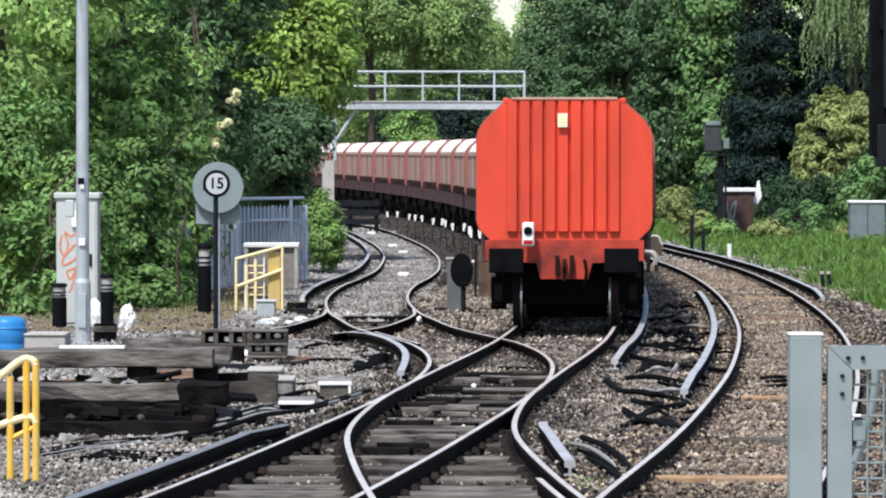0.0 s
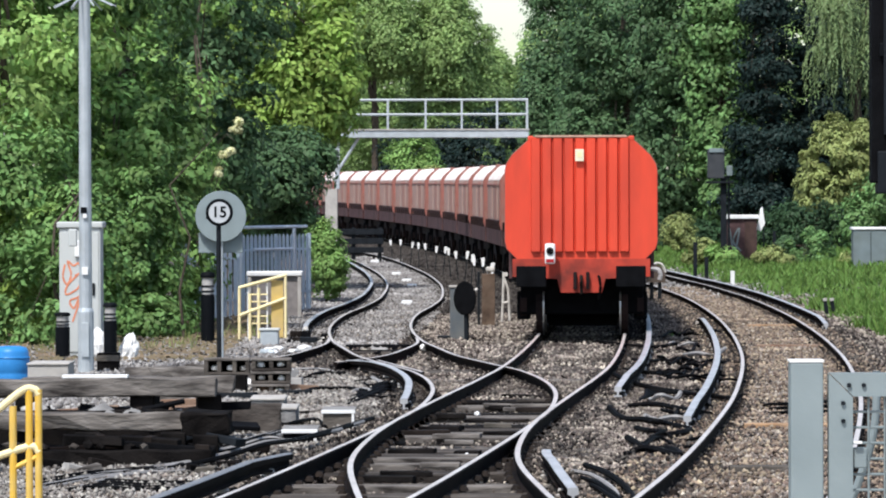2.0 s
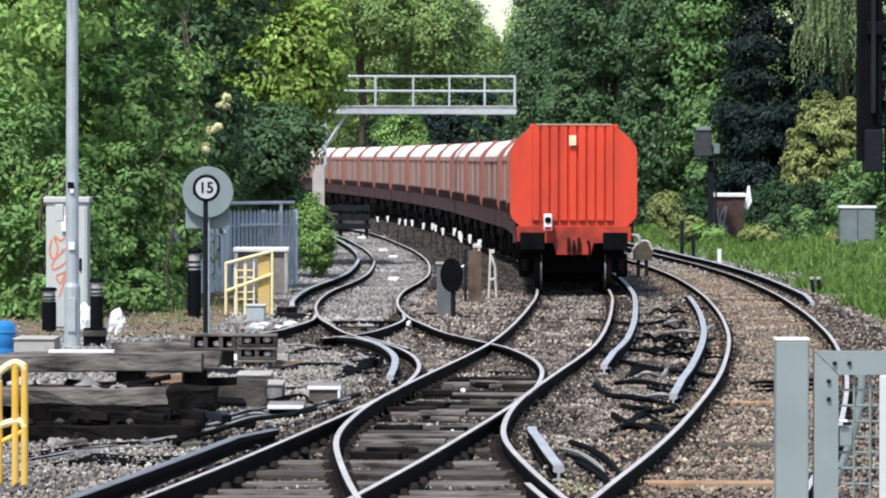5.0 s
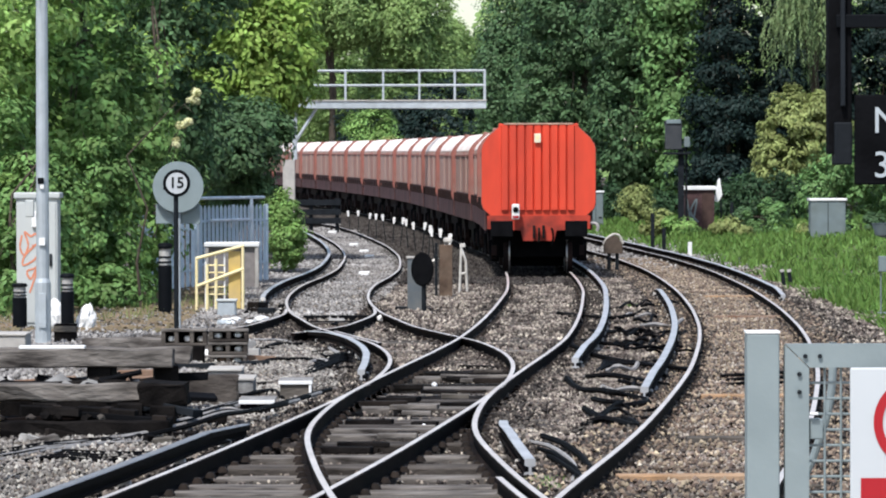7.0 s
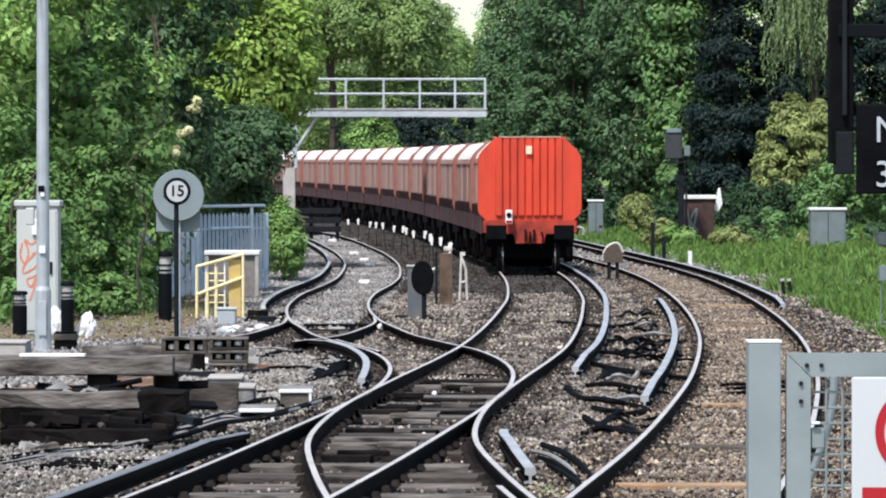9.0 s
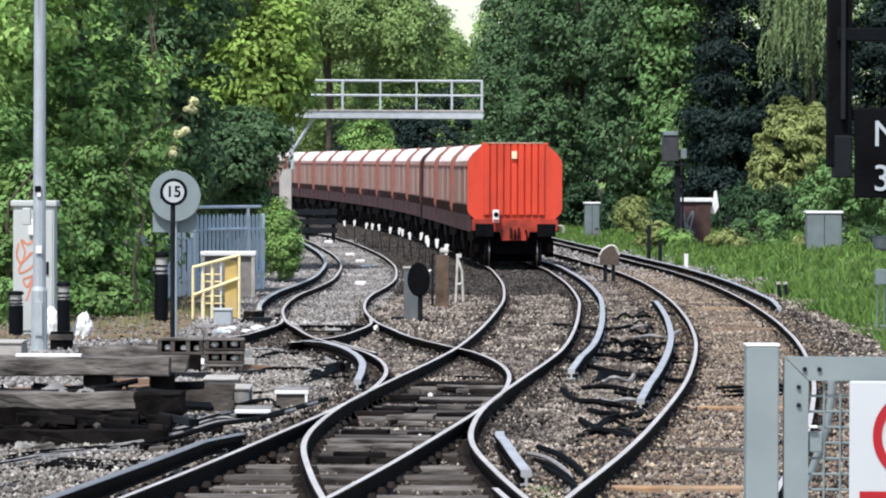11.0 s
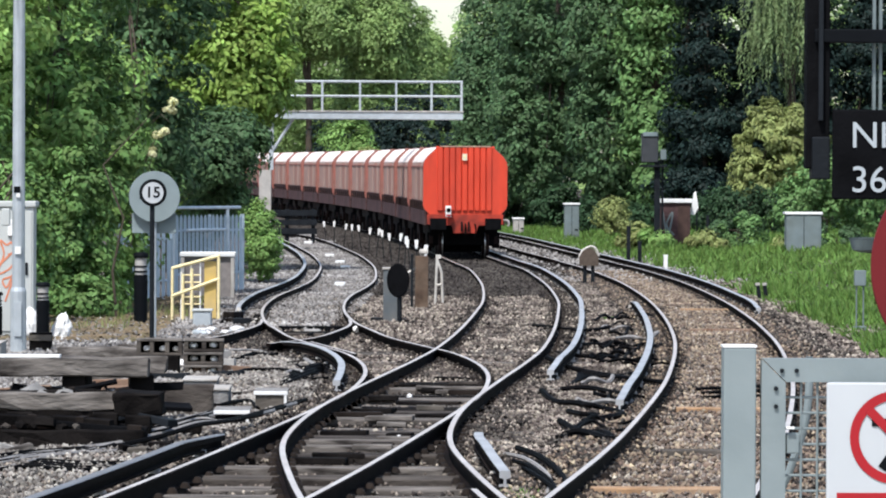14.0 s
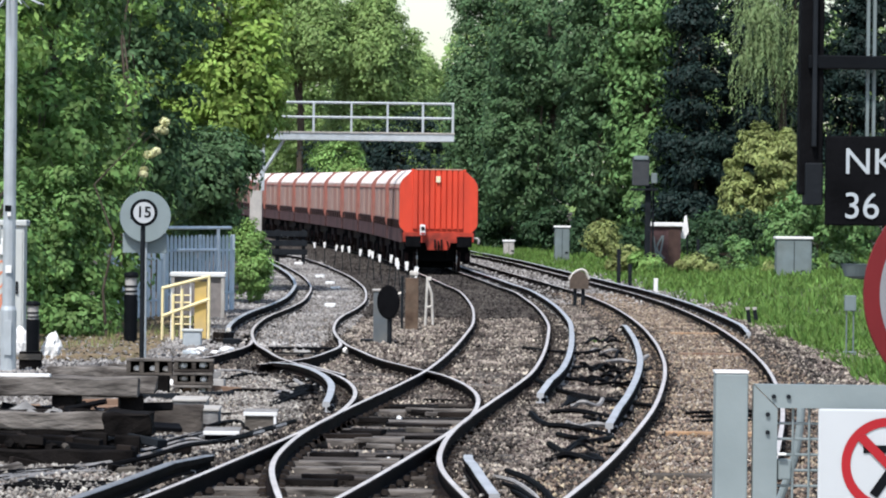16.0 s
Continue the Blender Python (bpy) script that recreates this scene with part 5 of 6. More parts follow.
# ---- the timber and steel heap on the left ----
def heap():
    t = thing("timber_stack", "heap of weathered grey-brown baulks on bearers", "timber")

    def baulk(x0, x1, y, d, z0, z1, turn=0.0, m=BEAM, label=""):
        c = ((x0 + x1) / 2, y, z0)
        h = (x1 - x0) / 2
        bm = box(-h, h, -d / 2, d / 2, 0, z1 - z0, 0.014)
        bmesh.ops.subdivide_edges(bm, edges=[e for e in bm.edges if e.calc_length() > 0.6 * h], cuts=7)
        for v in bm.verts:
            v.co += Vector((0.04, 0.05, 0.034)) * noise.noise((v.co.x * 3 + y, v.co.y * 9, v.co.z * 9 + x0)) + Vector((0, 0.01, 0.012)) * noise.noise((v.co.x * 1.1 + x0, y, 2.0))
        ob = part("baulk", bm, m, t, label)
        ob.matrix_basis = pose(*c, 0, 0, turn)
    baulk(-4.9, -2.20, 42.6, 0.36, -0.20, 0.0, 1, TAR_SHADE, "near-black baulk low in the heap")
    baulk(-4.9, -2.35, 43.6, 0.30, -0.20, -0.02, -1, TAR_SHADE, "near-black baulk low in the heap")
    baulk(-4.9, -2.50, 43.5, 0.30, 0.14, 0.31, 0.8, BEAM)
    baulk(-2.52, -2.06, 43.4, 0.55, 0.10, 0.33, -3, TAR_SHADE)
    baulk(-4.9, -2.35, 46.2, 0.34, 0.345, 0.535, -0.6)
    baulk(-4.4, -2.2, 47.0, 0.30, 0.36, 0.52, 1.2)
    # dark fillers: the next three baulks put shade into the heap's gaps
    baulk(-4.9, -2.30, 45.4, 0.28, -0.20, 0.02, 2, TIMBER)
    baulk(-4.9, -2.40, 44.6, 0.35, -0.20, 0.13, -1.2, TAR_SHADE, "near-black baulk low in the heap")
    baulk(-4.6, -2.62, 45.0, 0.30, 0.13, 0.26, 1.5, TAR_SHADE)
    baulk(-4.9, -3.3, 47.8, 0.28, -0.22, 0.12, 1, TIMBER)
    baulk(-2.45, -1.78, 48.4, 0.3, -0.22, 0.16, 8, TIMBER)
    baulk(-3.6, -2.3, 62.5, 0.26, -0.18, 0.10, 4)
    baulk(-4.3, -3.1, 60.5, 0.26, -0.18, 0.12, -3)
    for x, y, z0, z1 in ((-4.5, 43.5, -0.02, 0.13), (-3.45, 43.5, -0.02, 0.13), (-2.62, 43.4, -0.02, 0.13), (-2.3, 43.3, -0.20, 0.11), (-4.3, 46.4, -0.22, 0.35), (-3.1, 46.5, -0.22, 0.35), (-2.45, 46.6, -0.22, 0.36), (-3.7, 45.6, 0.0, 0.20)):
        ob = part("bearer", box(-0.12, 0.12, -0.4, 0.4, z0, z1, 0.01), TAR_SHADE, t)
        ob.matrix_basis = pose(x, y, 0, 0, 0, 5 * math.sin(x * 7))
    rr = random.Random(12)
    for i in range(30):
        x, y = rr.uniform(-4.5, -2.3), rr.uniform(44.2, 47.0)
        r = rr.uniform(0.08, 0.16)
        lump = thing("concrete_rubble", "broken lump of pale concrete in the timber heap", "rubble", pose(x, y, (0.13 if y < 45.3 else -0.12), 0, 0, 40 * i), group="concrete rubble")
        bm = bmesh.new()
        bmesh.ops.create_icosphere(bm, subdivisions=1, radius=1)
        for v in bm.verts:
            k = 0.8 + 0.7 * noise.noise(v.co * 1.9 + Vector((i * 2.3, 0, 0)))
            v.co = Vector((v.co.x * r * 1.7 * k, v.co.y * r * k, (v.co.z * k + 0.6) * r * 0.9))
        part("lump", bm, rr.choice((CONCRETE, WHITE, STONE_FACE, STONE_FACE, TAR_SHADE)), lump)
    for i in range(22):
        x = rr.uniform(-4.6, -2.3)
        r = rr.uniform(0.04, 0.09)
        front = i % 2
        lump = thing("concrete_rubble", "broken lump of pale concrete in the timber heap", "rubble", pose(x, 42.6 if front else 45.4, 0.0, 0, 0, 35 * i), group="concrete rubble")
        bm = bmesh.new()
        bmesh.ops.create_icosphere(bm, subdivisions=1, radius=1)
        for v in bm.verts:
            k = 0.8 + 0.7 * noise.noise(v.co * 1.9 + Vector((i * 1.7, 5, 0)))
            v.co = Vector((v.co.x * r * 1.9 * k, v.co.y * r * k, (v.co.z * k + 0.6) * (r * 0.8 if front else 0.17)))
        part("lump", bm, rr.choice((STONE_FACE, TAR_SHADE, TIMBER)) if front else rr.choice((WHITE, CONCRETE, STONE_FACE, RUST)), lump)
    off = thing("yellow_offcut", "short yellow-painted offcut under a baulk", "scrap", pose(-3.18, 43.1, 0.02, 0, 0, 6))
    part("offcut", box(-0.10, 0.10, -0.05, 0.05, 0.0, 0.055, 0.01), CREAM, off)
    for i, (x, y, z, l, a, tilt) in enumerate(((-3.0, 45.0, 0.14, 1.1, 10, -9), (-2.75, 44.4, 0.15, 0.8, -14, 10), (-3.7, 44.9, 0.13, 0.9, 24, -6), (-2.45, 44.6, 0.12, 0.7, 30, 6), (-3.3, 42.9, -0.02, 1.3, 6, -3), (-2.7, 42.6, 0.0, 1.0, -8, 4))):
        bar = thing("scrap_bar", "bent black bar wedged in the timber heap", "scrap", pose(x, y, z, 0, tilt, a), group="scrap in the heap")
        part("bar", box(-l / 2, l / 2, -0.03, 0.03, 0, 0.055, 0.01), BLACK if i % 2 else RAIL_SIDE, bar)
        part("fishplate", box(l / 2 - 0.16, l / 2 - 0.02, -0.04, 0.04, -0.01, 0.075, 0.008), CHAIR, bar)
    for i in range(34):
        x, y = rr.uniform(-4.6, -1.7), rr.choice((rr.uniform(41.0, 42.3), rr.uniform(44.0, 45.2), rr.uniform(47.5, 52.0)))
        z = 0.12 if 44 < y < 45.2 and x < -2.4 else -0.19
        l, d = rr.uniform(0.12, 0.5), rr.uniform(0.05, 0.13)
        chunk = thing("broken_timber", "broken end of weathered timber in the heap", "timber", pose(x, y, z, rr.uniform(-12, 12), rr.uniform(-14, 14), rr.uniform(-60, 60)), group="broken timber")
        bm = box(-l / 2, l / 2, -d / 2, d / 2, 0, rr.uniform(0.05, 0.14), 0.008)
        for v in bm.verts:
            v.co += Vector((0.05, 0.02, 0.03)) * noise.noise(v.co * 6 + Vector((i, 0, 0)))
        part("piece", bm, rr.choice((TAR_SHADE, TIMBER, BEAM, WOODCAP, TAR_SHADE, CHAIR, STONE_FACE)), chunk)
    p = thing("white_plank", "dirty white plank lying on a baulk", "plank")
    part("board", box(-3.92, -3.25, 46.1, 46.28, 0.537, 0.57, 0.006), WHITE, p)
    for i, (x, y, z, l, a, mm) in enumerate(((-3.3, 43.0, 0.13, 0.7, 14, TAR_SHADE), (-2.8, 42.7, 0.13, 0.6, -18, TAR_SHADE), (-3.6, 44.8, 0.12, 1.0, 30, CHARCOAL), (-2.6, 45.2, 0.16, 0.9, -30, RUST), (-3.1, 45.3, 0.16, 0.8, 12, CHARCOAL), (-3.3, 50.6, -0.06, 0.9, -14, WOODCAP))):
        s = thing("scrap_bar", "bent scrap steel and timber lying in the heap", "scrap", pose(x, y, z - 0.14, 4, 3, a), group="scrap in the heap")
        part("bar", box(-l / 2, l / 2, -0.06, 0.06, 0, 0.12, 0.01), mm, s)
        part("strap", box(-0.04, 0.04, -0.07, 0.07, -0.01, 0.13, 0.005), CHAIR, s)


heap()
rk = thing("casting_stack", "stack of grimy iron castings with square holes", "scrap", pose(-2.6, 59, -0.2))
for x0, x1, z0, z1, cols, rows in ((-0.56, 0.04, 0.28, 0.50, 3, 1), (0.06, 0.58, 0.33, 0.50, 2, 1), (0.05, 0.57, 0.165, 0.325, 2, 1), (0.07, 0.56, 0.0, 0.16, 2, 1)):
    w = (x1 - x0) / cols
    # highlights are the paler top plates, hole shade is the black backing
    part("plate", box(x0, x1, -0.14, 0.14, z1 - 0.035, z1, 0.008), BEAM, rk, "top plate, paler for its lit edge")
    part("plate", box(x0, x1, -0.14, 0.14, z0, z0 + 0.035, 0.008), TIMBER, rk)
    part("backing", box(x0 + 0.01, x1 - 0.01, 0.10, 0.13, z0 + 0.035, z1 - 0.035), TAR_SHADE, rk)
    for k in range(cols + 1):
        xx = min(max(x0 + w * k, x0 + 0.03), x1 - 0.03)
        part("web", box(xx - 0.028, xx + 0.028, -0.13, 0.10, z0 + 0.035, z1 - 0.035, 0.006), TIMBER, rk)
part("bearer", box(-0.52, 0.0, -0.2, 0.2, 0.0, 0.28, 0.02), TAR_SHADE, rk)
for k, (x, z) in enumerate(((-0.42, 0.335), (-0.21, 0.335), (-0.04, 0.33), (0.18, 0.375), (0.44, 0.385), (0.19, 0.21), (0.45, 0.20), (0.43, 0.05))):
    part("insulator", lathe([(0.035, 0), (0.055, 0.015), (0.055, 0.05), (0.03, 0.07)], 10, None, Matrix.Translation((x, -0.02, z))), WHITE if k % 3 < 2 else POT, rk, "white porcelain insulator")
for i, (x, y, z, s) in enumerate(((-2.95, 66, 0.0, 0.09), (-2.62, 66.2, 0.02, 0.11), (-2.35, 66, 0.02, 0.08), (-2.98, 61, -0.03, 0.07), (-2.72, 61, -0.03, 0.08), (-2.3, 61.2, -0.06, 0.07), (-3.75, 51.0, 0.02, 0.12), (-2.55, 52, 0.06, 0.1), (-3.45, 52, 0.05, 0.1))):
    w = thing("white_stone", "white-painted lump lying in the heap", "stone", pose(x, y, -0.2), group="white lumps")
    bm = bmesh.new()
    bmesh.ops.create_icosphere(bm, subdivisions=2, radius=1)
    for v in bm.verts:
        v.co *= 0.7 + 0.9 * noise.noise(v.co * 2.3 + Vector((i, 2 * i, 0)))
        v.co = Vector((v.co.x * s * 1.5, v.co.y * s, (v.co.z + 0.6) * (z + 0.2) * 0.6))
    part("lump", bm, WHITE, w)
for x, y, mm, zt, wd in ((-5.25, 60, CONCRETE, 0.21, 0.27), (-1.95, 50.2, STONE_FACE, 0.06, 0.30), (-2.1, 53.5, STONE_FACE, 0.02, 0.2)):
    c = thing("concrete_block", "grey concrete trough block on the ground", "block", pose(x, y, -0.22), group="trough blocks")
    part("block", box(-wd, wd, -0.45, 0.45, 0, zt + 0.20, 0.015), mm, c)
    part("lid", box(-wd - 0.01, wd + 0.01, -0.47, 0.47, zt + 0.20, zt + 0.23, 0.01), CONCRETE, c)
for x, y, zt in ((-1.50, 46.6, 0.02), (-1.18, 49.8, 0.07)):
    c = thing("cable_trough", "dark cable trough with a white-painted rim", "trough", pose(x, y, -0.22), group="cable troughs")
    # near trough is solid; its black paint stands for the shaded inside
    part("body", box(-0.17, 0.17, -0.4, 0.4, 0, zt + 0.19, 0.01), TIMBER if zt > 0.05 else BLACK, c)
    part("lid", box(-0.185, 0.185, -0.40, 0.42, zt + 0.19, zt + 0.208, 0.006), STONE_FACE, c, "pale worn lid")
    part("end", box(0.145, 0.175, -0.42, -0.40, 0.02, zt + 0.2, 0.004), WHITE, c)
    part("rim", box(-0.185, 0.185, -0.425, -0.405, zt + 0.165, zt + 0.206, 0.004), WHITE, c, "white-painted rim")
dr = thing("barrel", "bright blue plastic barrel beside the heap", "barrel", pose(-5.98, 62, -0.22))
part("shell", lathe([(0.22, 0), (0.255, 0.03), (0.265, 0.2), (0.255, 0.22), (0.265, 0.24), (0.265, 0.42), (0.255, 0.44), (0.255, 0.50), (0.22, 0.57), (0.12, 0.59)], 28), BLUE, dr, smooth=True)
part("rim", lathe([(0.268, 0.42), (0.275, 0.43), (0.268, 0.445)], 28), BLUE, dr)
for x, y, h in ((-5.42, 71.4, 0.30), (-5.02, 71, 0.26)):
    sk = thing("sack", "crumpled white plastic sack on the ground", "sack", pose(x, y, -0.2), group="white sacks")
    bm = bmesh.new()
    bmesh.ops.create_icosphere(bm, subdivisions=3, radius=1)
    for v in bm.verts:
        k = 1 + 0.55 * noise.noise(v.co * 1.7 + Vector((x, 0, 0))) + 0.25 * noise.noise(v.co * 5)
        up = 0.5 + 0.5 * v.co.z
        v.co = Vector((v.co.x * 0.19 * k * (1.1 - 0.75 * up) + 0.08 * up * (1 if x > -5.2 else -1), v.co.y * 0.15 * k * (1.1 - 0.6 * up), up * h * 1.75 * (0.9 + 0.2 * k)))
    part("bag", bm, WHITE, sk)
cr = thing("crate", "small dark brown crate beside a lamp post", "crate", pose(-4.98, 66.6, -0.2))
part("body", box(-0.16, 0.16, -0.15, 0.15, 0, 0.32, 0.01), TAR_SHADE, cr)
part("slat", box(-0.17, 0.17, -0.165, -0.15, 0.2, 0.29, 0.004), TIMBER, cr)

fy = thing("yellow_handrail", "bright yellow tubular handrail close by on the ballast", "handrail", pose(0, 36.2, 0))
for x, z in ((-3.47, 0.70), (-3.34, 0.83), (-3.265, 0.83)):
    part("upright", rod((x, 0, -0.25), (x, 0, z), 0.03, 10), YELLOW, fy)
for z0, z1 in ((0.60, 0.82), (0.26, 0.36)):
    part("rail", tube([(-4.1, 0, z0 - 0.12), (-3.7, 0, z0), (-3.40, 0, z1), (-3.30, 0, z1 + 0.012), (-3.262, 0, z1 - 0.03)], 0.032, 10), CREAM, fy)
part("brace", rod((-3.47, 0, 0.20), (-3.26, 0, 0.30), 0.022, 8), YELLOW, fy)

# ---- between the tracks ----
ds = thing("disc_signal", "dark round shunting disc on a short post", "signal", pose(0.345, 81, -0.2))
part("post", rod((0.02, 0.05, -0.05), (0.02, 0.05, 0.75), 0.045, 10), CHARCOAL, ds)
part("disc", lathe([(0.24, 0), (0.245, 0.02), (0.22, 0.03)], 32, None, Matrix.Translation((0, 0, 0.80)) @ Matrix.Rotation(radians(-35), 4, "Z") @ FACE @ Matrix.Diagonal((1, 1.25, 1, 1))), BLACK, ds, "black round face")
part("lamp", box(-0.06, 0.10, 0.06, 0.2, 0.70, 0.95, 0.02), CHARCOAL, ds)
bx = thing("relay_case", "narrow grey steel relay case", "box", pose(0.20, 82.2, -0.2))
part("body", box(-0.13, 0.13, -0.2, 0.2, 0, 0.97, 0.012), CASE, bx)
part("lid", box(-0.15, 0.15, -0.22, 0.22, 0.97, 1.01, 0.01), CONCRETE, bx)
part("step", box(-0.36, -0.13, -0.2, 0.1, -0.02, 0.10, 0.01), CHARCOAL, bx)
RUST_DARK = mat("dark_rust", (0.085, 0.055, 0.038), 0.85, vary=0.35, scale=5, dirt=(0.20, 0.15, 0.11), dirt_amount=0.3, dirt_scale=4, bump=0.4)
rp = thing("rusty_case", "tall rusty brown steel case with a pale pipe", "box", pose(0.82, 91, -0.2))
part("body", box(-0.10, 0.16, -0.12, 0.12, 0, 1.08, 0.01), RUST_DARK, rp)
part("frame", box(-0.19, -0.14, -0.14, 0.14, 0, 1.12, 0.006), CHARCOAL, rp)
part("pipe", tube([(-0.5, 0, 0.72), (-0.25, 0, 0.74), (-0.05, 0, 0.85), (0.0, 0, 1.0), (0.08, 0, 1.18)], 0.045), POT, rp)
part("cap", box(-0.02, 0.16, -0.12, 0.12, 1.12, 1.22, 0.03), POT, rp)
wp = thing("white_marker_stand", "thin white two-legged marker stand", "marker", pose(1.22, 94, -0.2))
for a, b in (((-0.06, 0, 0), (-0.02, 0, 1.02)), ((0.10, 0, 0.05), (0.07, 0, 0.72)), ((-0.05, 0, 0.42), (0.09, 0, 0.45)), ((0.07, 0, 0.70), (-0.02, 0, 0.95))):
    part("bar", rod(a, b, 0.026, 8), POT, wp)
part("plate", box(-0.05, 0.06, -0.02, 0.02, 0.98, 1.06, 0.005), POT, wp)
fg = thing("trackside_signal_box", "small brown hooded case on two thin legs", "signal", pose(5.25, 113.3, -0.2))
for x in (-0.10, 0.10):
    part("leg", box(x - 0.045, x + 0.045, -0.05, 0.05, 0, 0.55, 0.006), CHARCOAL, fg)
part("case", prism([(-0.23, 0.50), (0.23, 0.50), (0.24, 0.72), (0.12, 0.92), (0.0, 0.95), (-0.16, 0.86), (-0.24, 0.72)], -0.12, 0.12), TAN, fg)
part("hood", tube([(-0.25, -0.05, 0.72), (-0.15, -0.05, 0.88), (0.02, -0.05, 0.98), (0.16, -0.05, 0.94), (0.25, -0.05, 0.74)], 0.032), POT, fg, "pale rounded hood")

for x, y, w in ((-2.97, 188, 0.34), (-1.70, 154, 0.30), (-1.24, 141, 0.28), (-1.0, 132, 0.28), (-0.96, 109.6, 0.25)):
    s = thing("white_slab", "white marker slab lying between siding rails", "slab", pose(x, y, -0.2), group="white slabs")
    part("slab", box(-w / 2, w / 2, -0.9, 0.9, 0, 0.13, 0.01), WHITE, s)
for x, y, s in ((-0.36, 75, 0.09), (0.20, 44, 0.03), (0.36, 52.5, 0.035)):
    w = thing("pale_stone", "pale loose stone on the crossing timbers", "stone", pose(x, y, -0.17, 0, 0, 40 * x), group="pale stones")
    bm = bmesh.new()
    bmesh.ops.create_icosphere(bm, subdivisions=1, radius=1)
    for v in bm.verts:
        v.co = Vector((v.co.x * s, v.co.y * s * 2, (v.co.z + 0.8) * s))
    part("stone", bm, WHITE, w)

# exposed orange-brown sleepers in the outer track
OCHRE = mat("ochre_timber", (0.32, 0.19, 0.10), 0.85, vary=0.3, scale=5, dirt=(0.30, 0.24, 0.18), dirt_amount=0.4, dirt_scale=2, bump=0.4)
for x, y, l, mm in ((2.36, 36.3, 1.3, OCHRE), (3.85, 49.4, 1.2, OCHRE), (6.55, 89, 1.25, OCHRE), (5.85, 76.5, 1.2, RUST), (3.0, 41.5, 0.8, TIMBER)):
    o = thing("worn_sleeper", "worn orange-brown sleeper showing through the ballast", "railway sleeper", pose(x, y, -0.2), group="worn sleepers")
    part("timber", box(-l / 2, l / 2, -0.12, 0.12, -0.05, 0.095, 0.012), mm, o)


# loose cables over the ballast
def cable(points, r, m, label):
    t = thing("cable", label, "cable", group="loose cables")
    part("sheath", tube(points, r, 6), m, t)


rc = random.Random(21)
for i in range(24):
    y = 42 + 42 * rc.random() ** 0.9
    lo = float(np.interp(y, LINE["main"][:, 1], LINE["main"][:, 0])) + 1.35
    hi = float(np.interp(y, LINE["right"][:, 1], LINE["right"][:, 0])) - 1.0
    x = lo + (hi - lo) * rc.random() * 0.6
    l, amp, ph = rc.uniform(0.35, 0.8), rc.uniform(0.3, 1.0), rc.uniform(0, 6.28)
    pts = [(x + l * q / 7 + 0.03 * math.sin(ph + q), y + amp * math.sin(ph + q * 0.75) + 0.1 * q, -0.135 + 0.035 * (1 + math.sin(ph * 2 + q * 1.3))) for q in range(8)]
    cable(pts, rc.uniform(0.018, 0.032), CABLE if rc.random() < 0.8 else CABLE_GREY, "black rubber cable snaking over the ballast")
# the loops by the ends of the raised rails
for pts, r in (
    ([(2.32, 62.5, -0.06), (2.50, 60.4, -0.10), (2.75, 59.0, -0.12), (3.05, 58.0, -0.13), (3.35, 58.8, -0.13)], 0.034),
    ([(2.20, 54.3, -0.13), (2.50, 54.0, -0.10), (2.80, 53.0, -0.12), (3.05, 52.0, -0.13)], 0.034),
    ([(1.92, 53.2, -0.10), (2.0, 51.2, -0.13), (2.22, 50.2, -0.10), (2.46, 49.4, -0.12), (2.62, 48.4, -0.13), (2.42, 47.2, -0.10), (2.12, 46.8, -0.13)], 0.036),
    ([(1.86, 46.4, -0.10), (2.0, 45.0, -0.13), (2.22, 44.4, -0.11), (2.24, 43.4, -0.12), (2.0, 44.2, -0.09), (1.82, 44.4, -0.13)], 0.034),
    ([(2.05, 48.8, -0.12), (2.15, 47.6, -0.09), (2.35, 48.2, -0.13)], 0.03),
    ([(2.7, 79.0, -0.13), (3.1, 76.5, -0.11), (3.5, 75.8, -0.12), (3.9, 76.5, -0.08)], 0.034),
    ([(2.9, 70.2, -0.13), (3.0, 68.4, -0.09), (3.3, 69.4, -0.12), (3.6, 68.6, -0.13)], 0.032),
    ([(2.6, 66.0, -0.13), (2.9, 64.0, -0.10), (3.25, 64.8, -0.12)], 0.032),
    ([(1.28, 41.6, -0.10), (1.42, 39.8, -0.07), (1.52, 38.2, -0.09), (1.56, 36.6, -0.14)], 0.028),
):
    cable(pts, r, CABLE, "thick black rubber cable looping over the ballast")
for k in range(5):
    cable([(2.35 + 0.05 * k, 55.6 + 0.5 * k, -0.14), (2.6, 56.8 + 0.35 * k, -0.10), (2.9, 57.0 + 0.2 * k, -0.09), (3.25, 56.4, -0.10), (3.5, 55.4 - 0.1 * k, -0.08)], 0.022, CABLE, "fan of black cables at the end of a raised rail")
for k in range(5):
    cable([(-3.0 + 0.12 * k, 41.4 + 0.35 * k, -0.14), (-2.5, 41.8 + 0.5 * k, -0.12), (-2.05, 42.6 + 0.5 * k, -0.06), (-1.75, 43.4 + 0.4 * k, 0.0), (-1.5, 44.6, -0.02), (-1.2 + 0.1 * k, 46.5 + 0.8 * k, -0.05)], 0.024, CABLE_GREY if k % 2 else CABLE, "grey and black cables bundled beside the third rail")
for k in range(4):
    cable([(-3.4 + 0.2 * k, 38.6 + 0.3 * k, -0.15), (-3.0, 38.9 + 0.3 * k, -0.12), (-2.6, 38.6 + 0.35 * k, -0.13), (-2.2, 39.2 + 0.2 * k, -0.14)], 0.022, CABLE, "black cable lying on stony ballast")
for k in range(3):
    cable([(-1.2, 55 + k, -0.14), (-0.9, 57 + k, -0.08), (-0.75, 58.5 + k, -0.1), (-0.55, 58 + k, -0.15)], 0.025, CABLE, "black cable at the third rail ramp")
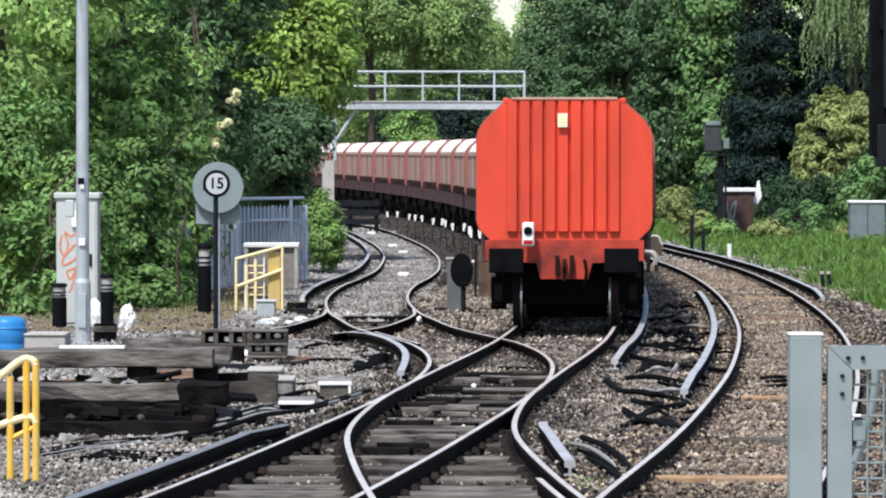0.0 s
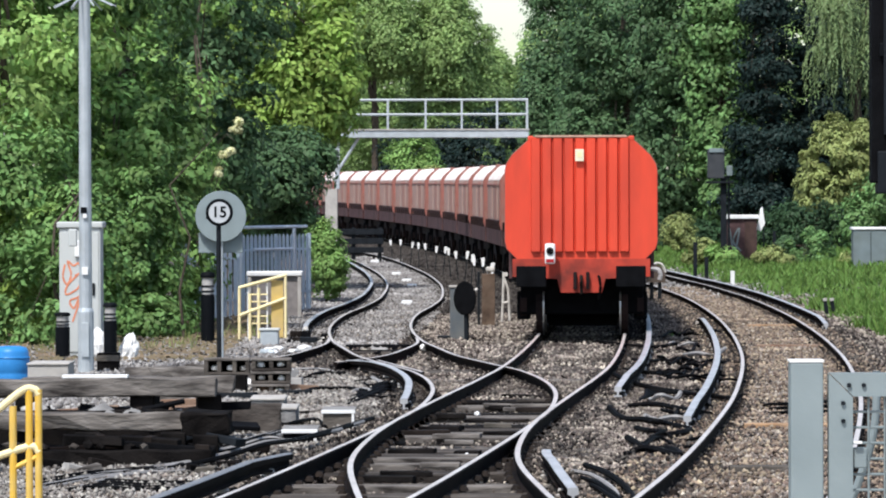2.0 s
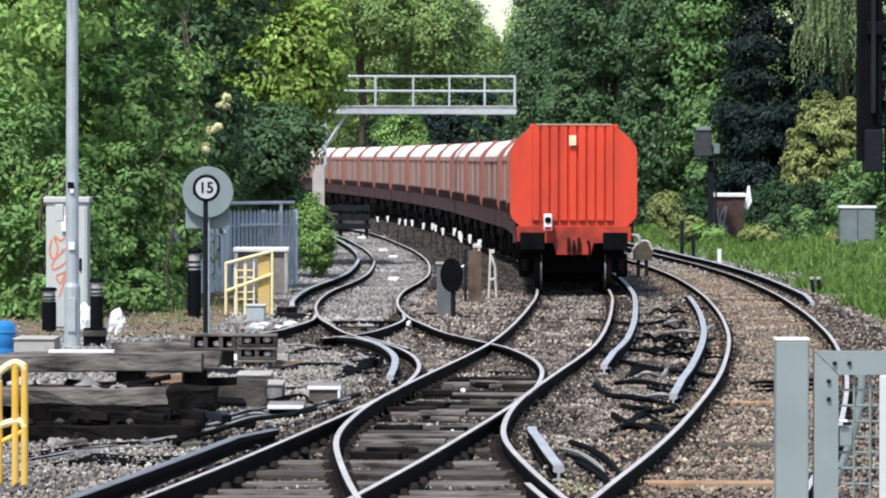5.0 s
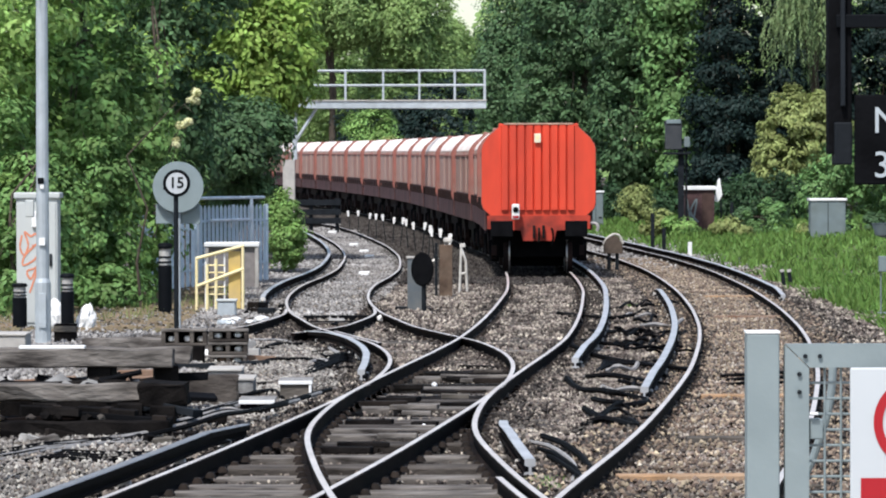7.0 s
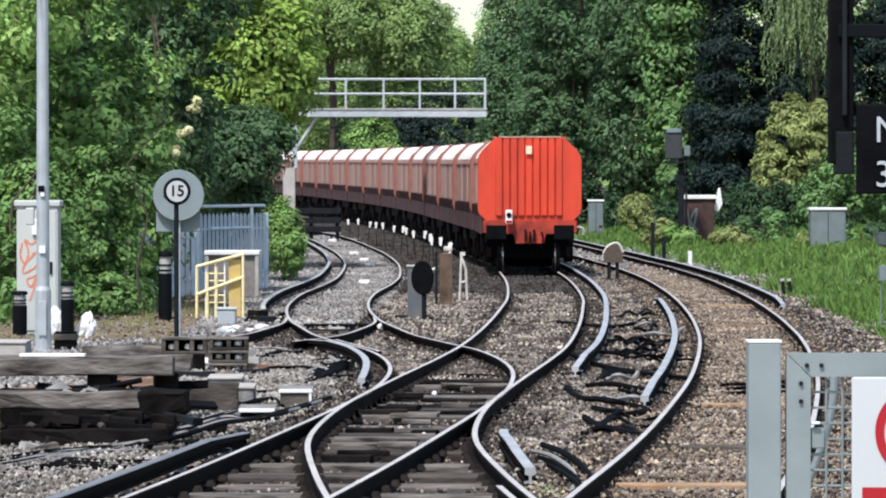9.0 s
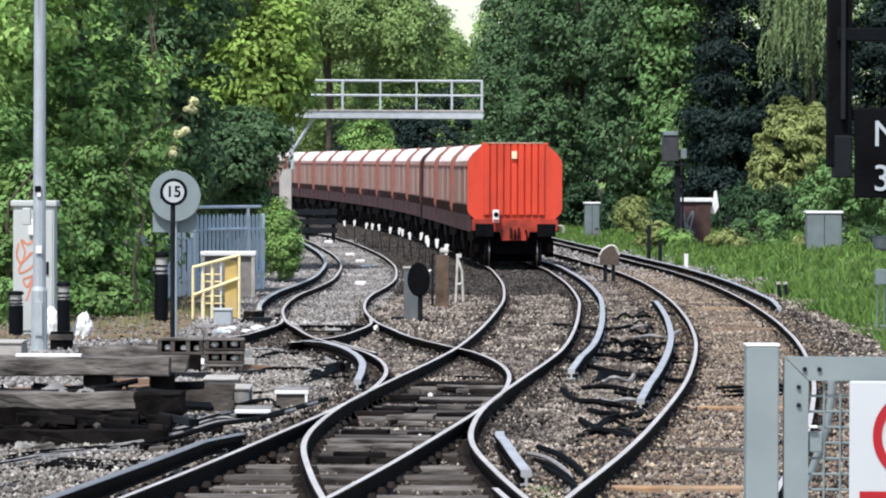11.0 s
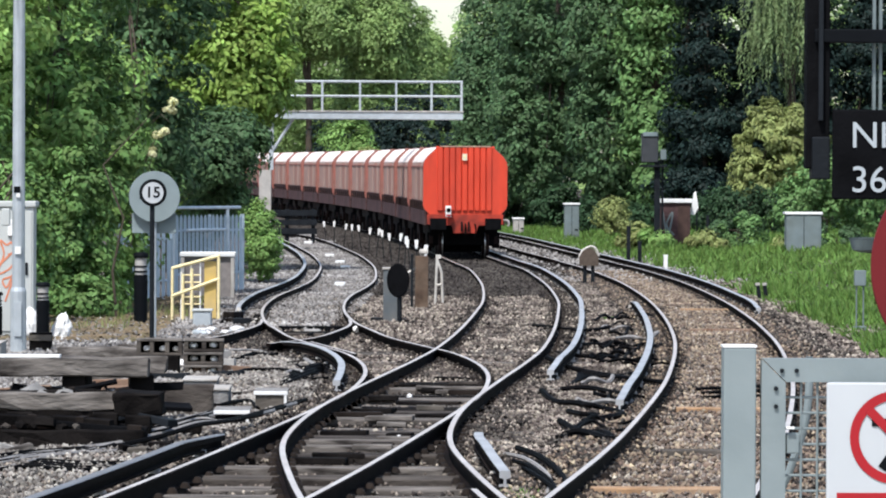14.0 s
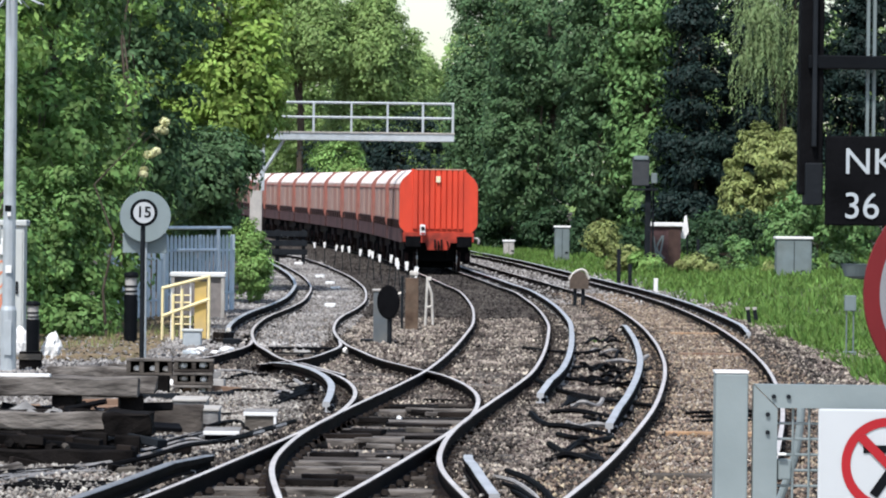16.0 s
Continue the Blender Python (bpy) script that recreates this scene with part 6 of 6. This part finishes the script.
for k in range(3):
    cable([(1.15 + 0.05 * k, 41 - k, -0.12), (1.3, 39.5 - k, -0.08), (1.42, 37.5 - k, -0.1), (1.35, 36 - k, -0.15)], 0.02, CABLE if k else CABLE_GREY, "cable looping off a third rail piece")
for k in range(3):
    cable([(3.75, 52.5 + k, -0.15), (4.0, 52.0 + k, -0.10), (4.25, 52.6 + k, -0.13), (4.5, 52.0 + k * 1.4, -0.10), (4.9, 52.4 + k, -0.15)], 0.024, CABLE, "black cables passing under the outer rails")

# ---- right side ----
HEAD_GREY = mat("signal_head_grey", (0.034, 0.039, 0.045), 0.6, vary=0.2, scale=3, dirt=(0.06, 0.06, 0.06), dirt_amount=0.3, bump=0.1)
sg = thing("colour_light_signal", "dark grey signal head on a steel post", "signal", pose(-0.74, 173.8, -0.3))
part("post", box(11.30, 11.52, -0.1, 0.1, -0.3, 3.6, 0.01), CHARCOAL, sg)
part("head", box(10.80, 11.44, -0.25, 0.2, 3.50, 4.62, 0.04), HEAD_GREY, sg)
part("hood", box(10.84, 11.40, -0.30, -0.2, 4.50, 4.66, 0.02), GREYBOX, sg)
part("platform", box(10.75, 11.75, -0.35, 0.3, 3.32, 3.40, 0.01), CHARCOAL, sg)
part("ladder", box(11.60, 11.66, 0.1, 0.5, -0.2, 4.0, 0.01), CHARCOAL, sg)
part("lamp_unit", box(11.52, 11.75, -0.2, 0.1, 3.6, 4.0, 0.03), GREYBOX, sg)
DOOR = mat("dark_brown_door", (0.055, 0.032, 0.026), 0.7, vary=0.2, scale=5, bump=0.1)
bb = thing("brick_hut", "dark brick lineside hut with a white slab roof", "hut", pose(11.57, 177.2, -0.22))
part("wall", box(-0.58, 0.58, -0.5, 0.5, -0.2, 1.86, 0.01), BRICK, bb)
part("roof", box(-0.66, 0.66, -0.6, 0.6, 1.86, 2.02, 0.02), WHITE, bb, "white slab roof")
part("door", box(0.10, 0.52, -0.52, -0.50, 0.0, 1.75, 0.006), DOOR, bb, "dark brown door")
part("scribble", stroke([(-0.5, 1.5), (-0.3, 0.6), (-0.1, 1.5), (-0.35, 1.0), (-0.05, 0.6)], 0.04, -0.51), GREYBOX, bb, "pale painted scribble")
for x, y, z, hw, h, mm, lab in ((14.53, 155, -0.1, 0.60, 1.44, GREYBOX, "grey lineside cabinet with a white lid on grass"), (8.91, 210, -0.1, 0.34, 1.5, GREYBOX, "small grey-blue cabinet far along the line"), (6.9, 225, -0.2, 0.26, 0.8, CONCRETE, "small pale concrete marker box")):
    c = thing("lineside_cabinet", lab, "cabinet", pose(x, y, z), group="lineside cabinets")
    part("body", box(-hw, hw, -0.4, 0.4, -0.3, h, 0.015), mm, c)
    part("lid", box(-hw - 0.05, hw + 0.05, -0.45, 0.45, h, h + 0.09, 0.02), WHITE, c)
    part("door", box(-hw + 0.05, hw - 0.05, -0.415, -0.4, 0.1, h - 0.06, 0.004), mm, c)
    part("door_joint", box(-0.012, 0.012, -0.419, -0.412, 0.1, h - 0.06), CHARCOAL, c)
    part("handle", box(hw * 0.4, hw * 0.4 + 0.14, -0.44, -0.41, 0.32, 0.38, 0.004), CHARCOAL, c)
me_ = thing("meter_post", "small grey meter box on two thin legs", "meter", pose(8.31, 78, -0.2))
for x in (-0.06, 0.06):
    part("leg", rod((x, 0, -0.1), (x, 0, 0.85), 0.014, 6), GREYBOX, me_)
part("box", box(-0.10, 0.10, -0.06, 0.06, 0.80, 1.07, 0.012), GREYBOX, me_)
part("foot", box(-0.12, 0.12, -0.06, 0.06, -0.1, 0.10, 0.01), GREYBOX, me_)
for x in (8.27, 8.42):
    s = thing("stake", "short leaning grey stake at the verge", "stake", pose(x, 98, -0.22, 0, -8, 0), group="stakes")
    part("stake", box(-0.04, 0.04, -0.04, 0.04, -0.05, 0.42, 0.006), CHARCOAL, s)
    part("cap", box(-0.045, 0.045, -0.045, 0.045, 0.38, 0.44, 0.006), CONCRETE, s)
for x, y, h, mm in ((7.87, 142.8, 1.2, CHARCOAL), (8.35, 145, 0.7, CHARCOAL), (8.49, 134, 0.42, WHITE), (13.0, 179, 1.3, CHARCOAL)):
    s = thing("marker_post", "plain narrow marker post in the grass", "post", pose(x, y, -0.2), group="marker posts")
    part("post", box(-0.06, 0.06, -0.06, 0.06, -0.1, h, 0.01), mm, s)
    part("cap", box(-0.065, 0.065, -0.065, 0.065, h, h + 0.04, 0.008), mm, s)
fl = thing("leaning_sign", "white pointed board leaning on a post", "sign", pose(12.4, 178, -0.1))
part("board", prism([(-0.16, 1.3), (0.0, 1.25), (0.16, 1.55), (0.06, 2.2), (-0.02, 2.15)], -0.02, 0.02), WHITE, fl)
part("post", rod((0.1, 0.06, -0.2), (0.1, 0.06, 1.7), 0.03, 8), CHARCOAL, fl)

# ---- platform end: gate, notices and hanging signal plate ----
pf = tagged(part("platform", box(-2.6, 8, -25, 16, -0.3, 0.803, 0.03), CONCRETE), "grey concrete station platform end", "platform", kind="structure")
GATE = mat("gate_grey", (0.190, 0.228, 0.232), 0.5, metal=0.1, vary=0.05, scale=6, dirt=(0.28, 0.32, 0.32), dirt_amount=0.25, dirt_scale=4, bump=0.06)
gt = thing("platform_gate", "pale grey steel gate with wire mesh at a platform end", "gate", pose(0, 13.8, 0.803))
part("gate_post", box(1.06, 1.16, 0, 0.10, 0, 1.025, 0.005), GATE, gt)
part("post_cap", box(1.058, 1.162, -0.002, 0.102, 1.025, 1.033, 0.002), WHITE, gt)
part("stile", prism([(1.178, 0.05), (1.252, 0.05), (1.252, 0.918), (1.178, 0.99)], 0.02, 0.07), GATE, gt)
part("top_rail", prism([(1.180, 0.992), (1.254, 0.920), (2.30, 0.920), (2.30, 0.992)], 0.02, 0.07), GATE, gt)
part("bottom_rail", box(1.254, 2.30, 0.02, 0.07, 0.05, 0.12, 0.004), GATE, gt)
part("stile", box(2.302, 2.38, 0.02, 0.07, 0.05, 0.99, 0.004), GATE, gt)
for x in (1.222, 1.285):
    part("bolt", rod((x, 0.012, 0.955 if x > 1.25 else 0.90), (x, 0.022, 0.955 if x > 1.25 else 0.90), 0.007, 10), CHARCOAL, gt)
part("bolt", rod((1.222, 0.012, 0.845), (1.222, 0.022, 0.845), 0.007, 10), CHARCOAL, gt)
part("bolt", rod((1.24, 0.012, 0.955), (1.24, 0.022, 0.955), 0.007, 10), CHARCOAL, gt)
for i in range(21):
    x = 1.302 + 0.05 * i
    part("wire", rod((x, 0.045, 0.12), (x, 0.045, 0.922), 0.004, 6), GATE, gt)
for i in range(16):
    z = 0.872 - 0.048 * i
    part("wire", rod((1.25, 0.052, z), (2.304, 0.052, z), 0.004, 6), GATE, gt)
part("lock_box", box(1.256, 1.296, 0.03, 0.08, 0.70, 0.762, 0.004), GATE, gt)
part("latch", box(1.254, 1.28, 0.012, 0.03, 0.775, 0.783, 0.002), WHITE, gt)
hs = thing("grey_pipe", "bent pale grey conduit behind the gate mesh", "pipe", pose(0, 14.3, 0.803))
part("pipe", tube([(1.37, 0, 0.98), (1.368, 0, 0.85), (1.35, 0, 0.74), (1.31, 0, 0.62), (1.27, 0, 0.48), (1.25, 0, 0.0)], 0.013, 10), GATE, hs)
ns = thing("notice_board", "white notice with a red prohibition ring", "sign", pose(0, 13.76, 0.803))
part("board", box(1.372, 1.80, 0, 0.012, 0.42, 0.922, 0.006), NOTICE, ns)
bm = bmesh.new()
ring_o = [bm.verts.new((1.586 + 0.143 * math.cos(a * math.pi / 24), -0.003, 0.754 + 0.143 * math.sin(a * math.pi / 24))) for a in range(48)]
ring_i = [bm.verts.new((1.586 + 0.115 * math.cos(a * math.pi / 24), -0.003, 0.754 + 0.115 * math.sin(a * math.pi / 24))) for a in range(48)]
for a in range(48):
    bm.faces.new((ring_o[a], ring_o[(a + 1) % 48], ring_i[(a + 1) % 48], ring_i[a]))
part("ring", bm, SIGN_RED, ns, "red prohibition ring")
c45 = Matrix.Translation((1.586, -0.004, 0.754)) @ Matrix.Rotation(radians(45), 4, "Y")
part("slash", box(-0.118, 0.118, -0.002, 0.002, -0.014, 0.014, m=c45), SIGN_RED, ns)
part("symbol_bar", box(-0.05, 0.05, -0.001, 0.001, -0.012, 0.012, m=Matrix.Translation((1.56, -0.0025, 0.80))), DARK, ns)
part("symbol_bar", box(-0.075, 0.075, -0.001, 0.001, -0.014, 0.014, m=Matrix.Translation((1.585, -0.0025, 0.72)) @ Matrix.Rotation(radians(-55), 4, "Y")), DARK, ns)
part("red_panel", box(1.404, 1.77, -0.003, 0.001, 0.45, 0.585), SIGN_RED, ns, "red panel")
rs = thing("round_sign", "large round red-rimmed sign coloured as if shaded", "sign", pose(1.972, 14.6, 0.803))
part("plate", lathe([(0.375, 0), (0.378, 0.008), (0.375, 0.016)], 64, None, Matrix.Translation((0, 0, 1.26)) @ FACE), SHADED_RED, rs, "red rim, colour darkened for shade")
part("face", lathe([(0.325, 0.016), (0.325, 0.020)], 64, None, Matrix.Translation((0, 0, 1.26)) @ FACE), SHADED_FACE, rs, "centre greyed for shade")
part("post", rod((0, 0.05, 0), (0, 0.05, 1.5), 0.04, 12), GALV, rs)
np_ = thing("hanging_signal", "black signal frame with a lettered plate on an arm", "signal", pose(0, 17, 0.049))
part("column", box(1.612, 1.70, 0, 0.12, 2.34, 5.2, 0.006), BLACK, np_)
part("column_foot", box(1.632, 1.70, -0.02, 0.10, 2.30, 2.46, 0.006), CHARCOAL, np_)
part("frame_side", box(1.655, 1.672, -0.03, 0.0, 2.52, 5.2, 0.003), CHARCOAL, np_)
for z in (2.84, 3.3, 3.8, 4.3):
    part("cross_bar", box(1.64, 2.40, -0.02, 0.06, z - 0.025, z + 0.025, 0.004), DARK, np_)
for x in (1.872, 1.896, 1.945, 2.20):
    part("ladder_side", box(x - 0.006, x + 0.006, 0.05, 0.08, 2.55, 5.2, 0.002), GREYBOX if x < 1.9 else DARK, np_)
part("name_plate", box(1.705, 2.25, -0.05, -0.03, 2.225, 2.562, 0.006), BLACK, np_, "black plate with white letters")
words("letters", "NK", 0.140, Matrix.Translation((1.872, -0.054, 2.462)) @ FACE, GALV, np_, 0.002)
words("letters", "36", 0.140, Matrix.Translation((1.842, -0.054, 2.295)) @ FACE, GALV, np_, 0.002)
part("letter_bar", box(1.945, 1.965, -0.054, -0.05, 2.245, 2.345), GALV, np_)
part("mast", rod((2.62, 0.1, -0.4), (2.62, 0.1, 5.6), 0.08, 14), CHARCOAL, np_, "dark steel mast")
part("arm", box(1.6, 2.62, 0.02, 0.14, 5.2, 5.32, 0.01), CHARCOAL, np_)
di = thing("dish_lamp", "small grey dish lamp on a bracket", "lamp", pose(1.868, 17.3, 2.10))
part("dish", lathe([(0.02, -0.03), (0.05, -0.02), (0.062, 0.02), (0.066, 0.026), (0.058, 0.026)], 24), GREYBOX, di)
part("bracket", rod((0, 0, -0.02), (0.735, -0.2, -0.05), 0.012, 8), CHARCOAL, di)
wpole = thing("white_pole", "thin white pole half hidden by leaves", "pole", pose(-8.17, 84, -0.15))
part("pole", lathe([(0.07, 0), (0.05, 4.4)], 10), WHITE, wpole)
part("cap", lathe([(0.055, 4.4), (0.02, 4.46)], 10), WHITE, wpole)
rh = random.Random(44)
for i in range(26):
    x, y = rh.uniform(-4.4, -1.9), rh.uniform(48.5, 64)
    l = rh.uniform(0.3, 0.9)
    s = thing("scrap_bar", "loose dark bar among the rubble", "scrap", pose(x, y, -0.16, rh.uniform(-4, 4), rh.uniform(-5, 5), rh.uniform(-35, 35)), group="scrap in the heap")
    part("bar", box(-l / 2, l / 2, -0.05, 0.05, 0, rh.uniform(0.06, 0.14), 0.012), rh.choice((TIMBER, CHARCOAL, BEAM, RUST, WOODCAP)), s)
for i in range(14):
    x, y = rh.uniform(-3.0, -1.0), rh.uniform(50, 74)
    l = rh.uniform(0.4, 0.9)
    cable([(x + l * k / 4, y + rh.uniform(-0.9, 0.9), -0.13 + 0.04 * rh.random()) for k in range(5)], rh.uniform(0.018, 0.03), CABLE if rh.random() < 0.7 else CABLE_GREY, "dark cable lying among the rubble")
for i in range(22):
    x, y = rh.uniform(-4.3, -2.1), rh.uniform(42.4, 47.6)
    zt = 0.02 if y < 44.3 else 0.14
    l = rh.uniform(0.25, 0.7)
    s = thing("scrap_plate", "dark bent scrap wedged between the baulks", "scrap", pose(x, y, zt - 0.02, rh.uniform(-20, 20), rh.uniform(-9, 9), rh.uniform(-40, 40)), group="scrap in the heap")
    bm = box(-l / 2, l / 2, -0.10, 0.10, 0, rh.uniform(0.03, 0.09), 0.008)
    for v in bm.verts:
        v.co.z += 0.05 * math.sin(v.co.x * 5 + i)
    part("plate", bm, rh.choice((BLACK, TAR_SHADE, CHARCOAL, TIMBER, TAR_SHADE)), s)
# switch gear between the siding blades
sw = thing("switch_stretcher", "dark stretcher bars and drive of the siding points", "switch gear", pose(0, 75, -0.2))
part("stretcher_bar", box(-1.75, -0.55, -0.9, -0.7, 0, 0.10, 0.01), BLACK, sw)
part("stretcher_bar", box(-1.70, -0.60, 1.3, 1.55, 0, 0.12, 0.01), BLACK, sw)
part("drive_box", box(-1.25, -0.98, 0.1, 0.5, 0, 0.10, 0.02), WOODCAP, sw, "pale drive cover")
part("timber", box(-1.9, -0.5, -1.5, -1.15, -0.02, 0.09, 0.012), TIMBER, sw)
for x, y, l in ((-2.5, 80.5, 0.16),):
    pm = thing("clamp_lock", "small black point lock with pale insulators", "switch gear", pose(x, y, -0.2), group="point locks")
    part("case", box(-l / 2, l / 2, -0.25, 0.25, 0, 0.24, 0.02), BLACK, pm)
    part("insulator", lathe([(0.04, 0.24), (0.05, 0.26), (0.03, 0.32)], 8), POT, pm)
    part("rod", rod((l / 2, 0, 0.08), (l / 2 + 0.35, 0, 0.06), 0.02, 6), CHAIR, pm)
dg = thing("lever_bar", "black steel bar leaning across the heap", "scrap", pose(0, 0, 0))
part("bar", rod((-3.45, 45.25, 0.16), (-2.62, 45.25, 0.34), 0.028, 8), BLACK, dg)
part("collar", rod((-3.10, 45.25, 0.236), (-3.04, 45.25, 0.249), 0.04, 8), CHAIR, dg)

# pale litter and dark gear by the siding points
rl = random.Random(71)
for i in range(11):
    x, y = rl.uniform(-3.05, -2.35), rl.uniform(73.6, 75.4)
    s = rl.uniform(0.05, 0.10)
    lt = thing("litter_bag", "crumpled pale plastic bag among the rubble", "litter", pose(x, y, -0.17, 0, 0, 50 * i), group="pale litter")
    bm = bmesh.new()
    bmesh.ops.create_icosphere(bm, subdivisions=2, radius=1)
    for v in bm.verts:
        k = 1 + 0.45 * noise.noise(v.co * 2.1 + Vector((i * 3.1, 0, 0)))
        v.co = Vector((v.co.x * s * 1.5 * k, v.co.y * s * k, (v.co.z * 0.7 * k + 0.6) * s))
    part("bag", bm, WHITE if i % 3 else GALV, lt)
for i in range(9):
    x, y = rl.uniform(-2.75, -2.1), rl.uniform(77.5, 82.0)
    s = rl.uniform(0.06, 0.13)
    lt = thing("lock_casting", "small dark casting of the point lock", "switch gear", pose(x, y, -0.2, 0, 0, 30 * i), group="point lock castings")
    part("casting", box(-s, s, -0.15, 0.15, 0, rl.uniform(0.08, 0.22), 0.015), rl.choice((BLACK, CHAIR, CHARCOAL)), lt)
    part("lug", rod((0, -0.1, 0.05), (0, -0.24, 0.12), 0.03, 8), rl.choice((BLACK, POT, CHAIR)), lt)

# short boards and dark castings lying between the crossing timbers
for i in range(26):
    y = rl.uniform(39, 58)
    a = float(np.interp(y, LINE["main"][:, 1], LINE["main"][:, 0]))
    x = a + rl.uniform(-0.55, 0.5)
    l = rl.uniform(0.18, 0.62)
    bd = thing("loose_board", "short dark board lying on the crossing timbers", "board", pose(x, y, -0.165, 0, rl.uniform(-2, 2), rl.uniform(-14, 14)), group="loose boards")
    part("board", box(-l / 2, l / 2, -0.09, 0.09, 0, rl.uniform(0.025, 0.06), 0.008), rl.choice((TIMBER, TAR_SHADE, TAR_SHADE, CHAIR, BEAM)), bd)

# bundle of thin cables running from the heap's foot to the siding
for i in range(9):
    k = rl.uniform(-0.3, 0.3)
    pts = [(-3.45 + k, 39.4 + rl.uniform(-1, 1.4), -0.14), (-3.0 + k * 0.8, 40.6 + rl.uniform(-0.6, 0.6), -0.12), (-2.5 + k * 0.6, 42.0 + rl.uniform(-0.6, 0.6), -0.13), (-2.1 + k * 0.4, 44.6 + rl.uniform(-0.6, 0.6), -0.10), (-1.8 + k * 0.3, 46.8 + rl.uniform(-0.5, 0.5), -0.09), (-1.62 + k * 0.2, 49.4, -0.14)]
    cable(pts, rl.uniform(0.011, 0.02), CABLE if i % 2 else CABLE_GREY, "thin cable trailing from the timber heap")


# ---- what moves ----
def motions():
    times = [0.5 * i for i in range(33)]
    for k, w in enumerate(train):
        walk(w, [(t, wagon_pose(START + SPEED * t + k * WAGON)) for t in times])
    for ws in tail_wheels[:2]:
        at = ws.location.copy()
        step = 0.1
        walk(ws, [(i * step, pose(at.x, at.y, at.z, -math.degrees(SPEED * i * step / 0.425) % 360)) for i in range(161)])


motions()
